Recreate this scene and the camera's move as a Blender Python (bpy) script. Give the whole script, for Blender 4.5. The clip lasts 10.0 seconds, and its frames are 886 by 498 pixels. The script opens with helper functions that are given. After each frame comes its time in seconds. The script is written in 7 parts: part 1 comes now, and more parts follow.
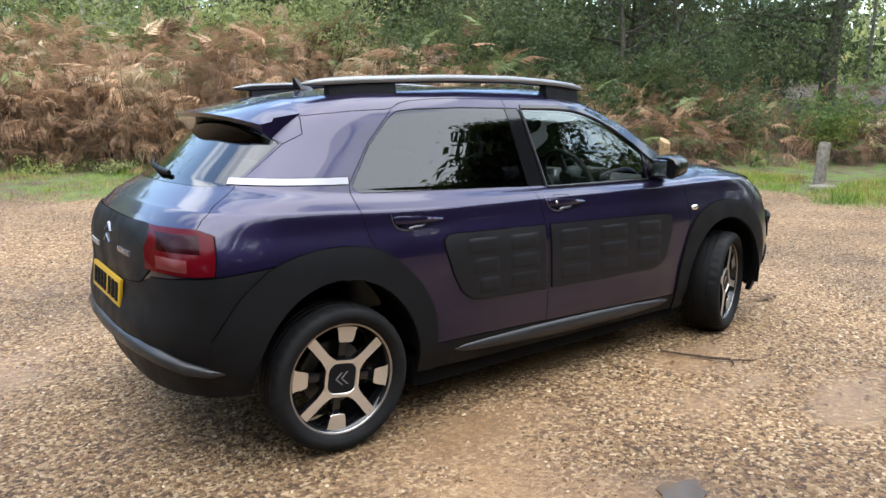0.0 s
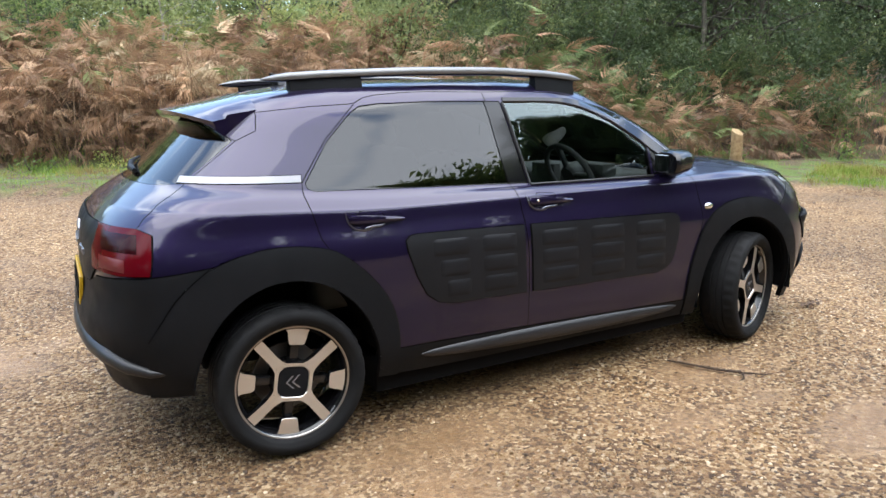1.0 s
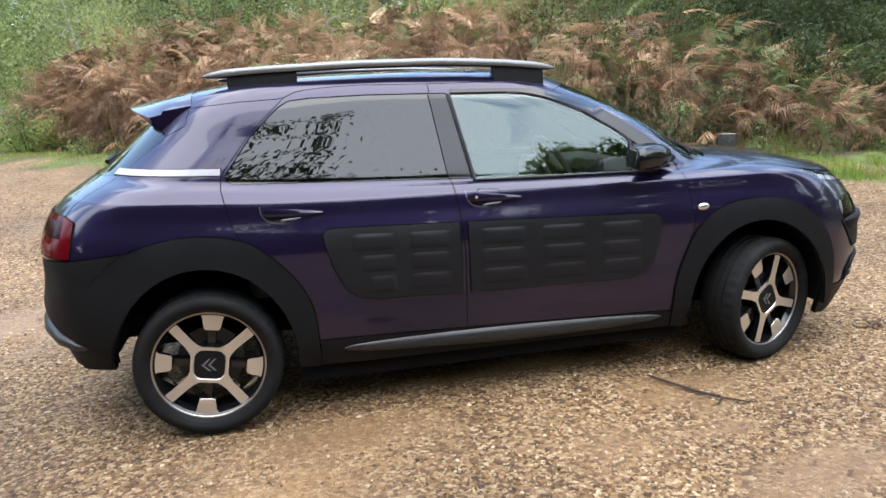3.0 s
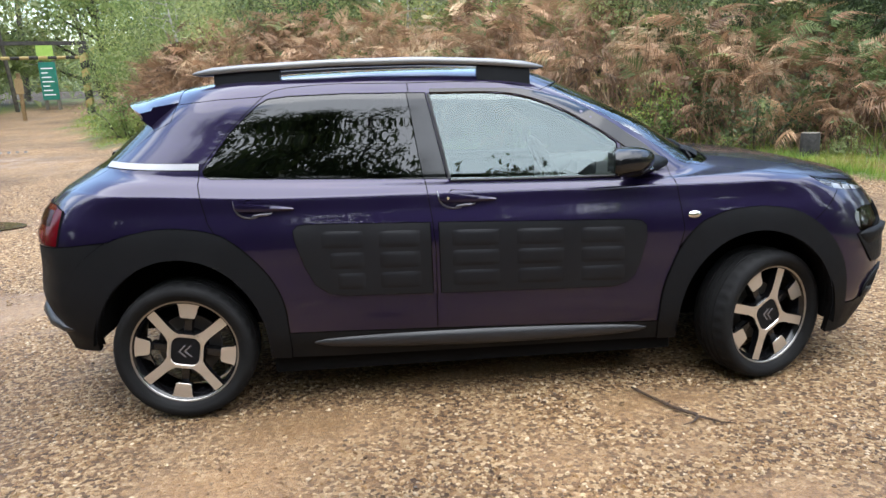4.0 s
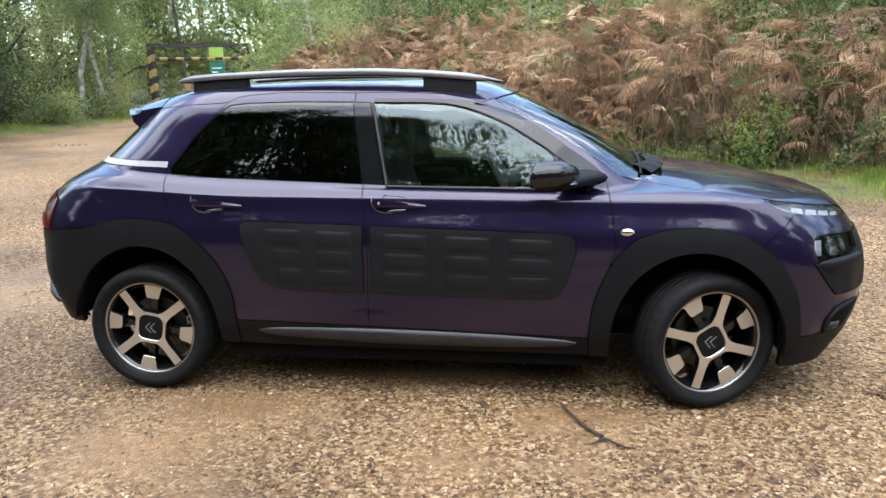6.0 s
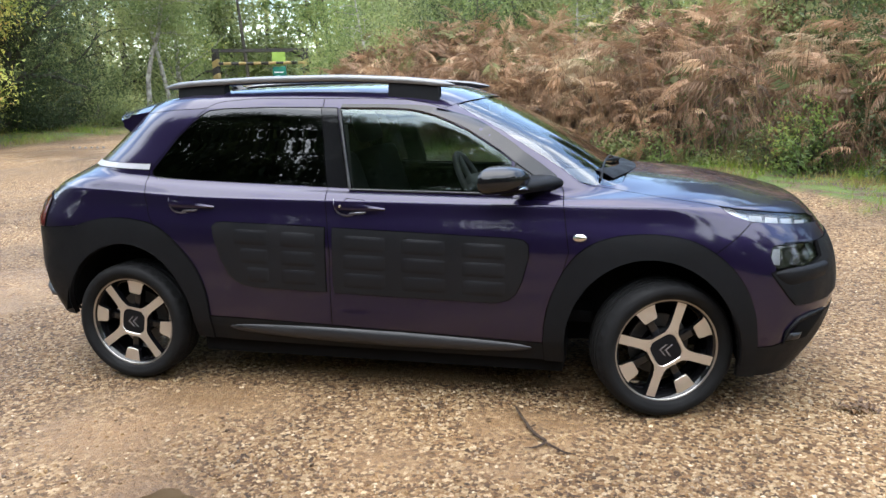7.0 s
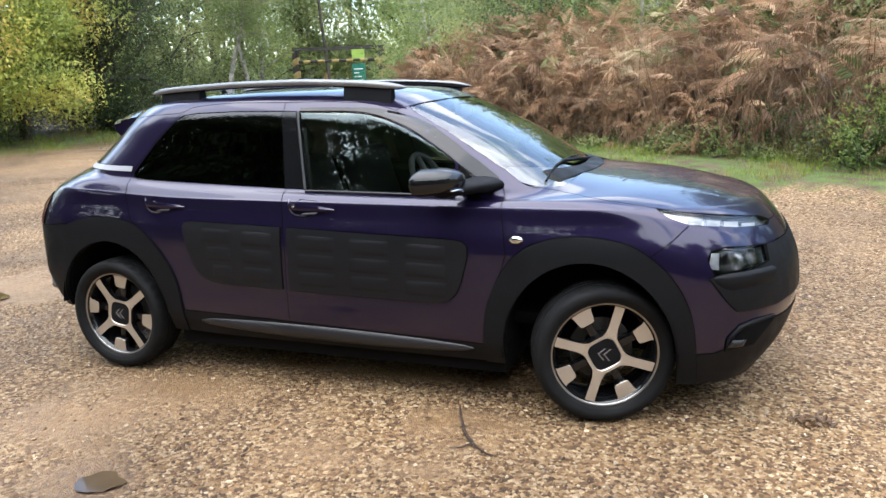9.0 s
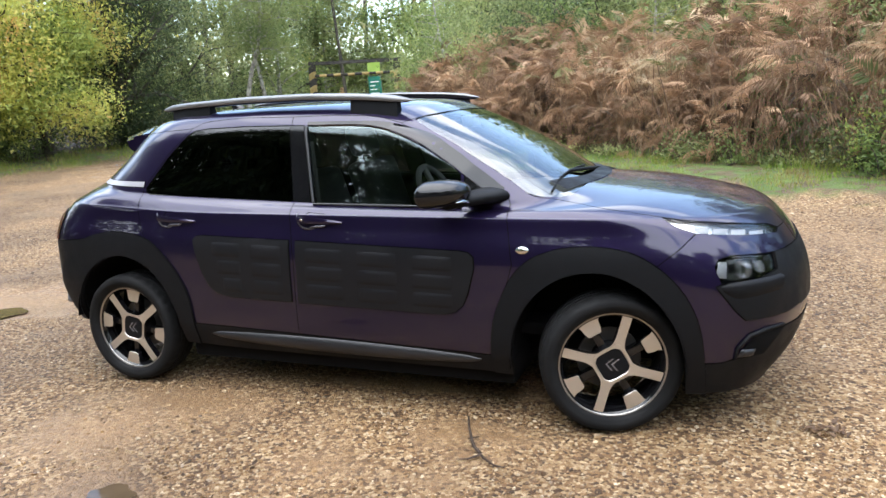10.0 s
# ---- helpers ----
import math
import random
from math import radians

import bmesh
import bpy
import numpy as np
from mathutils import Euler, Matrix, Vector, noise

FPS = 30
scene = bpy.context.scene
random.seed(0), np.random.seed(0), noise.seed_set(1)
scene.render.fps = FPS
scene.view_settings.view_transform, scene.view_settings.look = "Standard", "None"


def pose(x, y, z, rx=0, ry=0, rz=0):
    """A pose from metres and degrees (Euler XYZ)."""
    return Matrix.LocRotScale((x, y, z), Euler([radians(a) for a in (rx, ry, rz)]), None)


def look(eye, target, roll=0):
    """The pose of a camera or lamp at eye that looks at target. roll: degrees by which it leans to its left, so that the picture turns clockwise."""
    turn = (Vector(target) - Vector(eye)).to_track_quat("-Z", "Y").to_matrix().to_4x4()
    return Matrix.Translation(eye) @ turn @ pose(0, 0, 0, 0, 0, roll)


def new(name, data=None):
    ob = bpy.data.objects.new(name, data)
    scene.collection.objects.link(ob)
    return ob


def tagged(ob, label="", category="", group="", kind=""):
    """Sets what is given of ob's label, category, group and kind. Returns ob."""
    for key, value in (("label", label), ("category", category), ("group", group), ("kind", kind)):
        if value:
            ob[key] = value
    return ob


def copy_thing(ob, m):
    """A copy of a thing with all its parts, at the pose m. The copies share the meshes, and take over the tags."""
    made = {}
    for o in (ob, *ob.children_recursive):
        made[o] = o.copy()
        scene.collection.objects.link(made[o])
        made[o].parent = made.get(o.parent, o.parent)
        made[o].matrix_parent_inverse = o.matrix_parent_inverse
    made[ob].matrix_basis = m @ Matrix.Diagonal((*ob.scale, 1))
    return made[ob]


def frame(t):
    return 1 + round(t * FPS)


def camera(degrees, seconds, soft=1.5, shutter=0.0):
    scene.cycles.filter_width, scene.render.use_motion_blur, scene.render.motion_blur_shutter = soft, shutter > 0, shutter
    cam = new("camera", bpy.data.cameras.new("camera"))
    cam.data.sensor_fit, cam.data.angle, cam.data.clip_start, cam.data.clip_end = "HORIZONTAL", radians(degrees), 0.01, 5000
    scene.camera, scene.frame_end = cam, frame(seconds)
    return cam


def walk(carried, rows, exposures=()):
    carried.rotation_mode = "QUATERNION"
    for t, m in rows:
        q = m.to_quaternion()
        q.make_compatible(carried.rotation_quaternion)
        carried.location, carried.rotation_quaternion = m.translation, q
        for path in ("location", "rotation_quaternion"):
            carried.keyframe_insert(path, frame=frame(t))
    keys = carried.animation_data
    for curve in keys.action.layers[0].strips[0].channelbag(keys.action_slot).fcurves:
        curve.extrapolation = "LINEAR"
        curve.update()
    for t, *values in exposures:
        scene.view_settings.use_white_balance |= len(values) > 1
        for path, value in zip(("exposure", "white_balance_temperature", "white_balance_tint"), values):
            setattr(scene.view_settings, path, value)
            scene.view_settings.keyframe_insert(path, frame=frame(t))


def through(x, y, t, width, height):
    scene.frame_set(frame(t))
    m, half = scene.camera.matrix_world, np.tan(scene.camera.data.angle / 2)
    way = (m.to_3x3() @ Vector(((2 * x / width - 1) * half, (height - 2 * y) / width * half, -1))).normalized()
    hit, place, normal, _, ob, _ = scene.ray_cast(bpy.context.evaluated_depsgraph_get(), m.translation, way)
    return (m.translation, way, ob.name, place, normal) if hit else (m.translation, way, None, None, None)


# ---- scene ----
cam = camera(62.9, 10.0)
PATH = [
    (0, (-2.555, -3.289, 1.385), (-1.421, -1.689, 0.993), -0.8),
    (0.5, (-2.299, -3.385, 1.378), (-1.27, -1.717, 0.979), -1.2),
    (1, (-2.023, -3.447, 1.38), (-1.104, -1.717, 0.973), -1.6),
    (1.5, (-1.777, -3.575, 1.365), (-0.969, -1.792, 0.951), -2.0),
    (2, (-1.531, -3.697, 1.386), (-0.848, -1.865, 0.967), -2.2),
    (2.5, (-1.238, -3.739, 1.374), (-0.688, -1.863, 0.954), -2.5),
    (4, (-0.383, -3.841, 1.392), (-0.243, -1.896, 0.949), -2.2),
    (4.5, (-0.175, -3.85, 1.399), (-0.144, -1.899, 0.959), -1.7),
    (5, (0.092, -3.945, 1.41), (0.021, -1.995, 0.973), -1.4),
    (6.5, (0.837, -3.923, 1.399), (0.465, -2.002, 0.981), -1.2),
    (7, (1.079, -3.9, 1.405), (0.626, -1.997, 0.991), -1.3),
    (7.5, (1.29, -3.785, 1.396), (0.764, -1.901, 0.982), -1.5),
    (8, (1.486, -3.739, 1.409), (0.895, -1.875, 0.987), -1.8),
    (8.5, (1.644, -3.74, 1.421), (1.0, -1.896, 0.991), -2.0),
    (9, (1.718, -3.75, 1.426), (1.03, -1.921, 1.002), -2.3),
    (9.5, (1.756, -3.745, 1.432), (1.038, -1.924, 1.021), -2.8),
    (10, (1.77, -3.739, 1.427), (1.034, -1.922, 1.035), -3.2),
]
walk(cam, [(t, look(eye, target, roll)) for t, eye, target, roll in PATH])

from mathutils.bvhtree import BVHTree
from mathutils.interpolate import poly_3d_calc

# ---- light ----
world = bpy.data.worlds.new("sky")
scene.world = world
world.use_nodes = True
wn = world.node_tree.nodes
wl = world.node_tree.links
SUN_UP, SUN_TURN = 86.0, 198.0
sky = wn.new("ShaderNodeTexSky")
sky.sky_type, sky.sun_disc = "NISHITA", False
sky.sun_elevation, sky.sun_rotation = radians(SUN_UP), radians(SUN_TURN)
sky.air_density, sky.ozone_density = 1.4, 3.0
# broken cloud over a blue sky
tco, cloud, cramp, cmix = wn.new("ShaderNodeTexCoord"), wn.new("ShaderNodeTexNoise"), wn.new("ShaderNodeValToRGB"), wn.new("ShaderNodeMix")
cloud.inputs["Scale"].default_value, cloud.inputs["Detail"].default_value, cloud.inputs["Roughness"].default_value, cloud.inputs["Distortion"].default_value = 2.6, 7.0, 0.55, 0.5
wl.new(tco.outputs["Generated"], cloud.inputs["Vector"])
cramp.color_ramp.elements[0].position, cramp.color_ramp.elements[1].position = 0.487, 0.607
# the cloud closes up overhead and towards -y, and breaks open low down towards +y
way, lean_y = wn.new("ShaderNodeSeparateXYZ"), wn.new("ShaderNodeMath")
lean_y.operation, lean_y.inputs[1].default_value = "MULTIPLY_ADD", -0.155
wl.new(tco.outputs["Generated"], way.inputs[0]), wl.new(way.outputs[1], lean_y.inputs[0]), wl.new(cloud.outputs[0], lean_y.inputs[2])
lean_z = wn.new("ShaderNodeMath")
lean_z.operation, lean_z.inputs[1].default_value = "MULTIPLY_ADD", 0.135
wl.new(way.outputs[2], lean_z.inputs[0]), wl.new(lean_y.outputs[0], lean_z.inputs[2])
wl.new(lean_z.outputs[0], cramp.inputs[0])
cmix.data_type = "RGBA"
cmix.inputs[7].default_value = (7.45, 8.0, 8.9, 1)
wl.new(cramp.outputs[0], cmix.inputs[0]), wl.new(sky.outputs[0], cmix.inputs[6]), wl.new(cmix.outputs[2], wn["Background"].inputs[0])
wn["Background"].inputs[1].default_value = 0.145
sun = new("sun", bpy.data.lights.new("sun", "SUN"))
sun.data.energy, sun.data.angle, sun.data.color = 0.75, radians(75), (1.0, 0.97, 0.92)
sun.matrix_world = Matrix.Rotation(radians(-SUN_TURN), 4, "Z") @ Matrix.Rotation(radians(SUN_UP - 90), 4, "X")
scene.view_settings.exposure = 2.06


# ---- materials ----
def material(name, rgb, rough=0.5, metal=0.0, **kw):
    m = bpy.data.materials.new(name)
    m.use_nodes = True
    b = m.node_tree.nodes["Principled BSDF"]
    b.inputs["Base Color"].default_value = (*rgb, 1)
    b.inputs["Roughness"].default_value = rough
    b.inputs["Metallic"].default_value = metal
    for k, v in kw.items():
        b.inputs[k.replace("_", " ")].default_value = v
    return m


M_PAINT = material("car_paint", (0.0134, 0.0090, 0.034), 0.36, 0.65, Specular_IOR_Level=0.1, Coat_Weight=1.0, Coat_Roughness=0.03)
M_PLASTIC = material("black_plastic", (0.0056, 0.0060, 0.0073), 0.55, 0.0, Specular_IOR_Level=0.15)
M_SILL = material("sill_plastic", (0.012, 0.012, 0.014), 0.40, 0.0)
M_PAD = material("soft_black_pad", (0.0076, 0.0078, 0.0094), 0.45, 0.0, Specular_IOR_Level=0.22)
M_DARK = material("dark_lining", (0.004, 0.004, 0.0045), 0.9, 0.0, Specular_IOR_Level=0.1)
M_TYRE = material("tyre_rubber", (0.0066, 0.0067, 0.0072), 0.7, 0.0, Specular_IOR_Level=0.2)
M_ALLOY = material("machined_alloy", (0.62, 0.58, 0.53), 0.34, 0.85)
M_RIM = material("dull_rim_edge", (0.33, 0.31, 0.29), 0.3, 0.9)
M_STEEL = material("brake_steel", (0.085, 0.082, 0.08), 0.45, 0.8)
M_TRIM = material("cabin_trim", (0.12, 0.125, 0.128), 0.6)
M_RUBBER = material("grey_rubber", (0.02, 0.02, 0.021), 0.5)
M_CHROME = material("chrome", (0.75, 0.75, 0.76), 0.12, 1.0)
M_GLINT = material("handle_edge_metal", (0.20, 0.20, 0.23), 0.28, 0.9)
M_GREY = material("grey_letter", (0.25, 0.25, 0.25), 0.4)
M_RAIL = material("satin_rail", (0.20, 0.20, 0.20), 0.4, 0.6)
M_REFLECT = material("lamp_reflector", (0.50, 0.51, 0.53), 0.2, 0.9)
M_WHITE = material("lamp_white", (0.85, 0.85, 0.85), 0.3)
M_PINK = material("lamp_pale", (0.10, 0.020, 0.020), 0.15, 0.0, Specular_IOR_Level=0.14)
M_TAIL_DARK = material("red_lamp_core", (0.016, 0.0007, 0.002), 0.22, 0.0, Specular_IOR_Level=0.12)
M_YELLOW = material("plate_yellow", (0.42, 0.25, 0.008), 0.4)
M_GLOSS = material("gloss_black", (0.006, 0.006, 0.007), 0.08)
M_STRIP = material("bright_strip", (0.34, 0.34, 0.365), 0.35, 0.05)
M_SEGMENT = material("lamp_segment", (0.42, 0.43, 0.45), 0.3)
M_SILVER = material("silver_strip", (0.22, 0.22, 0.24), 0.25, 0.6)
M_TAIL = material("red_lamp", (0.062, 0.0014, 0.004), 0.12, 0.0, Specular_IOR_Level=0.14)


def grain(m, scale, low, high, depth):
    """Fine relief and uneven gloss: moulded grain with a film of dust and dried rain."""
    n, l = m.node_tree.nodes, m.node_tree.links
    b, tc = n["Principled BSDF"], n.new("ShaderNodeTexCoord")
    fine, wide, ramp_node, bmp = n.new("ShaderNodeTexNoise"), n.new("ShaderNodeTexNoise"), n.new("ShaderNodeMapRange"), n.new("ShaderNodeBump")
    fine.inputs["Scale"].default_value, wide.inputs["Scale"].default_value, wide.inputs["Detail"].default_value = scale, 7.0, 6.0
    l.new(tc.outputs["Object"], fine.inputs["Vector"]), l.new(tc.outputs["Object"], wide.inputs["Vector"])
    ramp_node.inputs[1].default_value, ramp_node.inputs[2].default_value = 0.35, 0.65
    ramp_node.inputs[3].default_value, ramp_node.inputs[4].default_value = low, high
    l.new(wide.outputs[0], ramp_node.inputs[0]), l.new(ramp_node.outputs[0], b.inputs["Roughness"])
    bmp.inputs["Strength"].default_value, bmp.inputs["Distance"].default_value = 0.5, depth
    l.new(fine.outputs[0], bmp.inputs["Height"]), l.new(bmp.outputs[0], b.inputs["Normal"])


grain(M_PLASTIC, 700, 0.45, 0.65, 0.0006)
grain(M_PAD, 500, 0.36, 0.52, 0.0005)
grain(M_TYRE, 260, 0.6, 0.85, 0.002)
grain(M_ALLOY, 500, 0.28, 0.42, 0.0002)
grain(M_SILL, 500, 0.34, 0.46, 0.0004)


def pane(name, tint, ior=1.8, gloss=(1.0, 1.0, 1.0)):
    """Thin glass: a tinted clear layer under a Fresnel reflection."""
    m = bpy.data.materials.new(name)
    m.use_nodes = True
    n, l = m.node_tree.nodes, m.node_tree.links
    n.clear()
    out, mix = n.new("ShaderNodeOutputMaterial"), n.new("ShaderNodeMixShader")
    clear, shine, fres = n.new("ShaderNodeBsdfTransparent"), n.new("ShaderNodeBsdfGlossy"), n.new("ShaderNodeFresnel")
    clear.inputs[0].default_value = (*tint, 1)
    shine.inputs["Roughness"].default_value = 0.01
    shine.inputs[0].default_value = (*gloss, 1)
    fres.inputs[0].default_value = ior
    l.new(fres.outputs[0], mix.inputs[0]), l.new(clear.outputs[0], mix.inputs[1]), l.new(shine.outputs[0], mix.inputs[2]), l.new(mix.outputs[0], out.inputs[0])
    return m


M_GLASS = pane("clear_glass", (0.36, 0.41, 0.395), 2.0, (0.74, 0.86, 0.85))
M_SCREEN = pane("screen_glass", (0.70, 0.75, 0.74), 2.1)
M_TINT = pane("privacy_glass", (0.03, 0.03, 0.035), 1.62)
M_CLEAR_LAMP = pane("lamp_glass", (0.88, 0.90, 0.91), 1.45)


# ---- car body surface ----
def smooth_table(table, x):
    """Eased interpolation in a short table of (x, value)."""
    if x <= table[0][0]:
        return table[0][1]
    for (x0, v0), (x1, v1) in zip(table, table[1:]):
        if x <= x1:
            k = (x - x0) / (x1 - x0)
            return v0 + (v1 - v0) * k
    return table[-1][1]


# Guide lines round the right half of the car, from the sill to the roof's middle:
# rear end, rear corner start, rear bluntness, front end, front corner start, front bluntness, half width, heights along x
GUIDES = [
    (-1.93, -1.50, 2.9, 1.960, 1.45, 2.5, 0.785, ((-1.9, 0.305), (-1.62, 0.335), (-1.3, 0.29), (-0.9, 0.24), (0.9, 0.23), (1.6, 0.20), (1.99, 0.165))),
    (-1.965, -1.50, 2.9, 2.060, 1.45, 2.5, 0.820, ((-1.97, 0.425), (-1.62, 0.41), (-1.3, 0.375), (-0.9, 0.345), (0.9, 0.33), (1.6, 0.34), (2.09, 0.32))),
    (-2.005, -1.50, 3.1, 2.110, 1.45, 2.5, 0.832, ((-2.0, 0.55), (-0.9, 0.50), (0.9, 0.48), (2.14, 0.49))),
    (-1.968, -1.50, 3.6, 2.100, 1.45, 2.5, 0.830, ((-2.0, 0.69), (-0.9, 0.67), (0.9, 0.65), (2.13, 0.65))),
    (-1.960, -1.50, 3.6, 2.055, 1.40, 2.5, 0.820, ((-2.0, 0.83), (-0.9, 0.80), (0.9, 0.78), (2.08, 0.76))),
    (-1.935, -1.45, 3.2, 2.000, 1.35, 2.5, 0.797, ((-1.95, 0.935), (-0.9, 0.89), (0.9, 0.87), (1.5, 0.855), (2.03, 0.835))),
    (-1.870, -1.40, 2.9, 1.93, 1.25, 2.4, 0.786, ((-1.87, 1.01), (-0.9, 0.948), (0.9, 0.925), (1.4, 0.92), (1.93, 0.90))),
    (-1.80, -1.35, 2.5, 1.58, 1.00, 2.6, 0.757, ((-1.8, 1.060), (-0.9, 0.984), (0.9, 0.947), (1.2, 0.955), (1.58, 0.985))),
    (-1.73, -1.25, 2.5, 1.14, 0.70, 3.2, 0.722, ((-1.73, 1.105), (-1.5, 1.070), (-0.9, 1.020), (0.0, 0.985), (0.8, 0.966), (1.0, 0.978), (1.14, 1.035))),
    (-1.60, -1.10, 2.5, 0.84, 0.42, 3.2, 0.662, ((-1.6, 1.215), (-1.2, 1.20), (0.3, 1.19), (0.6, 1.19), (0.84, 1.205))),
    (-1.46, -0.95, 2.6, 0.42, 0.05, 3.0, 0.600, ((-1.46, 1.34), (-1.2, 1.355), (-0.6, 1.372), (-0.1, 1.368), (0.2, 1.36), (0.42, 1.41))),
    (-1.40, -0.90, 2.6, 0.31, -0.02, 3.0, 0.53, ((-1.4, 1.39), (-1.0, 1.43), (-0.5, 1.442), (-0.1, 1.436), (0.15, 1.42), (0.31, 1.447))),
    (-1.22, -0.80, 2.6, 0.16, -0.10, 3.0, 0.35, ((-1.22, 1.437), (-0.8, 1.464), (-0.3, 1.468), (0.16, 1.464))),
    (-1.00, -0.70, 2.6, 0.0, -0.2, 3.0, 0.0, ((-1.0, 1.466), (-0.5, 1.48), (0.0, 1.475))),
]


def between(a, b, k):
    """A guide line lying k of the way from one to the next."""
    xs = sorted({x for x, _ in a[7]} | {x for x, _ in b[7]})
    return (*(p + (q - p) * k for p, q in zip(a[:7], b[:7])), tuple((x, smooth_table(a[7], x) * (1 - k) + smooth_table(b[7], x) * k) for x in xs))


GUIDES.insert(9, between(GUIDES[8], GUIDES[9], 0.13))  # keeps the fold at the window sill tight
GUIDES.insert(7, between(GUIDES[6], GUIDES[7], 0.25))
REAR_N, SIDE_N, FRONT_N, ROWS_PER_SPAN = 34, 60, 40, 6


def guide_points(g):
    xr, xsr, nr, xf, xsf, nf, w, zt = g
    pts = []
    for i in range(REAR_N):
        a = (i / REAR_N) * math.pi / 2
        pts.append((xsr - (xsr - xr) * math.cos(a) ** (2 / nr), -w * 0.985 * math.sin(a) ** (2 / nr)))
    for i in range(SIDE_N + 1):
        k = i / SIDE_N
        x = xsr + (xsf - xsr) * k
        pts.append((x, -w * (0.985 + 0.015 * (1 - (2 * k - 1) ** 2))))
    for i in range(1, FRONT_N + 1):
        a = (i / FRONT_N) * math.pi / 2
        pts.append((xsf + (xf - xsf) * math.sin(a) ** (2 / nf), -w * 0.985 * max(0.0, math.cos(a)) ** (2 / nf)))
    return np.array([(x, y, smooth_table(zt, x)) for x, y in pts])


def body_grid():
    """Rows of points over the right half of the body, splined through the guide lines."""
    g = [guide_points(q) for q in GUIDES]
    for a in g:  # soften the height tables along the line
        for _ in range(30):
            a[1:-1, 2] = 0.25 * a[:-2, 2] + 0.5 * a[1:-1, 2] + 0.25 * a[2:, 2]
    rows = []
    for i in range(len(g) - 1):
        p0, p1, p2, p3 = g[max(i - 1, 0)], g[i], g[i + 1], g[min(i + 2, len(g) - 1)]
        d01 = np.sqrt(np.linalg.norm(p1 - p0, axis=1)) + 1e-4
        d12 = np.sqrt(np.linalg.norm(p2 - p1, axis=1)) + 1e-4
        d23 = np.sqrt(np.linalg.norm(p3 - p2, axis=1)) + 1e-4
        d01, d12, d23 = d01[:, None], d12[:, None], d23[:, None]
        m1 = (p2 - p1) / d12 if i == 0 else ((p1 - p0) / d01 - (p2 - p0) / (d01 + d12) + (p2 - p1) / d12)
        m2 = (p2 - p1) / d12 if i == len(g) - 2 else ((p2 - p1) / d12 - (p3 - p1) / (d12 + d23) + (p3 - p2) / d23)
        m1, m2 = m1 * d12, m2 * d12
        for r in range(ROWS_PER_SPAN):
            t = r / ROWS_PER_SPAN
            rows.append((2 * t**3 - 3 * t**2 + 1) * p1 + (t**3 - 2 * t**2 + t) * m1 + (-2 * t**3 + 3 * t**2) * p2 + (t**3 - t**2) * m2)
    rows.append(g[-1])
    rows = np.array(rows)
    rows[:, 0, 1] = 0
    rows[:, -1, 1] = 0
    return rows


SHELL = body_grid()


# ---- materials of the place ----
def node_mat(name, rough=0.8):
    m = bpy.data.materials.new(name)
    m.use_nodes = True
    n, l = m.node_tree.nodes, m.node_tree.links
    b = n["Principled BSDF"]
    b.inputs["Roughness"].default_value = rough
    return m, n, l, b


def ramp(n, stops):
    r = n.new("ShaderNodeValToRGB")
    e = r.color_ramp.elements
    while len(e) < len(stops):
        e.new(0.5)
    for q, (p, c) in zip(e, stops):
        q.position, q.color = p, (*c, 1)
    return r


def noise_node(n, l, scale, detail=3.0, coord="Object"):
    tc, t = n.new("ShaderNodeTexCoord"), n.new("ShaderNodeTexNoise")
    t.inputs["Scale"].default_value, t.inputs["Detail"].default_value = scale, detail
    l.new(tc.outputs[coord], t.inputs["Vector"])
    return t


def mix_color(n, l, fac, a, b, mode="MIX"):
    q = n.new("ShaderNodeMix")
    q.data_type, q.blend_type = "RGBA", mode
    for v, i in ((fac, 0), (a, 6), (b, 7)):
        if hasattr(v, "is_linked"):
            l.new(v, q.inputs[i])
        else:
            q.inputs[i].default_value = v if i == 0 else (*v, 1)
    return q.outputs[2]


def bump(n, l, b, height, strength, distance):
    q = n.new("ShaderNodeBump")
    q.inputs["Strength"].default_value, q.inputs["Distance"].default_value = strength, distance
    l.new(height, q.inputs["Height"])
    l.new(q.outputs[0], b.inputs["Normal"])


def leaf_mat(name, colors, low=0.5, through=0.55):
    """Leaves: hue by leaf and by clump, lit through from behind."""
    m, n, l, b = node_mat(name, 0.55)
    geo = n.new("ShaderNodeNewGeometry")
    t = noise_node(n, l, low * 1.5, 4.0)
    add = n.new("ShaderNodeMath")
    add.operation = "MULTIPLY_ADD"
    l.new(t.outputs[0], add.inputs[0])
    add.inputs[1].default_value = 1.7
    sc = n.new("ShaderNodeMath")
    sc.operation = "MULTIPLY_ADD"
    l.new(geo.outputs["Random Per Island"], sc.inputs[0])
    sc.inputs[1].default_value, sc.inputs[2].default_value = 0.30, -0.50
    l.new(sc.outputs[0], add.inputs[2])
    r = ramp(n, colors)
    l.new(add.outputs[0], r.inputs[0])
    l.new(r.outputs[0], b.inputs["Base Color"])
    tr, mx, out = n.new("ShaderNodeBsdfTranslucent"), n.new("ShaderNodeMixShader"), n["Material Output"]
    l.new(r.outputs[0], tr.inputs[0])
    mx.inputs[0].default_value = through
    l.new(b.outputs[0], mx.inputs[1]), l.new(tr.outputs[0], mx.inputs[2]), l.new(mx.outputs[0], out.inputs[0])
    return m


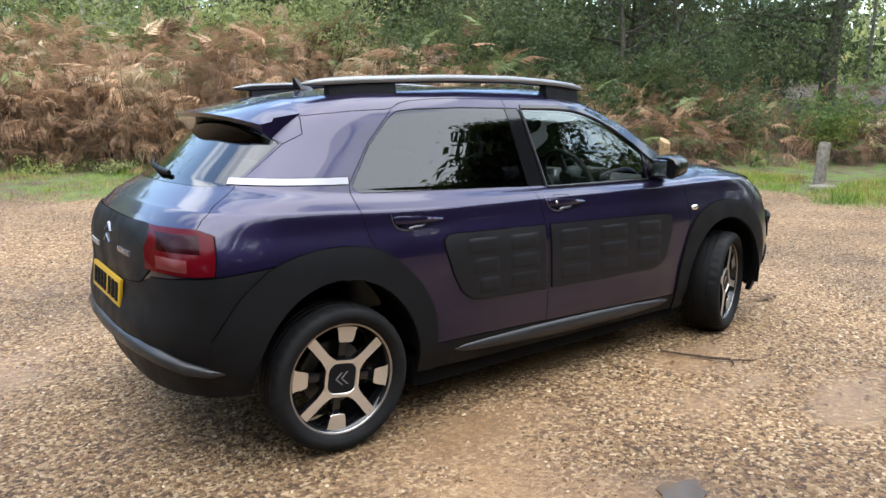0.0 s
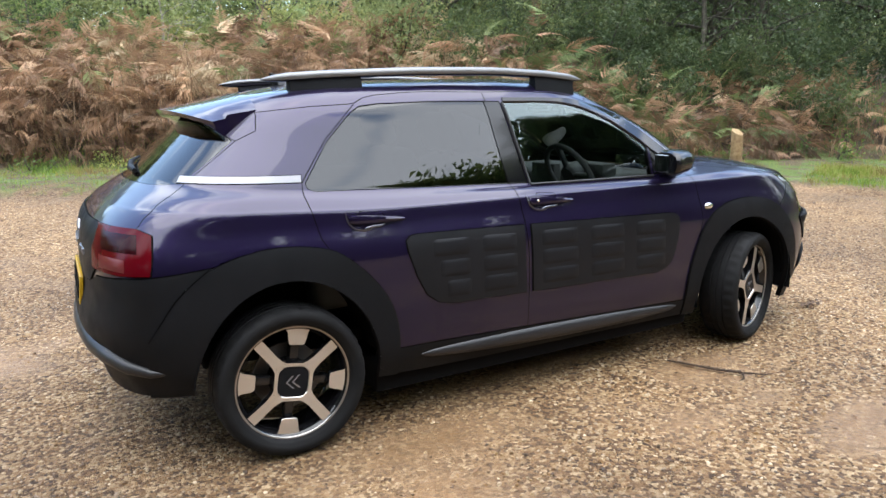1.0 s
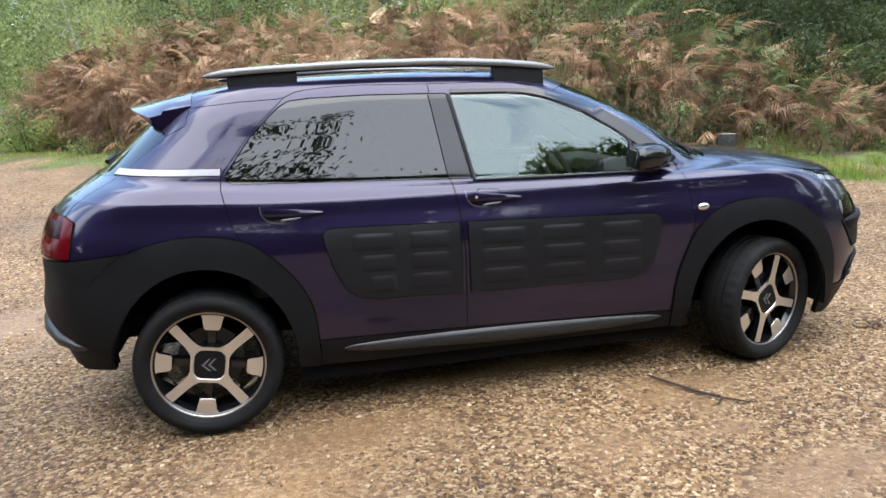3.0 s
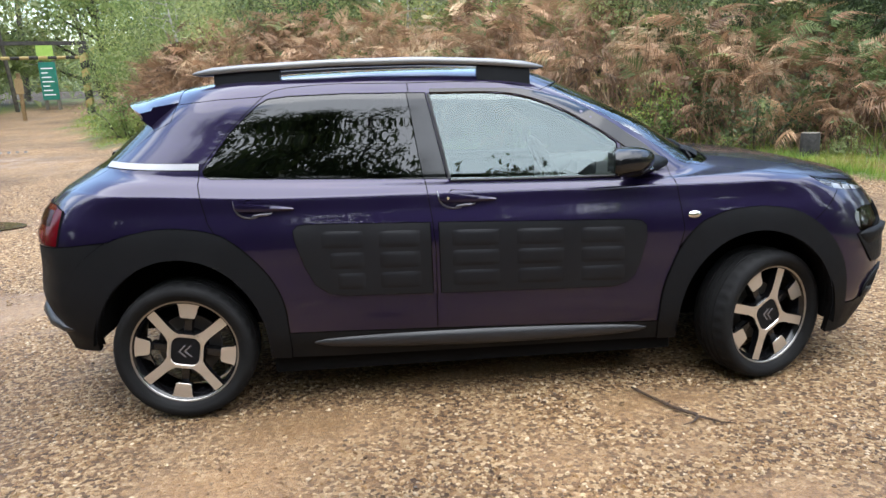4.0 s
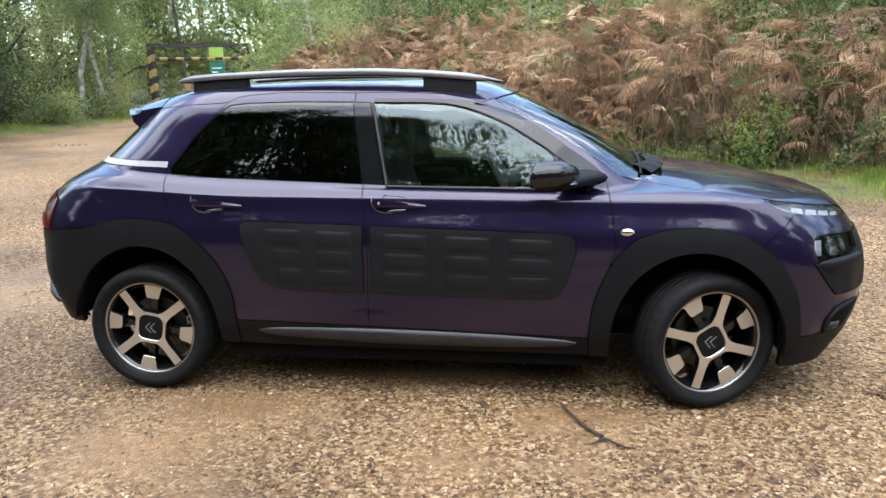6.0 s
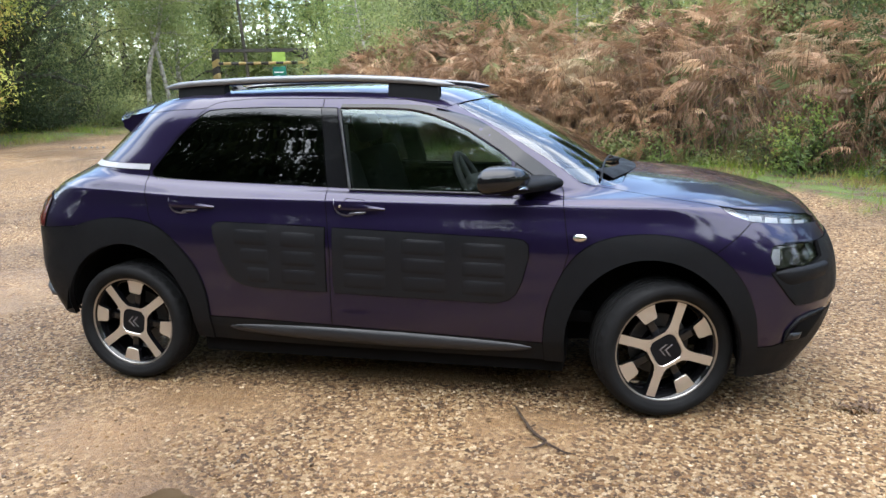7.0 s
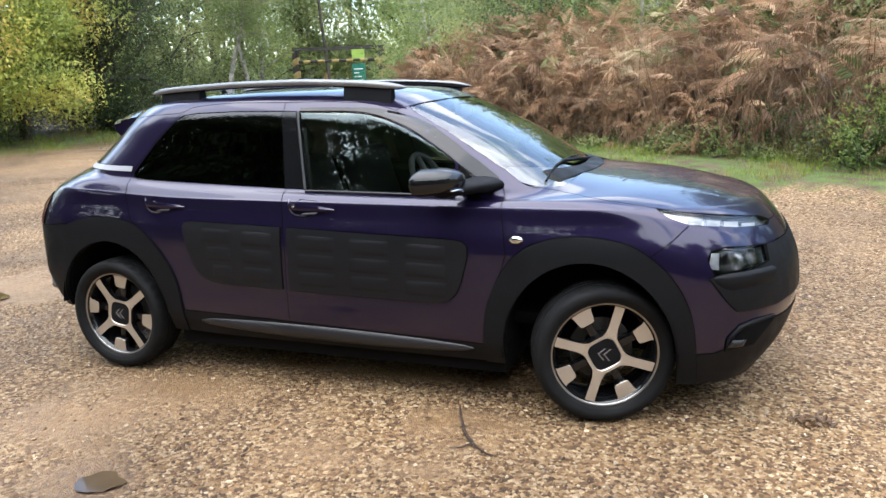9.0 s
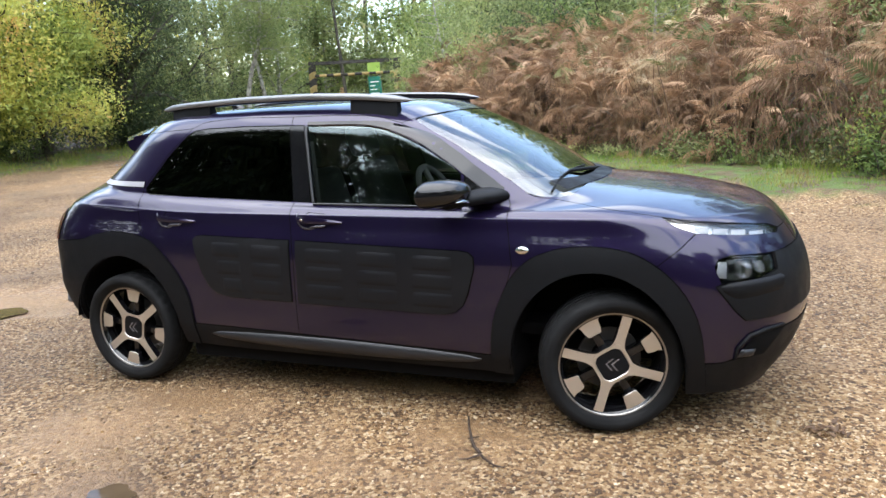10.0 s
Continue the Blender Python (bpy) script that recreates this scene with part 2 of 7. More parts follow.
M_LEAF_OLIVE = leaf_mat("leaf_olive", [(0.1, (0.083, 0.115, 0.043)), (0.45, (0.202, 0.243, 0.095)), (0.75, (0.332, 0.362, 0.144)), (0.95, (0.476, 0.395, 0.144))])
M_LEAF_GREEN = leaf_mat("leaf_green", [(0.1, (0.070, 0.122, 0.033)), (0.5, (0.195, 0.258, 0.078)), (0.8, (0.345, 0.385, 0.125)), (0.97, (0.595, 0.488, 0.114))])
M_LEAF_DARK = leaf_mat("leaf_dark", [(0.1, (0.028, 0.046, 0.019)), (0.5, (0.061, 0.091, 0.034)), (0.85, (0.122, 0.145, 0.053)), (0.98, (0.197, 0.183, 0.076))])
M_LEAF_YELLOW = leaf_mat("leaf_yellow", [(0.1, (0.150, 0.205, 0.055)), (0.4, (0.370, 0.430, 0.105)), (0.7, (0.610, 0.570, 0.140)), (0.95, (0.722, 0.452, 0.164))])
M_LEAF_BRAMBLE = leaf_mat("leaf_bramble", [(0.1, (0.042, 0.083, 0.030)), (0.5, (0.112, 0.172, 0.046)), (0.8, (0.262, 0.312, 0.075)), (0.97, (0.364, 0.149, 0.066))])
M_DEAD_LEAF = leaf_mat("dead_leaf", [(0.1, (0.038, 0.019, 0.009)), (0.5, (0.090, 0.045, 0.019)), (0.9, (0.165, 0.090, 0.038))], 3.0, 0.1)
M_GRASS = leaf_mat("grass_blade", [(0.05, (0.055, 0.097, 0.013)), (0.28, (0.118, 0.212, 0.022)), (0.5, (0.215, 0.270, 0.038)), (0.68, (0.286, 0.232, 0.072)), (0.88, (0.165, 0.102, 0.050))], 1.1, 0.35)

m, n, l, b = node_mat("bracken", 0.7)
at = n.new("ShaderNodeVertexColor")
at.layer_name = "tone"
sep = n.new("ShaderNodeSeparateColor")
l.new(at.outputs[0], sep.inputs[0])
r = ramp(n, [(0.0, (0.058, 0.039, 0.025)), (0.2, (0.168, 0.098, 0.054)), (0.45, (0.325, 0.195, 0.112)), (0.66, (0.470, 0.320, 0.195)), (0.80, (0.476, 0.374, 0.238)), (0.85, (0.196, 0.204, 0.076)), (0.93, (0.093, 0.136, 0.047)), (1.0, (0.178, 0.212, 0.072))])
l.new(sep.outputs[0], r.inputs[0])
hsv = n.new("ShaderNodeHueSaturation")
val = n.new("ShaderNodeMath")
val.operation = "MULTIPLY_ADD"
l.new(sep.outputs[1], val.inputs[0])
val.inputs[1].default_value, val.inputs[2].default_value = 0.6, 0.7
l.new(val.outputs[0], hsv.inputs["Value"])
l.new(r.outputs[0], hsv.inputs["Color"])
l.new(hsv.outputs[0], b.inputs["Base Color"])
tr, mx = n.new("ShaderNodeBsdfTranslucent"), n.new("ShaderNodeMixShader")
mx.inputs[0].default_value = 0.25
l.new(hsv.outputs[0], tr.inputs[0])
l.new(b.outputs[0], mx.inputs[1]), l.new(tr.outputs[0], mx.inputs[2]), l.new(mx.outputs[0], n["Material Output"].inputs[0])
M_FERN = m
M_STALK = leaf_mat("dry_stalk", [(0.1, (0.075, 0.038, 0.022)), (0.5, (0.165, 0.098, 0.053)), (0.9, (0.270, 0.195, 0.112))], 2.0, 0.0)


def bark_mat(name, dark, light, scale):
    m, n, l, b = node_mat(name, 0.85)
    t = noise_node(n, l, scale, 6.0)
    r = ramp(n, [(0.3, dark), (0.7, light)])
    l.new(t.outputs[0], r.inputs[0])
    l.new(r.outputs[0], b.inputs["Base Color"])
    bump(n, l, b, t.outputs[0], 0.6, 0.03)
    return m


M_BARK = bark_mat("bark", (0.022, 0.019, 0.014), (0.085, 0.075, 0.055), 9)
M_BIRCH = bark_mat("birch_bark", (0.10, 0.09, 0.075), (0.45, 0.43, 0.38), 6)
M_TWIG = bark_mat("twig_bark", (0.03, 0.018, 0.012), (0.07, 0.045, 0.03), 40)
M_POST = bark_mat("grey_wood", (0.091, 0.078, 0.058), (0.195, 0.176, 0.143), 22)
M_POST_WARM = bark_mat("brown_wood", (0.130, 0.078, 0.033), (0.234, 0.156, 0.072), 22)
M_SAWN = bark_mat("sawn_wood", (0.235, 0.155, 0.070), (0.315, 0.220, 0.110), 30)
M_CHAR = bark_mat("charred_wood", (0.008, 0.008, 0.008), (0.03, 0.028, 0.026), 25)
M_YELLOW_PAINT = bark_mat("yellow_paint", (0.273, 0.195, 0.065), (0.390, 0.299, 0.130), 6)
M_BLACK_PAINT = bark_mat("black_paint", (0.015, 0.014, 0.012), (0.05, 0.045, 0.04), 6)
M_SIGN_GREEN = bark_mat("sign_green", (0.010, 0.130, 0.091), (0.019, 0.182, 0.130), 4)
M_SIGN_LIME = bark_mat("sign_lime", (0.247, 0.403, 0.065), (0.325, 0.468, 0.104), 4)

# gravel, sand and soil
m, n, l, b = node_mat("ground", 0.8)
at = n.new("ShaderNodeVertexColor")
at.layer_name = "tone"
sep = n.new("ShaderNodeSeparateColor")
l.new(at.outputs[0], sep.inputs[0])
tc = n.new("ShaderNodeTexCoord")
vor = n.new("ShaderNodeTexVoronoi")
vor.inputs["Scale"].default_value = 62
l.new(tc.outputs["Object"], vor.inputs["Vector"])
vor2 = n.new("ShaderNodeTexVoronoi")
vor2.inputs["Scale"].default_value = 150
l.new(tc.outputs["Object"], vor2.inputs["Vector"])
sepv = n.new("ShaderNodeSeparateColor")
l.new(vor.outputs["Color"], sepv.inputs[0])
STONES = [(0.0, (0.045, 0.028, 0.015)), (0.16, (0.120, 0.070, 0.032)), (0.35, (0.262, 0.166, 0.078)), (0.60, (0.332, 0.243, 0.138)), (0.82, (0.405, 0.335, 0.230)), (0.90, (0.200, 0.150, 0.100)), (1.0, (0.640, 0.560, 0.420))]
PEBBLES = [(0.0, (0.047, 0.025, 0.010)), (0.25, (0.118, 0.065, 0.029)), (0.5, (0.212, 0.126, 0.056)), (0.75, (0.275, 0.186, 0.098)), (0.92, (0.370, 0.278, 0.170)), (1.0, (0.488, 0.379, 0.243))]
stone = ramp(n, PEBBLES)
l.new(sepv.outputs[0], stone.inputs[0])
sand_f = noise_node(n, l, 190, 2.0)
sand = ramp(n, [(0.3, (0.125, 0.074, 0.036)), (0.7, (0.225, 0.142, 0.074))])
l.new(sand_f.outputs[0], sand.inputs[0])
patchy = ramp(n, [(0.0, (0.25, 0.25, 0.25)), (0.6, (1, 1, 1))])
l.new(sep.outputs[2], patchy.inputs[0])
grain = mix_color(n, l, patchy.outputs[0], sand.outputs[0], stone.outputs[0])
big = noise_node(n, l, 0.6, 4.0)
tint = ramp(n, [(0.36, (0.66, 0.60, 0.54)), (0.62, (1.18, 1.11, 1.02))])
l.new(big.outputs[0], tint.inputs[0])
grain = mix_color(n, l, 1.0, grain, tint.outputs[0], "MULTIPLY")
turf_n = noise_node(n, l, 3.2, 9.0)
turf = ramp(n, [(0.3, (0.050, 0.034, 0.017)), (0.45, (0.110, 0.078, 0.036)), (0.50, (0.070, 0.110, 0.018)), (0.75, (0.130, 0.180, 0.032))])
l.new(turf_n.outputs[0], turf.inputs[0])
litter = ramp(n, [(0.3, (0.024, 0.016, 0.010)), (0.6, (0.064, 0.040, 0.022)), (0.8, (0.112, 0.068, 0.032))])
l.new(turf_n.outputs[0], litter.inputs[0])
col = mix_color(n, l, sep.outputs[0], grain, turf.outputs[0])
col = mix_color(n, l, sep.outputs[1], col, litter.outputs[0])
l.new(col, b.inputs["Base Color"])
rr = ramp(n, [(0.1, (0.36, 0.36, 0.36)), (0.6, (0.8, 0.8, 0.8))])
l.new(sep.outputs[2], rr.inputs[0])
l.new(rr.outputs[0], b.inputs["Roughness"])
add = n.new("ShaderNodeMath")
add.operation = "ADD"
l.new(vor.outputs["Distance"], add.inputs[0])
l.new(vor2.outputs["Distance"], add.inputs[1])
mul = n.new("ShaderNodeMath")
mul.operation = "MULTIPLY"
l.new(add.outputs[0], mul.inputs[0])
l.new(patchy.outputs[0], mul.inputs[1])
inv = n.new("ShaderNodeMath")
inv.operation = "MULTIPLY"
inv.inputs[1].default_value = -1
l.new(mul.outputs[0], inv.inputs[0])
bump(n, l, b, inv.outputs[0], 0.9, 0.012)
M_GROUND = m

m, n, l, b = node_mat("stone", 0.42)
geo = n.new("ShaderNodeNewGeometry")
stone = ramp(n, STONES)
l.new(geo.outputs["Random Per Island"], stone.inputs[0])
t = noise_node(n, l, 70, 4.0)
tint = ramp(n, [(0.3, (0.7, 0.68, 0.66)), (0.7, (1.15, 1.12, 1.1))])
l.new(t.outputs[0], tint.inputs[0])
damp = noise_node(n, l, 0.6, 4.0)
wet = ramp(n, [(0.36, (0.72, 0.66, 0.60)), (0.62, (1.16, 1.10, 1.02))])
l.new(damp.outputs[0], wet.inputs[0])
col = mix_color(n, l, 1.0, stone.outputs[0], tint.outputs[0], "MULTIPLY")
l.new(mix_color(n, l, 1.0, col, wet.outputs[0], "MULTIPLY"), b.inputs["Base Color"])
bump(n, l, b, t.outputs[0], 0.4, 0.003)
M_STONE = m

m, n, l, b = node_mat("puddle", 0.07)
b.inputs["Specular IOR Level"].default_value = 0.3
t = noise_node(n, l, 6, 3.0)
r = ramp(n, [(0.3, (0.050, 0.034, 0.019)), (0.7, (0.085, 0.058, 0.034))])
l.new(t.outputs[0], r.inputs[0])
l.new(r.outputs[0], b.inputs["Base Color"])
M_PUDDLE = m

m, n, l, b = node_mat("distant_woods", 0.9)
t = noise_node(n, l, 1.1, 8.0)
r = ramp(n, [(0.3, (0.035, 0.05, 0.025)), (0.5, (0.09, 0.11, 0.055)), (0.7, (0.17, 0.18, 0.09))])
l.new(t.outputs[0], r.inputs[0])
l.new(r.outputs[0], b.inputs["Base Color"])
bump(n, l, b, t.outputs[0], 1.0, 1.0)
M_DISTANCE = m


# ---- helpers for parts ----
def part(name, bm, mat, parent, label="", smooth=40, normals=None):
    """One mesh object under a thing or a part."""
    me = bpy.data.meshes.new(name)
    bm.normal_update()
    bm.to_mesh(me)
    bm.free()
    if mat:
        me.materials.append(mat)
    ob = new(name, me)
    ob.parent = parent
    if label:
        ob["label"] = label
    shade(me, smooth)
    return ob


def shade(me, angle):
    me.polygons.foreach_set("use_smooth", [angle > 0] * len(me.polygons))
    if 0 < angle < 180:
        me.set_sharp_from_angle(angle=radians(angle))
    me.update()


def empty(name):
    return new(name)


def add_box(bm, lo, hi, bevel=0.0, segs=2, m=None):
    c = [(a + b) / 2 for a, b in zip(lo, hi)]
    s = [max(b - a, 1e-4) for a, b in zip(lo, hi)]
    vs = bmesh.ops.create_cube(bm, size=1, matrix=Matrix.Translation(c) @ Matrix.Diagonal((*s, 1)))["verts"]
    if bevel:
        es = list({e for v in vs for e in v.link_edges})
        r = bmesh.ops.bevel(bm, geom=es, offset=bevel, segments=segs, affect="EDGES", profile=0.6)
        vs = list({v for f in r["faces"] for v in f.verts} | {v for v in vs if v.is_valid})
    if m is not None:
        bmesh.ops.transform(bm, matrix=m, verts=[v for v in vs if v.is_valid])
    return vs


def tube_into(bm, pts, radius, sides=8, cap=True):
    """A round bar along points; radius: one number or one for each point."""
    pts = [Vector(p) for p in pts]
    rad = radius if isinstance(radius, (list, tuple)) else [radius] * len(pts)
    rings = []
    side = None
    for i, p in enumerate(pts):
        d = (pts[min(i + 1, len(pts) - 1)] - pts[max(i - 1, 0)]).normalized()
        if side is None:
            side = d.orthogonal().normalized()
        else:
            side = (side - d * side.dot(d)).normalized()
        up = d.cross(side)
        rings.append([bm.verts.new(p + rad[i] * (math.cos(a) * side + math.sin(a) * up)) for a in [2 * math.pi * k / sides for k in range(sides)]])
    for a, b in zip(rings, rings[1:]):
        for k in range(sides):
            bm.faces.new((a[k], a[(k + 1) % sides], b[(k + 1) % sides], b[k]))
    if cap:
        bm.faces.new(rings[0][::-1])
        bm.faces.new(rings[-1])


def lathe_into(bm, profile, segs=48, m=Matrix()):
    """Turns (radius, height) round the local z axis."""
    rings = []
    for r, h in profile:
        rings.append([bm.verts.new(m @ Vector((r * math.cos(2 * math.pi * k / segs), r * math.sin(2 * math.pi * k / segs), h))) for k in range(segs)])
    for a, b in zip(rings, rings[1:]):
        for k in range(segs):
            bm.faces.new((a[k], a[(k + 1) % segs], b[(k + 1) % segs], b[k]))
    return rings


def slab_into(bm, outline, lo, hi, m=Matrix(), bevel=0.0):
    """An outline of (x, y) raised from lo to hi along the local z axis."""
    a = [bm.verts.new(m @ Vector((x, y, lo))) for x, y in outline]
    b = [bm.verts.new(m @ Vector((x, y, hi))) for x, y in outline]
    n = len(a)
    top = bm.faces.new(b)
    bm.faces.new(a[::-1])
    for k in range(n):
        bm.faces.new((a[k], a[(k + 1) % n], b[(k + 1) % n], b[k]))
    if bevel:
        bmesh.ops.bevel(bm, geom=list(top.edges), offset=bevel, segments=1, affect="EDGES")


def inside(poly, x, z):
    hit = False
    j = len(poly) - 1
    for i in range(len(poly)):
        (xi, zi), (xj, zj) = poly[i], poly[j]
        if (zi > z) != (zj > z) and x < (xj - xi) * (z - zi) / (zj - zi) + xi:
            hit = not hit
        j = i
    return hit


def arc(cx, cz, rx, rz, a0, a1, n):
    return [(cx + rx * math.cos(radians(a0 + (a1 - a0) * i / n)), cz + rz * math.sin(radians(a0 + (a1 - a0) * i / n))) for i in range(n + 1)]


def rounded_line(pts, k=3):
    """A soft curve through points, k steps from each to the next."""
    p = [(2 * pts[0][0] - pts[1][0], 2 * pts[0][1] - pts[1][1])] + pts + [(2 * pts[-1][0] - pts[-2][0], 2 * pts[-1][1] - pts[-2][1])]
    out = []
    for a, b, c, d in zip(p, p[1:], p[2:], p[3:]):
        for i in range(k):
            t = i / k
            out.append(tuple(0.5 * (2 * b[j] + (c[j] - a[j]) * t + (2 * a[j] - 5 * b[j] + 4 * c[j] - d[j]) * t * t + (3 * b[j] - a[j] - 3 * c[j] + d[j]) * t**3) for j in (0, 1)))
    return out + [pts[-1]]


# ---- the car: panel outlines in side view (x, z) ----
B_GAP = [(-0.28, 1.404), (-0.269, 1.287), (-0.226, 0.995), (-0.205, 0.83), (-0.195, 0.698), (-0.202, 0.352)]
R_ARCH = rounded_line([(-1.80, 0.55), (-1.70, 0.70), (-1.60, 0.783), (-1.55, 0.806), (-1.475, 0.829), (-1.367, 0.846), (-1.249, 0.844), (-1.12, 0.818), (-1.043, 0.773), (-0.955, 0.689), (-0.891, 0.60), (-0.852, 0.497), (-0.842, 0.368)])
R_ARCH_LINE = R_ARCH[21:]
F_ARCH = rounded_line([(0.79, 0.318), (0.80, 0.438), (0.827, 0.539), (0.875, 0.645), (0.92, 0.708), (0.976, 0.759), (1.04, 0.787), (1.119, 0.808), (1.252, 0.816), (1.387, 0.797), (1.476, 0.757), (1.56, 0.69), (1.625, 0.60), (1.665, 0.50), (1.68, 0.40), (1.685, 0.335)])
F_ARCH_LINE = F_ARCH[:10]
DOOR_TOP = [(-0.28, 1.404), (-0.56, 1.411), (-0.685, 1.409), (-0.80, 1.402), (-0.855, 1.393), (-0.90, 1.372), (-0.956, 1.322), (-1.053, 1.232), (-1.148, 1.112), (-1.180, 1.07), (-1.183, 1.02), (-1.165, 0.941), (-1.145, 0.86)]
SHUT_F = [(0.90, 0.733), (0.880, 0.881), (0.866, 0.985), (0.851, 1.02), (0.789, 1.080), (0.70, 1.14), (0.596, 1.202), (0.45, 1.281), (0.307, 1.350), (0.22, 1.377), (0.14, 1.390), (-0.061, 1.402)]
REAR_DOOR = DOOR_TOP + R_ARCH_LINE + [(-0.62, 0.364)] + B_GAP[::-1]
FRONT_DOOR = B_GAP + F_ARCH_LINE + SHUT_F
REAR_GLASS = [(-0.286, 1.363), (-0.56, 1.369), (-0.80, 1.366), (-0.885, 1.358), (-0.925, 1.336), (-0.96, 1.306), (-1.05, 1.222), (-1.138, 1.106), (-1.166, 1.07), (-1.160, 1.048), (-1.13, 1.036), (-0.233, 0.998)]
PILLAR = [(-0.286, 1.363), (-0.205, 1.360), (-0.128, 0.992), (-0.233, 0.998)]
FRONT_GLASS = [(-0.190, 1.357), (0.06, 1.351), (0.16, 1.342), (0.25, 1.322), (0.34, 1.288), (0.432, 1.246), (0.576, 1.158), (0.634, 1.113), (0.640, 0.974), (-0.115, 0.990)]
SAIL = [(0.652, 1.105), (0.79, 1.022), (0.80, 0.985), (0.656, 0.974)]
SILL = [(-0.95, 0.372), (-0.842, 0.368), (-0.62, 0.364), (-0.202, 0.352), (0.79, 0.318), (0.90, 0.314), (0.90, 0.1), (-0.95, 0.1)]
R_OPEN = [(-1.66, 0.1)] + arc(-1.297, 0.317, 0.362, 0.400, 180, 0, 28) + [(-0.935, 0.1)]
F_OPEN = [(0.885, 0.1)] + arc(1.247, 0.317, 0.362, 0.392, 180, 0, 28) + [(1.609, 0.1)]
R_TRIM = [(-1.80, 0.1)] + R_ARCH + [(-0.84, 0.30), (-0.86, 0.1)]
F_TRIM = [(0.80, 0.1), (0.795, 0.25)] + F_ARCH + [(1.69, 0.1)]
R_BUMPER = [(-1.55, 0.806), (-1.78, 0.788), (-1.86, 0.786), (-1.93, 0.778), (-1.948, 0.745), (-1.965, 0.72), (-2.2, 0.72), (-2.2, 0.1), (-1.5, 0.1)]
TAIL_PAD = [(-1.948, 0.745), (-1.93, 0.80), (-1.912, 0.88), (-1.880, 0.952), (-1.90, 0.957), (-2.2, 0.96), (-2.2, 0.72), (-1.965, 0.72)]
TAIL_LAMP = [(-1.893, 0.955), (-1.850, 0.953), (-1.79, 0.951), (-1.744, 0.930), (-1.755, 0.86), (-1.768, 0.793), (-1.86, 0.794), (-1.937, 0.802), (-1.928, 0.874)]
HATCH = [(-1.388, 1.239), (-1.487, 1.166), (-1.609, 1.077), (-1.704, 1.027), (-1.760, 0.985), (-1.79, 0.951), (-1.893, 0.955), (-1.93, 0.80), (-1.948, 0.745), (-1.965, 0.72), (-2.2, 0.72), (-2.2, 1.6), (-1.40, 1.6)]
BACK_GLASS = [(-1.401, 1.239), (-1.487, 1.173), (-1.606, 1.089), (-1.66, 1.084), (-1.70, 1.083), (-1.755, 1.086), (-1.775, 1.088), (-1.85, 1.10), (-1.66, 1.5), (-1.43, 1.33)]
SPOILER = [(-1.288, 1.6), (-1.289, 1.41), (-1.294, 1.336), (-1.311, 1.275), (-1.388, 1.239), (-1.45, 1.285), (-1.49, 1.32), (-1.6, 1.36), (-1.6, 1.6)]
ROOF = [(-1.289, 1.6), (-1.289, 1.41), (-1.294, 1.346), (-1.1, 1.362), (-0.93, 1.368), (-0.90, 1.372), (-0.855, 1.393), (-0.80, 1.402), (-0.685, 1.409), (-0.56, 1.411), (-0.28, 1.404), (-0.061, 1.402), (0.14, 1.390), (0.22, 1.377), (0.307, 1.350), (0.351, 1.365), (0.39, 1.376), (0.436, 1.388), (0.452, 1.394), (0.5, 1.6)]
SCREEN = [(0.362, 1.363), (0.464, 1.308), (0.584, 1.245), (0.753, 1.142), (0.859, 1.074), (0.93, 1.022), (0.985, 1.002), (1.07, 0.994), (1.12, 1.005), (1.15, 1.035), (1.17, 1.10), (0.6, 1.6), (0.462, 1.40), (0.440, 1.387), (0.395, 1.375)]
HOOD = [(0.93, 1.018), (0.985, 0.997), (1.12, 0.978), (1.24, 0.965), (1.363, 0.950), (1.509, 0.929), (1.586, 0.916), (1.80, 0.884), (1.915, 0.859), (1.957, 0.835), (2.2, 0.83), (2.2, 1.2), (1.16, 1.2), (1.15, 1.035), (1.12, 1.005), (1.07, 0.994), (0.985, 1.002)]
DAY_LAMP = [(1.509, 0.929), (1.586, 0.916), (1.80, 0.884), (1.915, 0.859), (1.957, 0.835), (1.950, 0.822), (1.937, 0.826), (1.781, 0.848), (1.643, 0.865), (1.567, 0.893)]
F_BUMPER = [(1.643, 0.865), (1.583, 0.807), (1.500, 0.742), (1.56, 0.69), (1.665, 0.50), (1.69, 0.1), (2.2, 0.1), (2.2, 0.83), (1.957, 0.835), (1.950, 0.822), (1.937, 0.826), (1.781, 0.848)]
HEAD_LAMP = [(1.717, 0.735), (1.728, 0.764), (1.783, 0.775), (1.935, 0.762), (1.949, 0.70), (1.871, 0.670), (1.745, 0.668)]
PAD = [(1.722, 0.660), (1.745, 0.668), (1.871, 0.670), (1.949, 0.70), (1.935, 0.762), (2.2, 0.765), (2.2, 0.525), (2.03, 0.521), (1.987, 0.513), (1.833, 0.514), (1.789, 0.566)]
LOW_BUMPER = [(1.66, 0.338), (1.75, 0.338), (1.83, 0.36), (1.87, 0.43), (1.93, 0.455), (2.2, 0.455), (2.2, 0.1), (1.6, 0.1)]
CHROME = [(-1.598, 1.116), (-1.40, 1.110), (-1.177, 1.103), (-1.181, 1.073), (-1.40, 1.082), (-1.618, 1.091)]
BUMP_R = [(-0.215, 0.822), (-0.74, 0.838), (-0.775, 0.834), (-0.796, 0.815), (-0.79, 0.77), (-0.755, 0.66), (-0.715, 0.58), (-0.66, 0.54), (-0.58, 0.525), (-0.215, 0.517)]
BUMP_F = [(-0.18, 0.821), (0.66, 0.790), (0.705, 0.783), (0.728, 0.762), (0.73, 0.71), (0.70, 0.60), (0.675, 0.545), (0.64, 0.515), (0.58, 0.498), (-0.18, 0.515)]

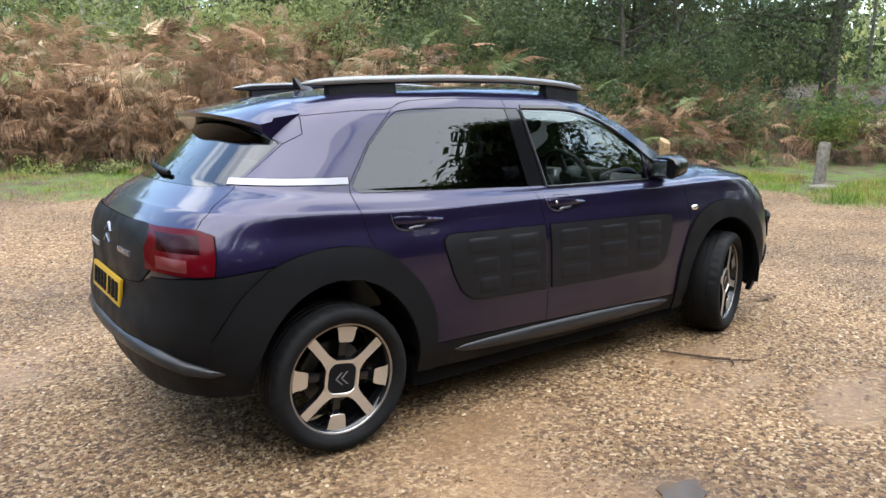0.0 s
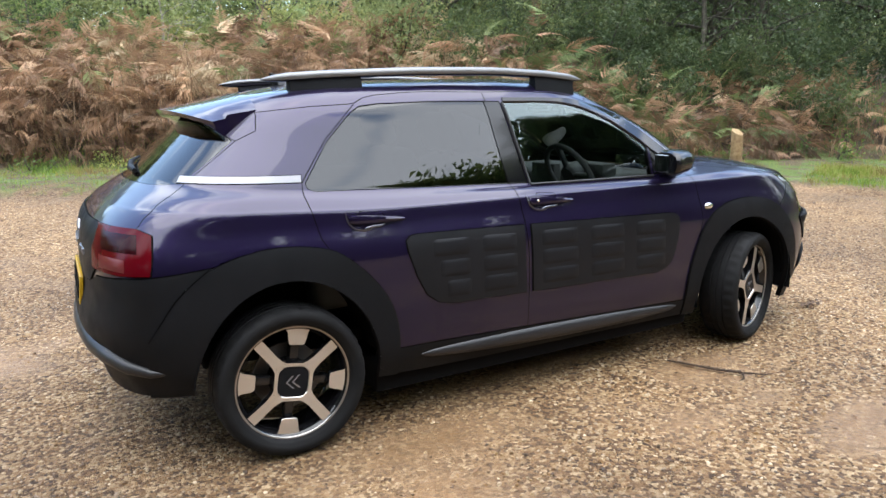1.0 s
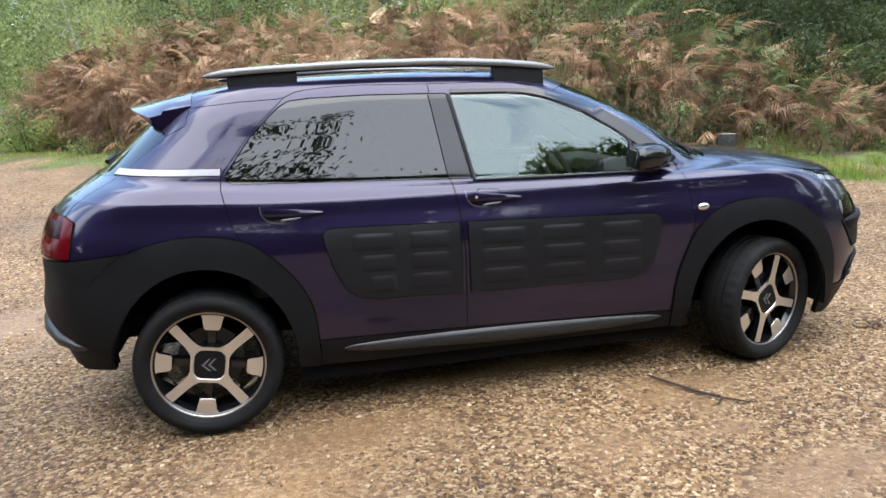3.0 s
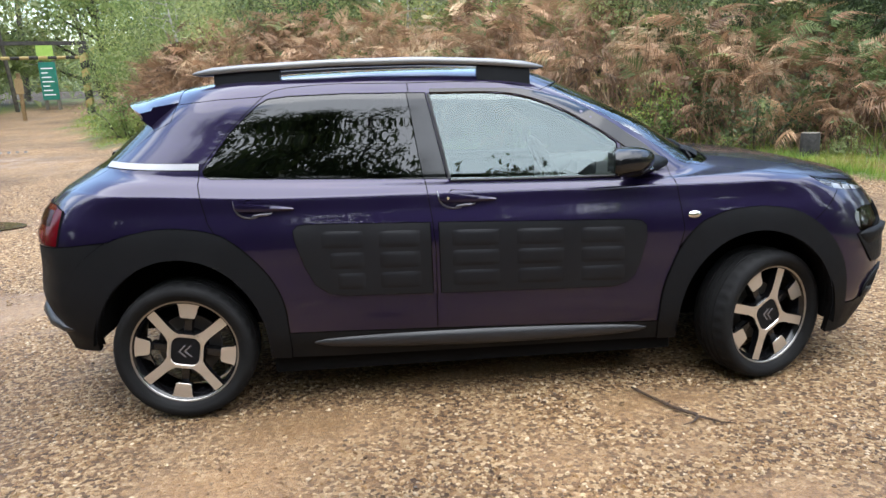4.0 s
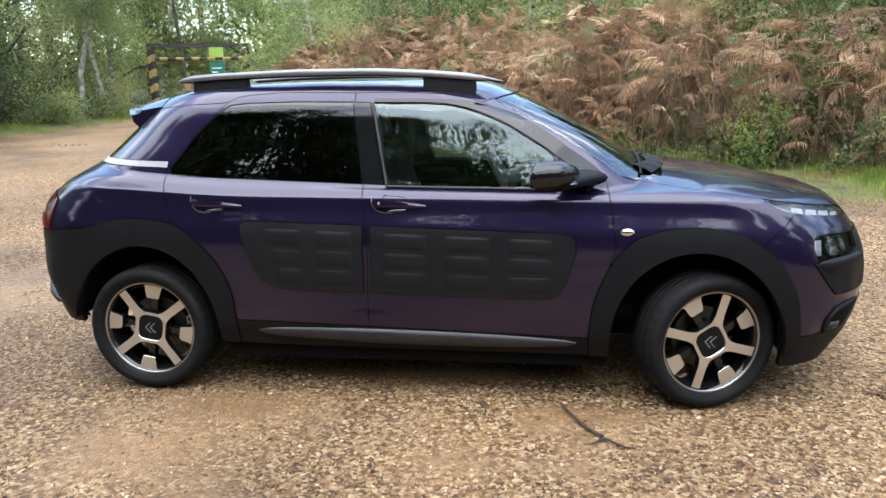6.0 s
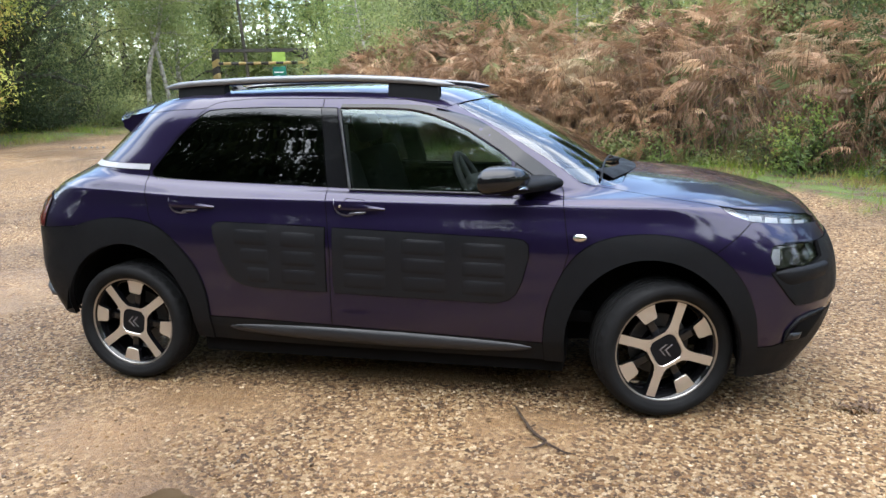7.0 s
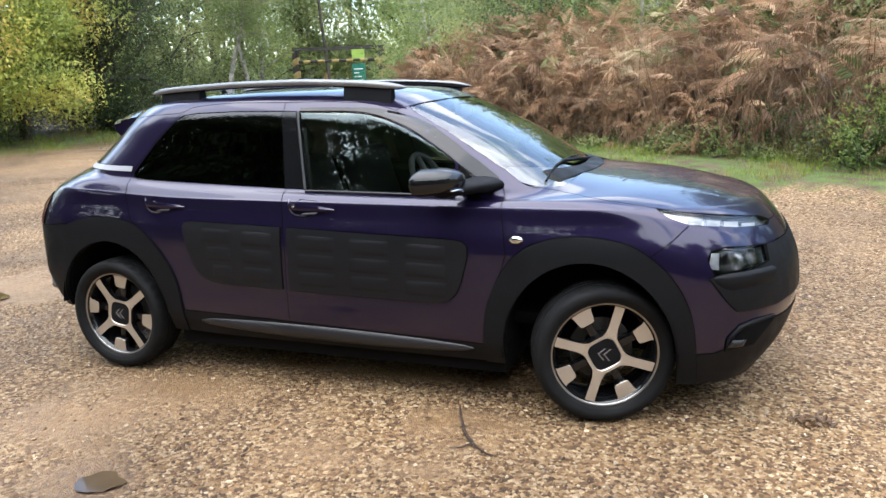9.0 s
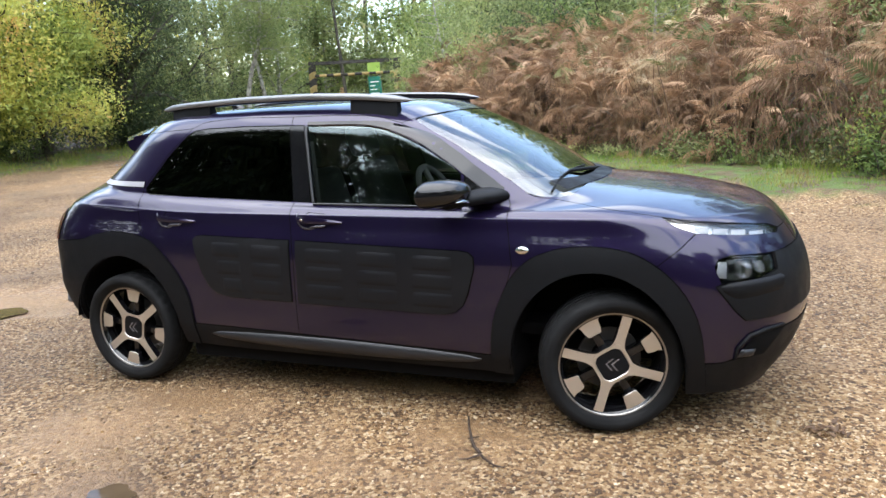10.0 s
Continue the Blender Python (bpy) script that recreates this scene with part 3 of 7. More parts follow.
# name, outline, raised by, glass or not; later ones lie over earlier ones
REGIONS = [
    ("roof_panel", ROOF, 0.0), ("rear_bumper", R_BUMPER, 0.004), ("tailgate", HATCH, 0.0), ("tailgate_pad", TAIL_PAD, 0.006), ("tail_lamp", TAIL_LAMP, 0.008),
    ("tailgate_glass", BACK_GLASS, -0.002), ("spoiler_base", SPOILER, 0.0), ("bonnet", HOOD, 0.0), ("windscreen", SCREEN, -0.003), ("front_bumper", F_BUMPER, 0.0),
    ("day_lamp", DAY_LAMP, -0.004), ("lamp_pad", PAD, 0.006), ("head_lamp", HEAD_LAMP, -0.006), ("lower_bumper", LOW_BUMPER, 0.004), ("sill", SILL, 0.004),
    ("rear_door", REAR_DOOR, 0.0), ("front_door", FRONT_DOOR, 0.0), ("rear_door_glass", REAR_GLASS, -0.003), ("front_door_glass", FRONT_GLASS, -0.006),
    ("pillar_trim", PILLAR, -0.001), ("mirror_sail", SAIL, -0.002), ("chrome_strip", CHROME, 0.003), ("protector_rear", BUMP_R, 0.008), ("protector_front", BUMP_F, 0.008),
    ("rear_arch_trim", R_TRIM, 0.012), ("front_arch_trim", F_TRIM, 0.012), ("open_r", R_OPEN, 0.0), ("open_f", F_OPEN, 0.0),
]

shell_rows, shell_cols = SHELL.shape[:2]
shell = bmesh.new()
grid = [[shell.verts.new(SHELL[r, c]) for c in range(shell_cols)] for r in range(shell_rows)]
for r in range(shell_rows - 1):
    for c in range(shell_cols - 1):
        shell.faces.new((grid[r][c], grid[r + 1][c], grid[r + 1][c + 1], grid[r][c + 1]))
bmesh.ops.remove_doubles(shell, verts=shell.verts, dist=0.0006)
shell.normal_update()
shell.faces.ensure_lookup_table()
shell.verts.ensure_lookup_table()
shell.verts.index_update()
for v in shell.verts:  # even normals across the middle line
    if abs(v.co.y) < 1e-4:
        v.normal = Vector((v.normal.x, 0, v.normal.z)).normalized()
SKIN_CO = [v.co.copy() for v in shell.verts]
SKIN_NO = [v.normal.copy() for v in shell.verts]
SKIN_FACES = [[v.index for v in f.verts] for f in shell.faces]
SKIN = BVHTree.FromPolygons(SKIN_CO, SKIN_FACES)
if SKIN_NO[SKIN_FACES[SKIN.find_nearest(Vector((0, -0.9, 0.6)))[2]][0]].y > 0:
    SKIN_NO = [-n for n in SKIN_NO]


def skin_normal(p):
    co, _, i, _ = SKIN.find_nearest(p)
    ids = SKIN_FACES[i]
    w = poly_3d_calc([SKIN_CO[k] for k in ids], co)
    n = Vector((0, 0, 0))
    for k, a in zip(ids, w):
        n += SKIN_NO[k] * a
    return n.normalized()


def on_side(x, z, out=0.0):
    """The place on the right flank at x, z, raised by out."""
    co, _, _, _ = SKIN.ray_cast(Vector((x, -3, z)), Vector((0, 1, 0)))
    if co is None:
        co = SKIN.find_nearest(Vector((x, -0.8, z)))[0]
    return co + skin_normal(co) * out


def cut_outline(bm, poly):
    """Cuts the skin along an outline given in side view."""
    for (ax, az), (bx, bz) in zip(poly, poly[1:] + poly[:1]):
        x0, x1, z0, z1 = min(ax, bx) - 1e-4, max(ax, bx) + 1e-4, min(az, bz) - 1e-4, max(az, bz) + 1e-4
        if x0 > 2.15 or x1 < -2.05 or z0 > 1.5:
            continue
        near = {f for v in bm.verts if x0 - 0.12 < v.co.x < x1 + 0.12 and z0 - 0.12 < v.co.z < z1 + 0.12 for f in v.link_faces}
        pick = []
        for f in near:
            xs = [v.co.x for v in f.verts]
            zs = [v.co.z for v in f.verts]
            if max(xs) > x0 and min(xs) < x1 and max(zs) > z0 and min(zs) < z1:
                pick.append(f)
        if pick:
            geom = pick + list({e for f in pick for e in f.edges}) + list({v for f in pick for v in f.verts})
            bmesh.ops.bisect_plane(bm, geom=geom, dist=0.0008, plane_co=(ax, 0, az), plane_no=Vector((bz - az, 0, ax - bx)).normalized())


for _, poly, _ in REGIONS:
    cut_outline(shell, poly)
pieces = {}
for f in shell.faces:
    c = f.calc_center_median()
    label = "quarter_panel" if c.x < 0 else "wing_panel"
    for name, poly, _ in REGIONS:
        if inside(poly, c.x, c.z):
            label = name
    pieces.setdefault(label, []).append([v.co.copy() for v in f.verts])
shell.free()
RAISE = {name: up for name, _, up in REGIONS}
MIDDLE = {"roof_panel", "rear_bumper", "tailgate", "tailgate_pad", "tailgate_glass", "spoiler_base", "bonnet", "windscreen", "front_bumper", "lamp_pad", "lower_bumper"}


def panel(label, name, mat, parent, text="", gap=0.002, deep=0.014, sink=0.0):
    """A body panel from its cut faces: edges drawn back for the gap and turned inwards."""
    up = RAISE.get(label, 0.0) - sink
    bm = bmesh.new()
    for f in pieces[label]:
        vs = [bm.verts.new(p) for p in f]
        try:
            bm.faces.new(vs)
        except ValueError:
            pass
    bmesh.ops.remove_doubles(bm, verts=bm.verts, dist=0.0007)
    bmesh.ops.dissolve_degenerate(bm, dist=0.0004, edges=bm.edges)
    middle = label in MIDDLE
    if middle:
        g = bmesh.ops.duplicate(bm, geom=bm.verts[:] + bm.edges[:] + bm.faces[:])["geom"]
        for v in [e for e in g if isinstance(e, bmesh.types.BMVert)]:
            v.co.y *= -1
        bmesh.ops.reverse_faces(bm, faces=[e for e in g if isinstance(e, bmesh.types.BMFace)])
        bmesh.ops.remove_doubles(bm, verts=bm.verts, dist=0.0007)
    bmesh.ops.recalc_face_normals(bm, faces=bm.faces)

    def normal_at(p):
        n = skin_normal(Vector((p.x, -abs(p.y), p.z)))
        return Vector((n.x, -n.y, n.z)) if p.y > 1e-4 else n

    bm.faces.ensure_lookup_table()
    if sum(f.normal.dot(normal_at(f.calc_center_median())) for f in list(bm.faces)[::7]) < 0:
        bmesh.ops.reverse_faces(bm, faces=bm.faces)
    bm.normal_update()
    norms = {v: normal_at(v.co) for v in bm.verts}
    rim = [e for e in bm.edges if e.is_boundary]
    pull = {}
    for e in rim:
        f = e.link_faces[0]
        inward = (f.calc_center_median() - (e.verts[0].co + e.verts[1].co) / 2)
        d = (e.verts[1].co - e.verts[0].co).normalized()
        inward = (inward - d * inward.dot(d))
        if inward.length > 1e-6:
            inward.normalize()
            for v in e.verts:
                pull.setdefault(v, []).append(inward)
    for v, ds in pull.items():
        s = Vector((0, 0, 0))
        for d in ds:
            s += d
        if s.length > 0.2:
            v.co += s.normalized() * gap
    for v, n in norms.items():
        v.co += n * up
    normals = dict(norms)
    ext = bmesh.ops.extrude_edge_only(bm, edges=rim)["geom"]
    for f in [e for e in ext if isinstance(e, bmesh.types.BMFace)]:
        f.material_index = 1
    for v in [e for e in ext if isinstance(e, bmesh.types.BMVert)]:
        n = normal_at(v.co)
        v.co -= n * (deep + max(up, 0))
        normals[v] = n
    bm.verts.index_update()
    order = [normals.get(v, v.normal).copy() for v in bm.verts]
    me = bpy.data.meshes.new(name)
    bm.to_mesh(me)
    bm.free()
    me.materials.append(mat)
    me.materials.append(M_DARK)
    me.polygons.foreach_set("use_smooth", [True] * len(me.polygons))
    me.normals_split_custom_set_from_vertices(order)
    ob = new(name, me)
    ob.parent = parent
    if text:
        ob["label"] = text
    return ob


def mirrored(ob, parent=None):
    """The same part on the car's other flank."""
    bm = bmesh.new()
    bm.from_mesh(ob.data)
    bmesh.ops.transform(bm, matrix=ob.matrix_basis, verts=bm.verts)
    for v in bm.verts:
        v.co.y *= -1
    bmesh.ops.reverse_faces(bm, faces=bm.faces)
    me = bpy.data.meshes.new(ob.name)
    smooth = [p.use_smooth for p in ob.data.polygons]
    bm.to_mesh(me)
    bm.free()
    for m in ob.data.materials:
        me.materials.append(m)
    me.polygons.foreach_set("use_smooth", smooth)
    if ob.data.has_custom_normals:
        co = [v.co for v in me.vertices]
        me.normals_split_custom_set_from_vertices([(lambda n: (n.x, -n.y, n.z))(skin_normal(Vector((p.x, -abs(p.y), p.z)))) for p in co])
    twin = new(ob.name.split(".")[0], me)
    twin.parent = parent or ob.parent
    if "label" in ob:
        twin["label"] = ob["label"]
    for kid in list(ob.children):
        if kid.type == "MESH":
            mirrored(kid, twin)
    return twin


car = tagged(empty("car"), "dark metallic purple hatchback with matt black cladding, parked on wet gravel", "car")
DONE = {}
for label, name, mat, text in [
    ("roof_panel", "roof", M_PAINT, ""), ("quarter_panel", "quarter_panel", M_PAINT, ""), ("wing_panel", "wing_panel", M_PAINT, ""),
    ("rear_bumper", "rear_bumper", M_PLASTIC, "matt black plastic rear bumper"), ("tailgate", "tailgate", M_PAINT, ""), ("tailgate_pad", "tailgate_pad", M_PLASTIC, "matt black pad across the tailgate"),
    ("tail_lamp", "tail_lamp", M_TAIL, "dark red plastic tail lamp"), ("tailgate_glass", "tailgate_glass", M_TINT, "dark tinted rear window"), ("spoiler_base", "spoiler_base", M_PAINT, ""),
    ("bonnet", "bonnet", M_PAINT, ""), ("windscreen", "windscreen", M_SCREEN, "clear windscreen reflecting blue sky"), ("front_bumper", "front_bumper", M_PAINT, ""),
    ("day_lamp", "day_lamp", M_CLEAR_LAMP, "slim clear daytime lamp"), ("lamp_pad", "lamp_pad", M_PLASTIC, "matt black pad round the headlamp"), ("head_lamp", "head_lamp", M_CLEAR_LAMP, "clear headlamp lens"),
    ("lower_bumper", "lower_bumper", M_PLASTIC, "matt black lower bumper"), ("sill", "sill", M_PLASTIC, "matt black plastic sill"), ("rear_door", "rear_door", M_PAINT, ""), ("front_door", "front_door", M_PAINT, ""),
    ("rear_door_glass", "rear_door_glass", M_TINT, "dark privacy glass"), ("front_door_glass", "front_door_glass", M_GLASS, "clear side window"), ("pillar_trim", "pillar_trim", M_GLOSS, "gloss black pillar trim"),
    ("mirror_sail", "mirror_sail", M_GLOSS, "gloss black trim"), ("chrome_strip", "chrome_strip", M_STRIP, "bright silver strip on the rear pillar"), ("protector_rear", "door_protector", M_PAD, "soft black air-cushion door panel"),
    ("protector_front", "door_protector", M_PAD, "soft black air-cushion door panel"), ("rear_arch_trim", "rear_arch_trim", M_PLASTIC, "matt black wheel arch cladding"), ("front_arch_trim", "front_arch_trim", M_PLASTIC, "matt black wheel arch cladding"),
]:
    if label in pieces:
        DONE[label] = panel(label, name, mat, car, text)
for ob in (DONE["windscreen"], DONE["front_door_glass"]):
    ob.visible_shadow = False
DONE["front_door_glass"].parent = DONE["front_door"]
DONE["rear_door_glass"].parent = DONE["rear_door"]
DONE["pillar_trim"].parent = DONE["front_door"]
DONE["mirror_sail"].parent = DONE["front_door"]
DONE["tailgate_glass"].parent = DONE["tailgate"]
DONE["tailgate_pad"].parent = DONE["tailgate"]
DONE["head_lamp"].parent = DONE["lamp_pad"]
DONE["protector_rear"].parent = DONE["rear_door"]
DONE["protector_front"].parent = DONE["front_door"]


# ---- the car: wheels ----
def rounded_square(half, n, count=48):
    """Points of a square with full corners, (x, y)."""
    pts = []
    for k in range(count):
        a = 2 * math.pi * k / count
        c, s = math.cos(a), math.sin(a)
        r = half / ((abs(c) ** n + abs(s) ** n) ** (1 / n))
        pts.append((r * c, r * s))
    return pts


def two_tone(ob, top, rest):
    """Faces that look along the wheel's axle take the first material, the others the second."""
    ob.data.materials.clear()
    ob.data.materials.append(rest)
    ob.data.materials.append(top)
    for p in ob.data.polygons:
        p.material_index = 1 if p.normal.z > 0.55 else 0


def build_wheel(parent):
    bm = bmesh.new()
    lathe_into(bm, [(0.224, 0.076), (0.214, 0.066), (0.204, 0.045), (0.196, -0.03), (0.205, -0.085), (0.222, -0.09)], 64)
    wheel = part("wheel", bm, M_GLOSS, parent, "black alloy wheel with machined spokes", 60)
    bm = bmesh.new()
    segs = 144
    profile = [(0.222, -0.088), (0.245, -0.099), (0.28, -0.102), (0.302, -0.092), (0.313, -0.074), (0.3165, -0.05), (0.3165, -0.036), (0.309, -0.034), (0.309, -0.026), (0.317, -0.024), (0.317, -0.004), (0.309, -0.002),
               (0.309, 0.006), (0.317, 0.008), (0.3165, 0.030), (0.309, 0.032), (0.309, 0.040), (0.3165, 0.042), (0.3155, 0.060), (0.312, 0.076), (0.304, 0.090), (0.300, 0.0935), (0.296, 0.0985), (0.278, 0.1025), (0.262, 0.1025), (0.259, 0.1005), (0.247, 0.098), (0.236, 0.090), (0.230, 0.080), (0.224, 0.074)]
    profile = [(0.224 + (r - 0.222) * 0.83, h) for r, h in profile]
    rings = lathe_into(bm, profile, segs)
    for i in (5, 18, 19):  # tread blocks on the shoulders
        for k in range(segs):
            if k % 4 == 0:
                v = rings[i][k]
                v.co.x *= 0.976
                v.co.y *= 0.976
    part("tyre", bm, M_TYRE, wheel, "black rubber tyre", 50)
    bm = bmesh.new()
    lathe_into(bm, [(0.2175, 0.074), (0.2205, 0.0785), (0.2250, 0.0785), (0.2275, 0.074)], 72)
    part("rim_edge", bm, M_RIM, wheel, "bright machined rim edge", 60)
    bm = bmesh.new()
    lathe_into(bm, [(0.001, -0.02), (0.135, -0.02), (0.135, -0.032), (0.001, -0.032)], 40)
    part("brake_disc", bm, M_STEEL, wheel, "dull steel brake disc", 40)
    bm = bmesh.new()
    lathe_into(bm, [(0.001, 0.02), (0.06, 0.02), (0.075, 0.0), (0.08, -0.02)], 32)
    part("hub", bm, M_GLOSS, wheel, "", 40)
    # square frame round the cap
    bm = bmesh.new()
    outs = [(rounded_square(0.060, 4.0), 0.066), (rounded_square(0.063, 4.0), 0.070), (rounded_square(0.0755, 4.0), 0.070), (rounded_square(0.079, 4.0), 0.064), (rounded_square(0.079, 4.0), 0.03)]
    rr = [[bm.verts.new((x, y, h)) for x, y in pts] for pts, h in outs]
    for a, b in zip(rr, rr[1:]):
        for k in range(len(a)):
            bm.faces.new((a[k], a[(k + 1) % len(a)], b[(k + 1) % len(a)], b[k]))
    bmesh.ops.recalc_face_normals(bm, faces=bm.faces)
    two_tone(part("spoke_frame", bm, M_ALLOY, wheel, "", 30), M_ALLOY, M_GLOSS)
    bm = bmesh.new()
    slab_into(bm, rounded_square(0.0605, 4.0), 0.03, 0.066, bevel=0.002)
    cap = part("centre_cap", bm, M_PLASTIC, wheel, "square dark centre cap", 30)
    bm = bmesh.new()
    for dy in (-0.016, 0.008):
        slab_into(bm, [(-0.026, dy - 0.012), (0.0, dy + 0.014), (0.026, dy - 0.012), (0.026, dy - 0.004), (0.0, dy + 0.022), (-0.026, dy - 0.004)], 0.066, 0.0685)
    bmesh.ops.recalc_face_normals(bm, faces=bm.faces)
    bmesh.ops.transform(bm, matrix=pose(0, 0, 0, 0, 0, 55), verts=bm.verts)
    part("emblem", bm, M_SILVER, cap, "plain silver emblem", 20)
    for k in range(4):
        turn = pose(0, 0, 0, 0, 0, 45 + 90 * k)
        bm = bmesh.new()
        half = [(0.070, 0.036), (0.082, 0.026), (0.095, 0.0215), (0.12, 0.0195), (0.219, 0.0205), (0.2255, 0.0195)]
        slab_into(bm, [(x, -y) for x, y in half] + [(x, y) for x, y in half[::-1]], 0.035, 0.0695, turn, 0.0015)
        bmesh.ops.recalc_face_normals(bm, faces=bm.faces)
        sp = part("spoke", bm, M_ALLOY, wheel, "machined alloy spoke", 25)
        two_tone(sp, M_ALLOY, M_GLOSS)
        turn = pose(0, 0, 0, 0, 0, 90 * k)
        bm = bmesh.new()
        half = [(0.146, 0.020), (0.148, 0.028), (0.153, 0.0325), (0.17, 0.036), (0.195, 0.038), (0.203, 0.042), (0.209, 0.052), (0.213, 0.062)]
        rim = [(0.2225 * math.cos(a), 0.2225 * math.sin(a)) for a in [radians(q) for q in (-17, -11, -5.5, 0, 5.5, 11, 17)]]
        slab_into(bm, [(x, -y) for x, y in half] + rim + [(x, y) for x, y in half[::-1]], 0.040, 0.0665, turn, 0.0015)
        bmesh.ops.recalc_face_normals(bm, faces=bm.faces)
        sp = part("rim_block", bm, M_ALLOY, wheel, "machined alloy block at the rim", 25)
        two_tone(sp, M_ALLOY, M_GLOSS)
        bm = bmesh.new()
        add_box(bm, (0.06, -0.017, 0.0), (0.15, 0.017, 0.045), 0.006, 2, turn)
        part("inner_spoke", bm, M_GLOSS, wheel, "", 30)
    for kid in wheel.children:  # rim parts fill the tyre's bead
        if not kid.name.startswith("tyre"):
            kid.matrix_basis = Matrix.Diagonal((1.02, 1.02, 1.0, 1.0))
    return wheel


RIGHT_AXLE = Matrix(((1, 0, 0, 0), (0, 0, -1, 0), (0, 1, 0, 0), (0, 0, 0, 1)))
wheel = build_wheel(car)
STEER = 19
spots = [(-1.2975, -0.733, 0, -9.5, 0), (1.2975, -0.728, STEER, 28, 0), (-1.2975, 0.733, 180, 20, 0), (1.2975, 0.728, 180 + STEER, 60, 0)]
for i, (x, y, steer, spin, _) in enumerate(spots):
    m = Matrix.Translation((x, y, 0.308)) @ pose(0, 0, 0, 0, 0, steer) @ RIGHT_AXLE @ pose(0, 0, 0, 0, 0, spin)
    if i == 0:
        wheel.matrix_basis = m
    else:
        copy_thing(wheel, m)
for cap in wheel.children:
    if cap.name.startswith("centre_cap"):
        for badge in cap.children:
            badge.matrix_basis = pose(0, 0, 0, 0, 0, 42)


# ---- the car: underside, arch linings, cabin ----
def liner(cx, side, top, dip):
    bm = bmesh.new()
    a, b, c = [], [], []
    for k in range(33):
        t = radians(-dip + (180 + 2 * dip) * k / 32)
        p = (cx + 0.372 * math.cos(t), 0.317 + top * math.sin(t))
        a.append(bm.verts.new((p[0], side * 0.825, p[1])))
        b.append(bm.verts.new((p[0], side * 0.46, p[1])))
    for k in range(32):
        bm.faces.new((a[k], b[k], b[k + 1], a[k + 1]))
    bm.faces.new(b)
    return part("arch_lining", bm, M_DARK, car, "", 40)


for s in (-1, 1):
    liner(-1.297, s, 0.408, -6)
    liner(1.247, s, 0.402, 8)
for name, lo, hi, soft_edge in (("underbody", (-0.93, -0.75, 0.158), (0.88, 0.75, 0.30), 0.02), ("rear_undertray", (-1.72, -0.47, 0.36), (-0.9, 0.47, 0.46), 0.03), ("front_undertray", (0.85, -0.47, 0.22), (1.85, 0.47, 0.40), 0.03)):
    bm = bmesh.new()
    add_box(bm, lo, hi, soft_edge)
    part(name, bm, M_DARK, car, "", 30)
bm = bmesh.new()
tube_into(bm, [(-1.2975, -0.7, 0.3), (-1.2975, 0.7, 0.3)], 0.04, 8)
part("axle", bm, M_DARK, car, "", 40)
bm = bmesh.new()
tube_into(bm, [(1.2975, -0.66, 0.3), (1.2975, 0.66, 0.3)], 0.03, 8)
part("axle", bm, M_DARK, car, "", 40)

bm = bmesh.new()
for label, faces in pieces.items():
    if label in ("windscreen", "front_door_glass", "rear_door_glass", "tailgate_glass", "open_r", "open_f"):
        continue
    sunk = 0.075 if label in ("head_lamp", "day_lamp", "lamp_pad") else 0.03
    for f in faces:
        pts = [p - skin_normal(p) * sunk for p in f]
        if min(p.z for p in pts) < 0.33:
            continue
        for sgn in (1, -1):
            try:
                bm.faces.new([bm.verts.new((p.x, sgn * p.y, p.z)) for p in (pts if sgn > 0 else pts[::-1])])
            except ValueError:
                pass
bmesh.ops.remove_doubles(bm, verts=bm.verts, dist=0.001)
part("cabin_lining", bm, M_DARK, car, "", 60)

bm = bmesh.new()
add_box(bm, (-1.60, -0.62, 0.36), (1.0, 0.62, 0.42), 0.01)
part("cabin_floor", bm, M_DARK, car)
bm = bmesh.new()
add_box(bm, (0.52, -0.62, 0.70), (0.98, 0.62, 0.955), 0.05, 3)
add_box(bm, (0.47, -0.12, 0.82), (0.52, 0.10, 1.00), 0.01, 2)
add_box(bm, (0.50, -0.50, 0.95), (0.60, -0.22, 1.02), 0.02, 2)
part("dashboard", bm, M_TRIM, car, "dark grey dashboard with a tablet screen", 40)
bm = bmesh.new()
tilt = Matrix.Translation((0.40, -0.355, 0.965)) @ pose(0, 0, 0, 0, 62, 0)
ring = [tilt @ Vector((0.175 * math.cos(a), 0.175 * math.sin(a), 0)) for a in [2 * math.pi * k / 36 for k in range(37)]]
tube_into(bm, ring, 0.015, 10, False)
for a in (0, 180, 270):
    tube_into(bm, [tilt @ Vector((0.04 * math.cos(radians(a)), 0.04 * math.sin(radians(a)), 0.0)), tilt @ Vector((0.17 * math.cos(radians(a)), 0.17 * math.sin(radians(a)), 0))], 0.016, 8)
lathe_into(bm, [(0.001, -0.02), (0.05, -0.018), (0.06, 0.0), (0.05, 0.03), (0.02, 0.12)], 20, tilt)
part("steering_wheel", bm, M_TRIM, car, "black steering wheel", 50)


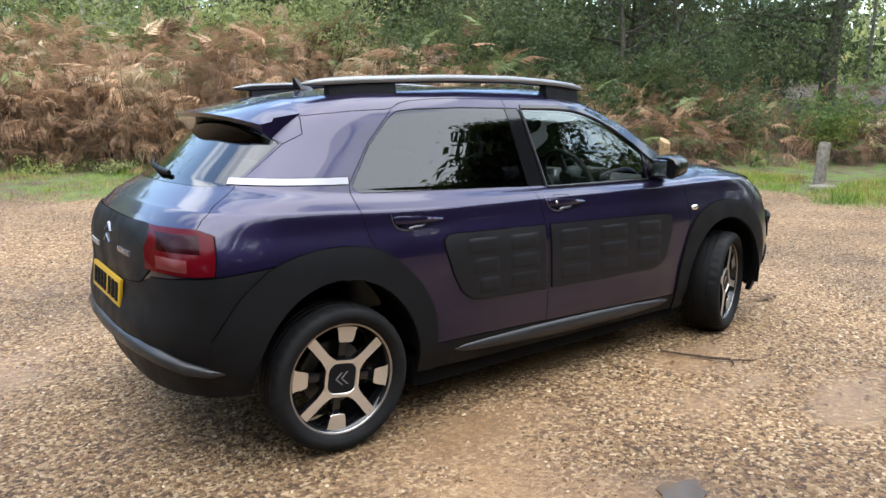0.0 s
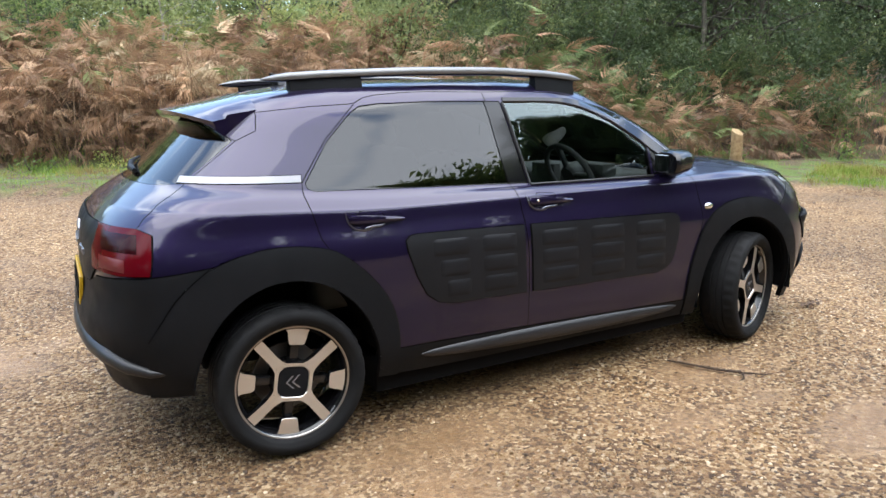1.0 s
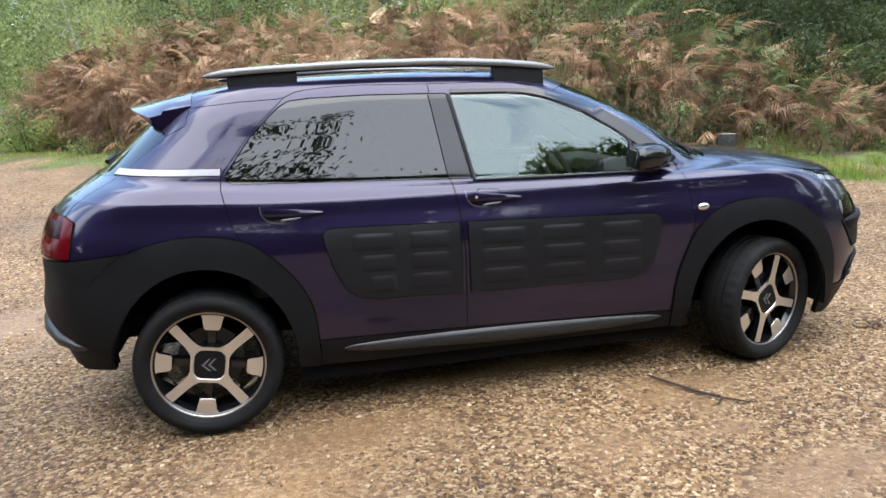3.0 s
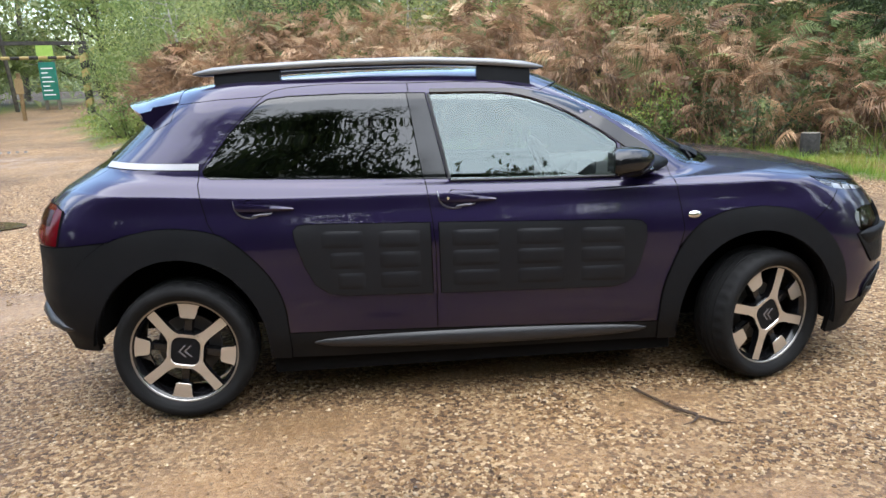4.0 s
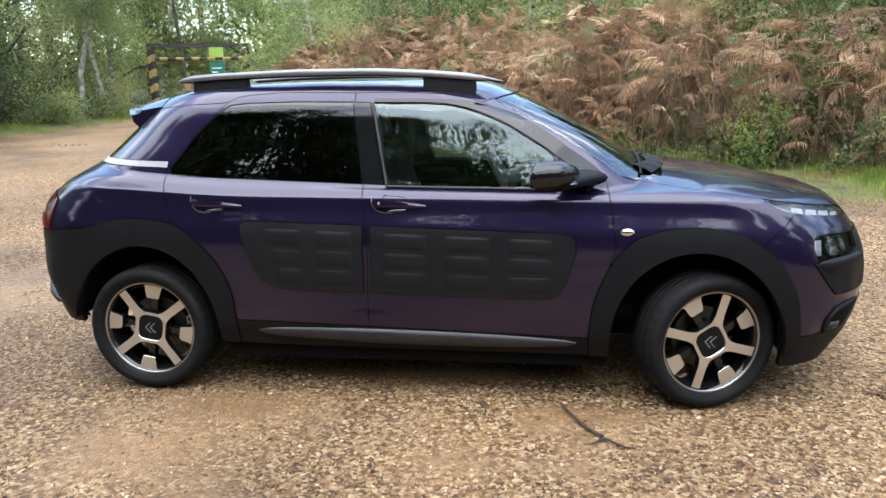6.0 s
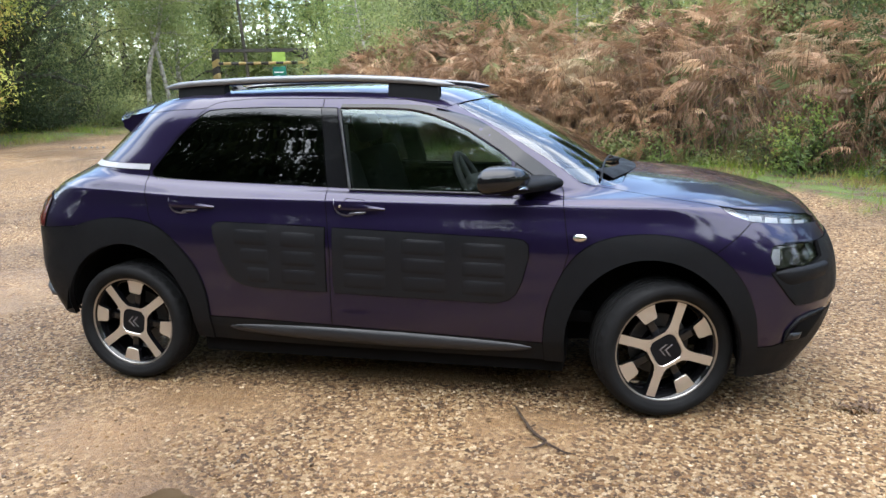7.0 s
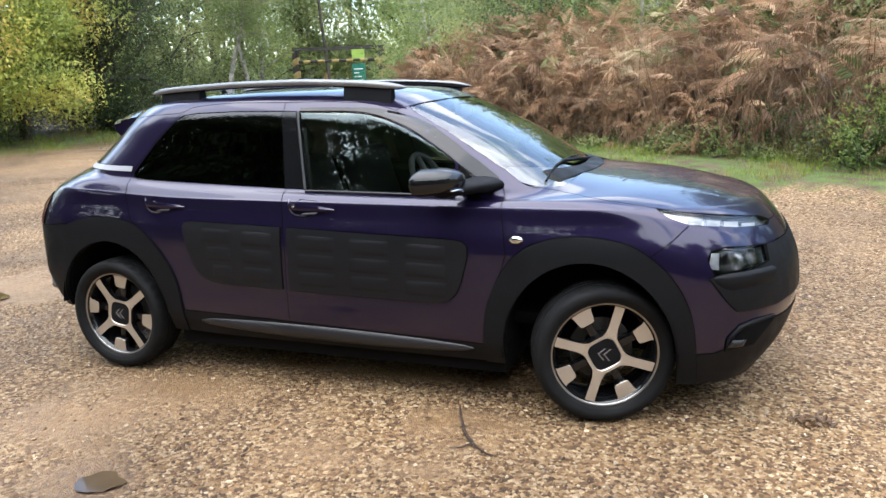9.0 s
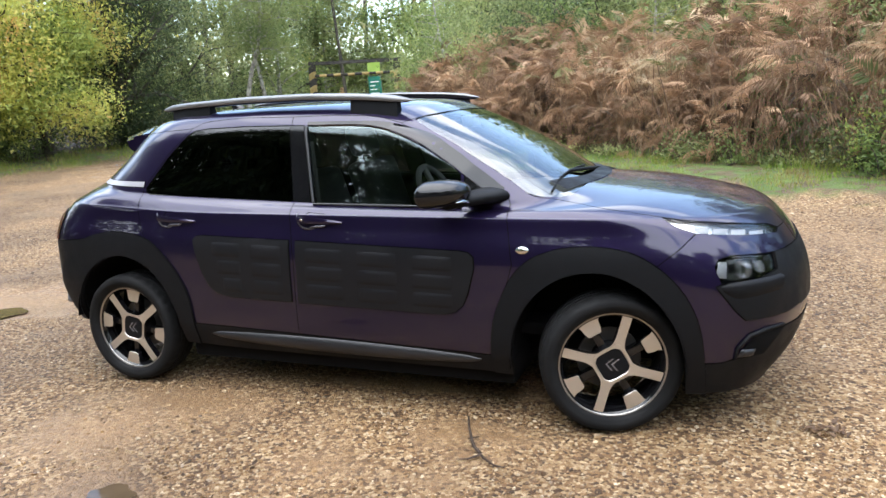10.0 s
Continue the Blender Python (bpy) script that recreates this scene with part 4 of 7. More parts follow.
def seat(y, x0):
    bm = bmesh.new()
    add_box(bm, (x0, y - 0.24, 0.50), (x0 + 0.50, y + 0.24, 0.66), 0.05, 3)
    part("seat_cushion", bm, M_TRIM, car, "dark cloth seat", 50)
    bm = bmesh.new()
    lean = Matrix.Translation((x0 + 0.03, y, 0.62)) @ pose(0, 0, 0, 0, -18, 0)
    add_box(bm, (-0.07, -0.235, -0.02), (0.07, 0.235, 0.52), 0.06, 3, lean)
    add_box(bm, (-0.055, -0.13, 0.55), (0.045, 0.13, 0.73), 0.045, 3, lean)
    tube_into(bm, [lean @ Vector((0, -0.06, 0.5)), lean @ Vector((0, -0.06, 0.6))], 0.008, 6)
    tube_into(bm, [lean @ Vector((0, 0.06, 0.5)), lean @ Vector((0, 0.06, 0.6))], 0.008, 6)
    part("seat_back", bm, M_TRIM, car, "dark cloth seat back with head rest", 50)


seat(-0.36, -0.22)
seat(0.36, -0.22)
bm = bmesh.new()
add_box(bm, (-1.12, -0.58, 0.50), (-0.62, 0.58, 0.68), 0.05, 3)
add_box(bm, (-0.07, -0.58, 0.0), (0.07, 0.58, 0.50), 0.05, 3, Matrix.Translation((-1.08, 0, 0.64)) @ pose(0, 0, 0, 0, -20, 0))
part("rear_bench", bm, M_TRIM, car, "dark rear seat bench", 50)
bm = bmesh.new()
tube_into(bm, [(-0.17, -0.60, 1.28), (-0.15, -0.62, 1.0), (-0.12, -0.64, 0.6)], 0.012, 6)
part("seat_belt", bm, M_TRIM, car, "grey seat belt", 40)
bm = bmesh.new()
add_box(bm, (0.44, -0.10, 1.30), (0.48, 0.10, 1.36), 0.012, 2)
part("rear_view_mirror", bm, M_TRIM, car, "", 40)


# ---- the car: things on the flank ----
def patch_into(bm, corners, rise, nx=10, nz=6, base=0.0):
    """A cushion over a four-cornered field of the flank: corners (x, z) round, domed by rise."""
    (ax, az), (bx, bz), (cx, cz), (dx, dz) = corners
    g = []
    for j in range(nz + 1):
        row = []
        for i in range(nx + 1):
            u, v = i / nx, j / nz
            x = (ax * (1 - u) + bx * u) * (1 - v) + (dx * (1 - u) + cx * u) * v
            z = (az * (1 - u) + bz * u) * (1 - v) + (dz * (1 - u) + cz * u) * v
            k = (1 - (2 * u - 1) ** 6) * (1 - (2 * v - 1) ** 4)
            row.append(bm.verts.new(on_side(x, z, base + rise * k)))
        g.append(row)
    for j in range(nz):
        for i in range(nx):
            bm.faces.new((g[j][i], g[j][i + 1], g[j + 1][i + 1], g[j + 1][i]))
    bmesh.ops.recalc_face_normals(bm, faces=bm.faces)
    if sum(f.normal.y for f in bm.faces) > 0:
        bmesh.ops.reverse_faces(bm, faces=bm.faces)


def bump_z(x, k):
    """Height of line k (0 top, 1 bottom) of the door protector at x."""
    top = 0.822 - 0.0365 * (x + 0.2)
    low = 0.516 - 0.020 * (x + 0.2)
    return top + (low - top) * k


for col, (x0, x1) in enumerate([(-0.68, -0.50), (-0.44, -0.26), (-0.13, 0.08), (0.15, 0.36), (0.43, 0.63)]):
    for row in range(3):
        k0, k1 = 0.10 + 0.285 * row, 0.10 + 0.285 * row + 0.235
        if col == 0:
            x0 += 0.03 if row else 0
        bm = bmesh.new()
        patch_into(bm, [(x0, bump_z(x0, k1)), (x1, bump_z(x1, k1)), (x1, bump_z(x1, k0)), (x0, bump_z(x0, k0))], 0.0045, 12, 8, 0.0075)
        part("air_cushion", bm, M_PAD, DONE["protector_rear" if col < 2 else "protector_front"], "", 90)


def handle(x0, parent, lock):
    bm = bmesh.new()
    patch_into(bm, [(x0 + 0.035, 0.925), (x0 + 0.17, 0.915), (x0 + 0.15, 0.945), (x0 + 0.06, 0.952)], -0.012, 8, 6, 0.0015)
    pocket = part("handle_pocket", bm, M_DARK, parent, "", 60)
    bm = bmesh.new()
    n = 14
    rings = []
    for i in range(n + 1):
        u = i / n
        x, z = x0 + 0.008 + 0.242 * u, 0.921 - 0.016 * u
        h = 0.017 * (1 - 0.72 * u**2) if u > 0.06 else 0.011
        p, q = on_side(x, z + h, 0.004 + 0.020 * math.sin(math.pi * min(1, 0.12 + u * 0.88))), on_side(x, z - h, 0.004 + 0.018 * math.sin(math.pi * min(1, 0.12 + u * 0.88)))
        nrm = skin_normal(p)
        rings.append([bm.verts.new(w) for w in (p, p - nrm * 0.012, q - nrm * 0.012, q, (p + q) / 2 + nrm * 0.004)])
    for a, b in zip(rings, rings[1:]):
        for k in range(5):
            bm.faces.new((a[k], a[(k + 1) % 5], b[(k + 1) % 5], b[k]))
    bm.faces.new(rings[0])
    bm.faces.new(rings[-1])
    bmesh.ops.recalc_face_normals(bm, faces=bm.faces)
    lever = part("handle_lever", bm, M_PAINT, parent, "body-coloured door handle", 35)
    # bright bars added for the crescent highlight and the glint in the recess
    bm = bmesh.new()
    curve = [(0.0, 0.948), (0.003, 0.925), (0.010, 0.905), (0.022, 0.890), (0.04, 0.880), (0.07, 0.8745), (0.10, 0.876)]
    tube_into(bm, [on_side(x0 + x, z, 0.002) for x, z in curve], [0.002, 0.003, 0.0035, 0.004, 0.004, 0.0035, 0.002], 6)
    tube_into(bm, [on_side(x0 + x, z, 0.003) for x, z in ((0.075, 0.880), (0.085, 0.884), (0.11, 0.886), (0.14, 0.887), (0.16, 0.891))], [0.002, 0.005, 0.006, 0.006, 0.002], 6)
    part("handle_edge", bm, M_GLINT, lever, "bright bars standing in for highlights round the handle", 60)
    if lock:
        bm = bmesh.new()
        c = on_side(x0 + 0.042, 0.917, 0.026)
        lathe_into(bm, [(0.0005, 0.003), (0.006, 0.003), (0.007, 0.0)], 14, Matrix.Translation(c) @ RIGHT_AXLE)
        part("key_lock", bm, M_CHROME, lever, "", 40)


handle(-1.037, DONE["rear_door"], False)
handle(-0.178, DONE["front_door"], True)

# lower bright-edged ridge of the sill
bm = bmesh.new()
rings = []
for k in range(33):
    u = k / 32
    x = -0.74 + 1.48 * u
    e = math.sin(math.pi * u) ** 0.45
    c = on_side(x, 0.318 - 0.026 * u, 0.004)
    rings.append([bm.verts.new((c.x, c.y - (0.003 + 0.020 * e) * math.cos(a), c.z + (0.004 + 0.034 * e) * math.sin(a))) for a in [2 * math.pi * q / 14 for q in range(14)]])
for a, b in zip(rings, rings[1:]):
    for q in range(14):
        bm.faces.new((a[q], a[(q + 1) % 14], b[(q + 1) % 14], b[q]))
bm.faces.new(rings[0])
bm.faces.new(rings[-1])
bmesh.ops.recalc_face_normals(bm, faces=bm.faces)
part("sill_ridge", bm, M_SILL, DONE["sill"], "", 60)
# window frames
bm = bmesh.new()
tube_into(bm, [on_side(-0.118 - 0.074 * k / 10, 0.992 + 0.362 * k / 10, 0.003) for k in range(11)], 0.007, 6)
tube_into(bm, [on_side(-0.115 + 0.76 * k / 14, 0.984 - 0.017 * k / 14, 0.003) for k in range(15)], 0.006, 6)
part("window_rubber", bm, M_RUBBER, DONE["front_door"], "grey window seal", 60)
bm = bmesh.new()
top = [(-0.185, 1.366), (0.06, 1.360), (0.16, 1.351), (0.25, 1.331), (0.345, 1.297), (0.438, 1.254), (0.583, 1.165), (0.655, 1.112), (0.72, 1.068), (0.80, 1.008)]
line = rounded_line(top, 4)
rows = []
for x, z in line:
    k = min(1, max(0, (x - 0.1) / 0.35))  # broader down the front pillar
    rows.append([bm.verts.new(on_side(x + dx * (0.3 + 0.7 * k), z + dz, h)) for dx, dz, h in ((-0.004, -0.010, -0.004), (0.0, -0.006, 0.004), (0.008 + 0.026 * k, 0.009 + 0.028 * k, 0.004), (0.010 + 0.027 * k, 0.013 + 0.029 * k, -0.003))])
for a, b in zip(rows, rows[1:]):
    for q in range(3):
        bm.faces.new((a[q], b[q], b[q + 1], a[q + 1]))
bmesh.ops.recalc_face_normals(bm, faces=bm.faces)
if sum(f.normal.y for f in bm.faces) > 0:
    bmesh.ops.reverse_faces(bm, faces=bm.faces)
part("window_surround", bm, M_GLOSS, DONE["front_door"], "gloss black window surround", 50)
# indicator
bm = bmesh.new()
lathe_into(bm, [(0.0005, 0.009), (0.012, 0.008), (0.020, 0.003), (0.021, -0.002)], 24, Matrix.Translation(on_side(0.946, 0.795, 0.001)) @ RIGHT_AXLE @ Matrix.Diagonal((1.45, 0.85, 1, 1)))
part("side_indicator", bm, M_CHROME, DONE["wing_panel"], "clear oval side indicator", 50)
# plain bars for the lettering on the bright strip
for i in range(6):
    bm = bmesh.new()
    x = -1.395 + 0.024 * i
    add_box(bm, (x, -0.004, -0.006), (x + 0.016, 0.0, 0.006))
    bmesh.ops.translate(bm, vec=on_side(x + 0.008, 1.090, 0.0045), verts=bm.verts)
    part("letter_bar", bm, M_GREY, DONE["chrome_strip"], "")


# roof rail with its two feet
RAIL = [(-1.235, -0.405, 1.474), (-1.19, -0.425, 1.480), (-1.0, -0.475, 1.490), (-0.6, -0.522, 1.499), (-0.2, -0.535, 1.496), (0.1, -0.525, 1.479), (0.28, -0.508, 1.460), (0.345, -0.498, 1.450)]


def rail_at(x):
    return Vector((x, smooth_table([(a, b) for a, b, _ in RAIL], x), smooth_table([(a, c) for a, _, c in RAIL], x)))


bm = bmesh.new()
rings = []
for k in range(49):
    u = k / 48
    x = -1.235 + 1.58 * u
    p = sum((rail_at(x + d) for d in (-0.06, -0.03, 0, 0.03, 0.06)), Vector()) / 5
    e = min(1.0, (min(u, 1 - u) / 0.06)) ** 0.6
    w, h = 0.004 + 0.029 * e, 0.003 + 0.016 * e
    rings.append([bm.verts.new((p.x, p.y + w * math.copysign(abs(math.cos(a)) ** 0.7, math.cos(a)), p.z + h * math.copysign(abs(math.sin(a)) ** 0.7, math.sin(a)))) for a in [2 * math.pi * q / 14 for q in range(14)]])
for a, b in zip(rings, rings[1:]):
    for q in range(14):
        bm.faces.new((a[q], a[(q + 1) % 14], b[(q + 1) % 14], b[q]))
bm.faces.new(rings[0])
bm.faces.new(rings[-1])
bmesh.ops.recalc_face_normals(bm, faces=bm.faces)
rail = part("roof_rail", bm, M_RAIL, car, "satin silver roof rail", 50)
rail.data.materials.append(M_GLOSS)
for p in rail.data.polygons:
    if p.normal.z < -0.25 or p.normal.y > 0.75:
        p.material_index = 1
for x0, x1 in ((-1.13, -0.835), (0.035, 0.275)):
    bm = bmesh.new()
    rr = []
    for k in range(7):
        x = x0 + (x1 - x0) * k / 6
        p = rail_at(x)
        foot = SKIN.ray_cast(Vector((x, p.y, 2)), Vector((0, 0, -1)))[0]
        low = (foot.z if foot else 1.42) - 0.006
        rr.append([bm.verts.new((x, p.y + dy, z)) for dy, z in ((-0.030, low - 0.012), (-0.020, p.z - 0.008), (0.020, p.z - 0.008), (0.032, low))])
    for a, b in zip(rr, rr[1:]):
        for q in range(4):
            bm.faces.new((a[q], a[(q + 1) % 4], b[(q + 1) % 4], b[q]))
    bm.faces.new(rr[0])
    bm.faces.new(rr[-1])
    bmesh.ops.recalc_face_normals(bm, faces=bm.faces)
    part("rail_foot", bm, M_PLASTIC, rail, "black rail foot", 30)

# door mirror
bm = bmesh.new()
n_u, n_v = 20, 24
rings = []
for i in range(n_u + 1):
    t = i / n_u
    x = 0.552 + 0.188 * t
    e = max(0.0, 1 - max(0.0, (t - 0.25) / 0.75) ** 2.2) ** 0.5 if t < 1 else 0.0
    if t < 0.08:
        e = 0.86 + 0.14 * t / 0.08
    cy, cz = -0.895 + 0.045 * t, 1.045 + 0.010 * t
    ring = []
    for k in range(n_v):
        a = 2 * math.pi * k / n_v
        c, s = math.cos(a), math.sin(a)
        r = 1 / ((abs(c) ** 2.7 + abs(s) ** 2.7) ** (1 / 2.7))
        ring.append(bm.verts.new((x + (0.018 * c if t < 0.5 else 0), cy + 0.098 * r * c * max(e, 0.02), cz + (0.062 if s > 0 else 0.056) * r * s * max(e, 0.02))))
    rings.append(ring)
for a, b in zip(rings, rings[1:]):
    for k in range(n_v):
        bm.faces.new((a[k], a[(k + 1) % n_v], b[(k + 1) % n_v], b[k]))
bm.faces.new(rings[0])
bm.faces.new(rings[-1])
bmesh.ops.recalc_face_normals(bm, faces=bm.faces)
mirror = part("door_mirror", bm, M_GLOSS, DONE["front_door"], "gloss black door mirror", 50)
bm = bmesh.new()
arm = [(0.64, -0.875, 1.005), (0.68, -0.82, 1.012), (0.72, -0.77, 1.016), (0.75, -0.73, 1.018), (0.77, -0.69, 1.018)]
rings = []
for i, (x, y, z) in enumerate(arm):
    w, h = 0.050 + 0.012 * i, 0.025 + 0.003 * i
    rings.append([bm.verts.new((x + w * math.cos(a), y, z + h * math.sin(a))) for a in [2 * math.pi * k / 16 for k in range(16)]])
for a, b in zip(rings, rings[1:]):
    for k in range(16):
        bm.faces.new((a[k], a[(k + 1) % 16], b[(k + 1) % 16], b[k]))
bm.faces.new(rings[0])
bm.faces.new(rings[-1])
bmesh.ops.recalc_face_normals(bm, faces=bm.faces)
part("mirror_arm", bm, M_PLASTIC, DONE["front_door"], "matt black mirror arm", 50)
bm = bmesh.new()
add_box(bm, (0.549, -0.968, 1.004), (0.5525, -0.822, 1.086), 0.001, 1)
part("mirror_glass", bm, M_CHROME, DONE["front_door"], "", 30)
bm = bmesh.new()
tube_into(bm, [(0.70, -0.925, 1.018), (0.715, -0.90, 1.020), (0.725, -0.865, 1.016), (0.73, -0.845, 1.008)], [0.002, 0.007, 0.008, 0.003], 8)
part("mirror_lamp", bm, M_CHROME, DONE["front_door"], "clear turn signal on the mirror", 50)

# lamps
DONE["day_inner"] = panel("day_lamp", "day_reflector", M_REFLECT, DONE["day_lamp"], "bright reflector strip", 0.006, 0.01, 0.012)
for k in range(4):
    bm = bmesh.new()
    x = 1.64 + 0.07 * k
    z = 0.886 - 0.012 * k - (0.002 if k < 3 else 0.006)
    patch_into(bm, [(x, z - 0.009), (x + 0.055, z - 0.018), (x + 0.055, z + 0.004), (x, z + 0.012)], 0.004, 4, 3, -0.014)
    part("light_segment", bm, M_SEGMENT, DONE["day_lamp"], "", 60)
bm = bmesh.new()
for x, z, r in ((1.755, 0.722, 0.030), (1.84, 0.722, 0.038), (1.905, 0.722, 0.026)):
    c = on_side(x, z, -0.045)
    nrm = skin_normal(on_side(x, z))
    q = nrm.to_track_quat("Z", "Y").to_matrix().to_4x4()
    lathe_into(bm, [(r, 0.018), (r * 0.85, 0.0), (r * 0.5, -0.014), (0.001, -0.02)], 20, Matrix.Translation(c) @ q)
part("lamp_reflector", bm, M_REFLECT, DONE["lamp_pad"], "chrome headlamp reflectors", 60)
bm = bmesh.new()
patch_into(bm, [(1.722, 0.695), (1.765, 0.690), (1.765, 0.755), (1.735, 0.757)], 0.004, 6, 6, -0.012)
part("lamp_side", bm, M_SEGMENT, DONE["lamp_pad"], "", 60)
DONE["head_back"] = panel("head_lamp", "lamp_housing", M_GLOSS, DONE["lamp_pad"], "", 0.0, 0.005, 0.045)
bm = bmesh.new()
patch_into(bm, [(-1.915, 0.815), (-1.845, 0.806), (-1.84, 0.848), (-1.91, 0.858)], 0.003, 6, 4, 0.009)
part("reversing_lamp", bm, M_PINK, DONE["tail_lamp"], "pale reversing light", 60)
bm = bmesh.new()
patch_into(bm, [(-1.905, 0.875), (-1.80, 0.868), (-1.79, 0.93), (-1.89, 0.935)], 0.004, 8, 6, 0.0085)
part("lamp_core", bm, M_TAIL_DARK, DONE["tail_lamp"], "darker red core", 60)
# near-black patch laid on the bumper: the shade of its scooped hollow, as colour
bm = bmesh.new()
patch_into(bm, [(1.80, 0.352), (1.905, 0.352), (1.985, 0.455), (1.87, 0.452)], 0.003, 12, 8, 0.005)
part("fog_recess", bm, M_DARK, DONE["lower_bumper"], "dark patch painting the shade of the hollow in the lower bumper", 60)
bm = bmesh.new()
patch_into(bm, [(1.802, 0.358), (1.86, 0.357), (1.875, 0.388), (1.818, 0.392)], 0.010, 8, 6, 0.007)
part("fog_lamp", bm, M_SILL, DONE["lower_bumper"], "small fog lamp in a dark surround", 60)
bm = bmesh.new()
tube_into(bm, [on_side(x, z, 0.006) for x, z in ((1.795, 0.345), (1.805, 0.40), (1.85, 0.448), (1.91, 0.464), (1.98, 0.466))], [0.004, 0.008, 0.010, 0.010, 0.005], 8)
part("fog_surround", bm, M_PLASTIC, DONE["lower_bumper"], "", 60)

bm = bmesh.new()
rings = []
for k in range(15):
    x = 1.735 + 0.225 * k / 14
    e = math.sin(math.pi / 2 * min(1, k / 5)) ** 0.7
    p = on_side(x, 0.658 + 0.006 * k / 14, 0.004)
    nrm = skin_normal(p)
    rings.append([bm.verts.new(p + nrm * a * e + Vector((0, 0, z * e))) for a, z in ((0.0, 0.016), (0.016, 0.008), (0.022, -0.004), (0.014, -0.04), (0.0, -0.08))])
for a, b in zip(rings, rings[1:]):
    for q in range(4):
        bm.faces.new((a[q], a[q + 1], b[q + 1], b[q]))
bmesh.ops.recalc_face_normals(bm, faces=bm.faces)
if sum(f.normal.y for f in bm.faces) > 0:
    bmesh.ops.reverse_faces(bm, faces=bm.faces)
part("lamp_ledge", bm, M_PLASTIC, DONE["lamp_pad"], "", 60)

flank = [ob for k, ob in DONE.items() if ob.parent == car and k not in MIDDLE] + [rail]
for ob in flank:
    mirrored(ob)
for ob in [o for o in DONE["lamp_pad"].children] + [o for o in DONE["lower_bumper"].children]:
    mirrored(ob)

# ---- the car: tail, spoiler, wipers, aerial ----
bm = bmesh.new()
rings = []
for k in range(25):
    u = -1 + 2 * k / 24
    y = 0.500 * u
    edge_x = -1.588 + 0.13 * abs(u) ** 3
    edge_z = 1.366 - 0.05 * abs(u) ** 3
    front = SKIN.ray_cast(Vector((-1.285, -abs(y), 2)), Vector((0, 0, -1)))[0]
    zf = front.z + 0.003 if front else 1.40
    mid = SKIN.ray_cast(Vector((-1.40, -abs(y), 2)), Vector((0, 0, -1)))[0]
    zm = max((mid.z if mid else 1.36) + 0.006, (zf + edge_z) / 2 + 0.004)
    fin = max(0.0, (abs(u) - 0.86) / 0.14)
    rings.append([bm.verts.new(p) for p in ((-1.285, y, zf), (-1.40, y, zm), (edge_x + 0.05, y, edge_z + 0.010), (edge_x, y, edge_z), (edge_x + 0.010, y, edge_z - 0.018), (-1.497 + 0.047 * fin, y, 1.330 - 0.012 * u * u - 0.035 * fin), (-1.44 + 0.035 * fin, y, 1.275 - 0.030 * fin))])
for a, b in zip(rings, rings[1:]):
    for q in range(6):
        bm.faces.new((a[q], b[q], b[q + 1], a[q + 1]))
bm.faces.new(rings[0])
bm.faces.new(rings[-1])
bmesh.ops.recalc_face_normals(bm, faces=bm.faces)
spoiler = part("roof_spoiler", bm, M_PAINT, car, "purple roof spoiler with a black underside", 35)
spoiler.data.materials.append(M_GLOSS)
for p in spoiler.data.polygons:
    if p.normal.z < -0.1 and abs(p.normal.y) < 0.3:
        p.material_index = 1
bm = bmesh.new()
tube_into(bm, [(-1.725, -0.13, 1.118), (-1.728, 0.0, 1.125), (-1.705, 0.2, 1.135), (-1.65, 0.38, 1.145)], [0.010, 0.015, 0.011, 0.006], 10)
part("rear_wiper", bm, M_PLASTIC, car, "black rear wiper", 60)
bm = bmesh.new()
rings = []
for k in range(9):
    u = k / 8
    w = 0.022 * (1 - u) + 0.003
    rings.append([bm.verts.new((-1.03 - 0.05 * u - w * 2.2 * math.cos(a), w * 0.9 * math.sin(a), 1.463 + 0.055 * u)) for a in [2 * math.pi * q / 12 for q in range(12)]])
for a, b in zip(rings, rings[1:]):
    for q in range(12):
        bm.faces.new((a[q], a[(q + 1) % 12], b[(q + 1) % 12], b[q]))
bm.faces.new(rings[-1])
part("roof_aerial", bm, M_GLOSS, car, "short black roof aerial", 50)
bm = bmesh.new()
half = [(-1.74, 0.775, 0.425), (-1.80, 0.742, 0.428), (-1.868, 0.672, 0.445), (-1.925, 0.580, 0.475), (-1.962, 0.45, 0.490), (-1.982, 0.25, 0.49), (-1.990, 0.0, 0.49)]
line = [(x, -y, z) for x, y, z in half] + [(x, y, z) for x, y, z in half[-2::-1]]
tube_into(bm, line, [0.004, 0.018, 0.028, 0.034, 0.036, 0.036, 0.036, 0.036, 0.036, 0.034, 0.028, 0.018, 0.004], 10)
part("bumper_lip", bm, M_SILL, DONE["rear_bumper"], "", 60)
bm = bmesh.new()
add_box(bm, (-1.992, -0.262, 0.605), (-1.978, 0.262, 0.718), 0.004, 2, Matrix.Translation((-1.985, 0, 0.66)) @ pose(0, 0, 0, 0, 7, 0) @ Matrix.Translation((1.985, 0, -0.66)))
plate = part("number_plate", bm, M_YELLOW, car, "yellow rear number plate with plain dark bars", 30)
for i in range(7):
    y = 0.225 - 0.066 * i - (0.02 if i > 3 else 0)
    bm = bmesh.new()
    add_box(bm, (-1.9955, y - 0.045, 0.625), (-1.991, y, 0.70), 0.0, 1, Matrix.Translation((-1.985, 0, 0.66)) @ pose(0, 0, 0, 0, 7, 0) @ Matrix.Translation((1.985, 0, -0.66)))
    part("plate_bar", bm, M_DARK, plate, "")


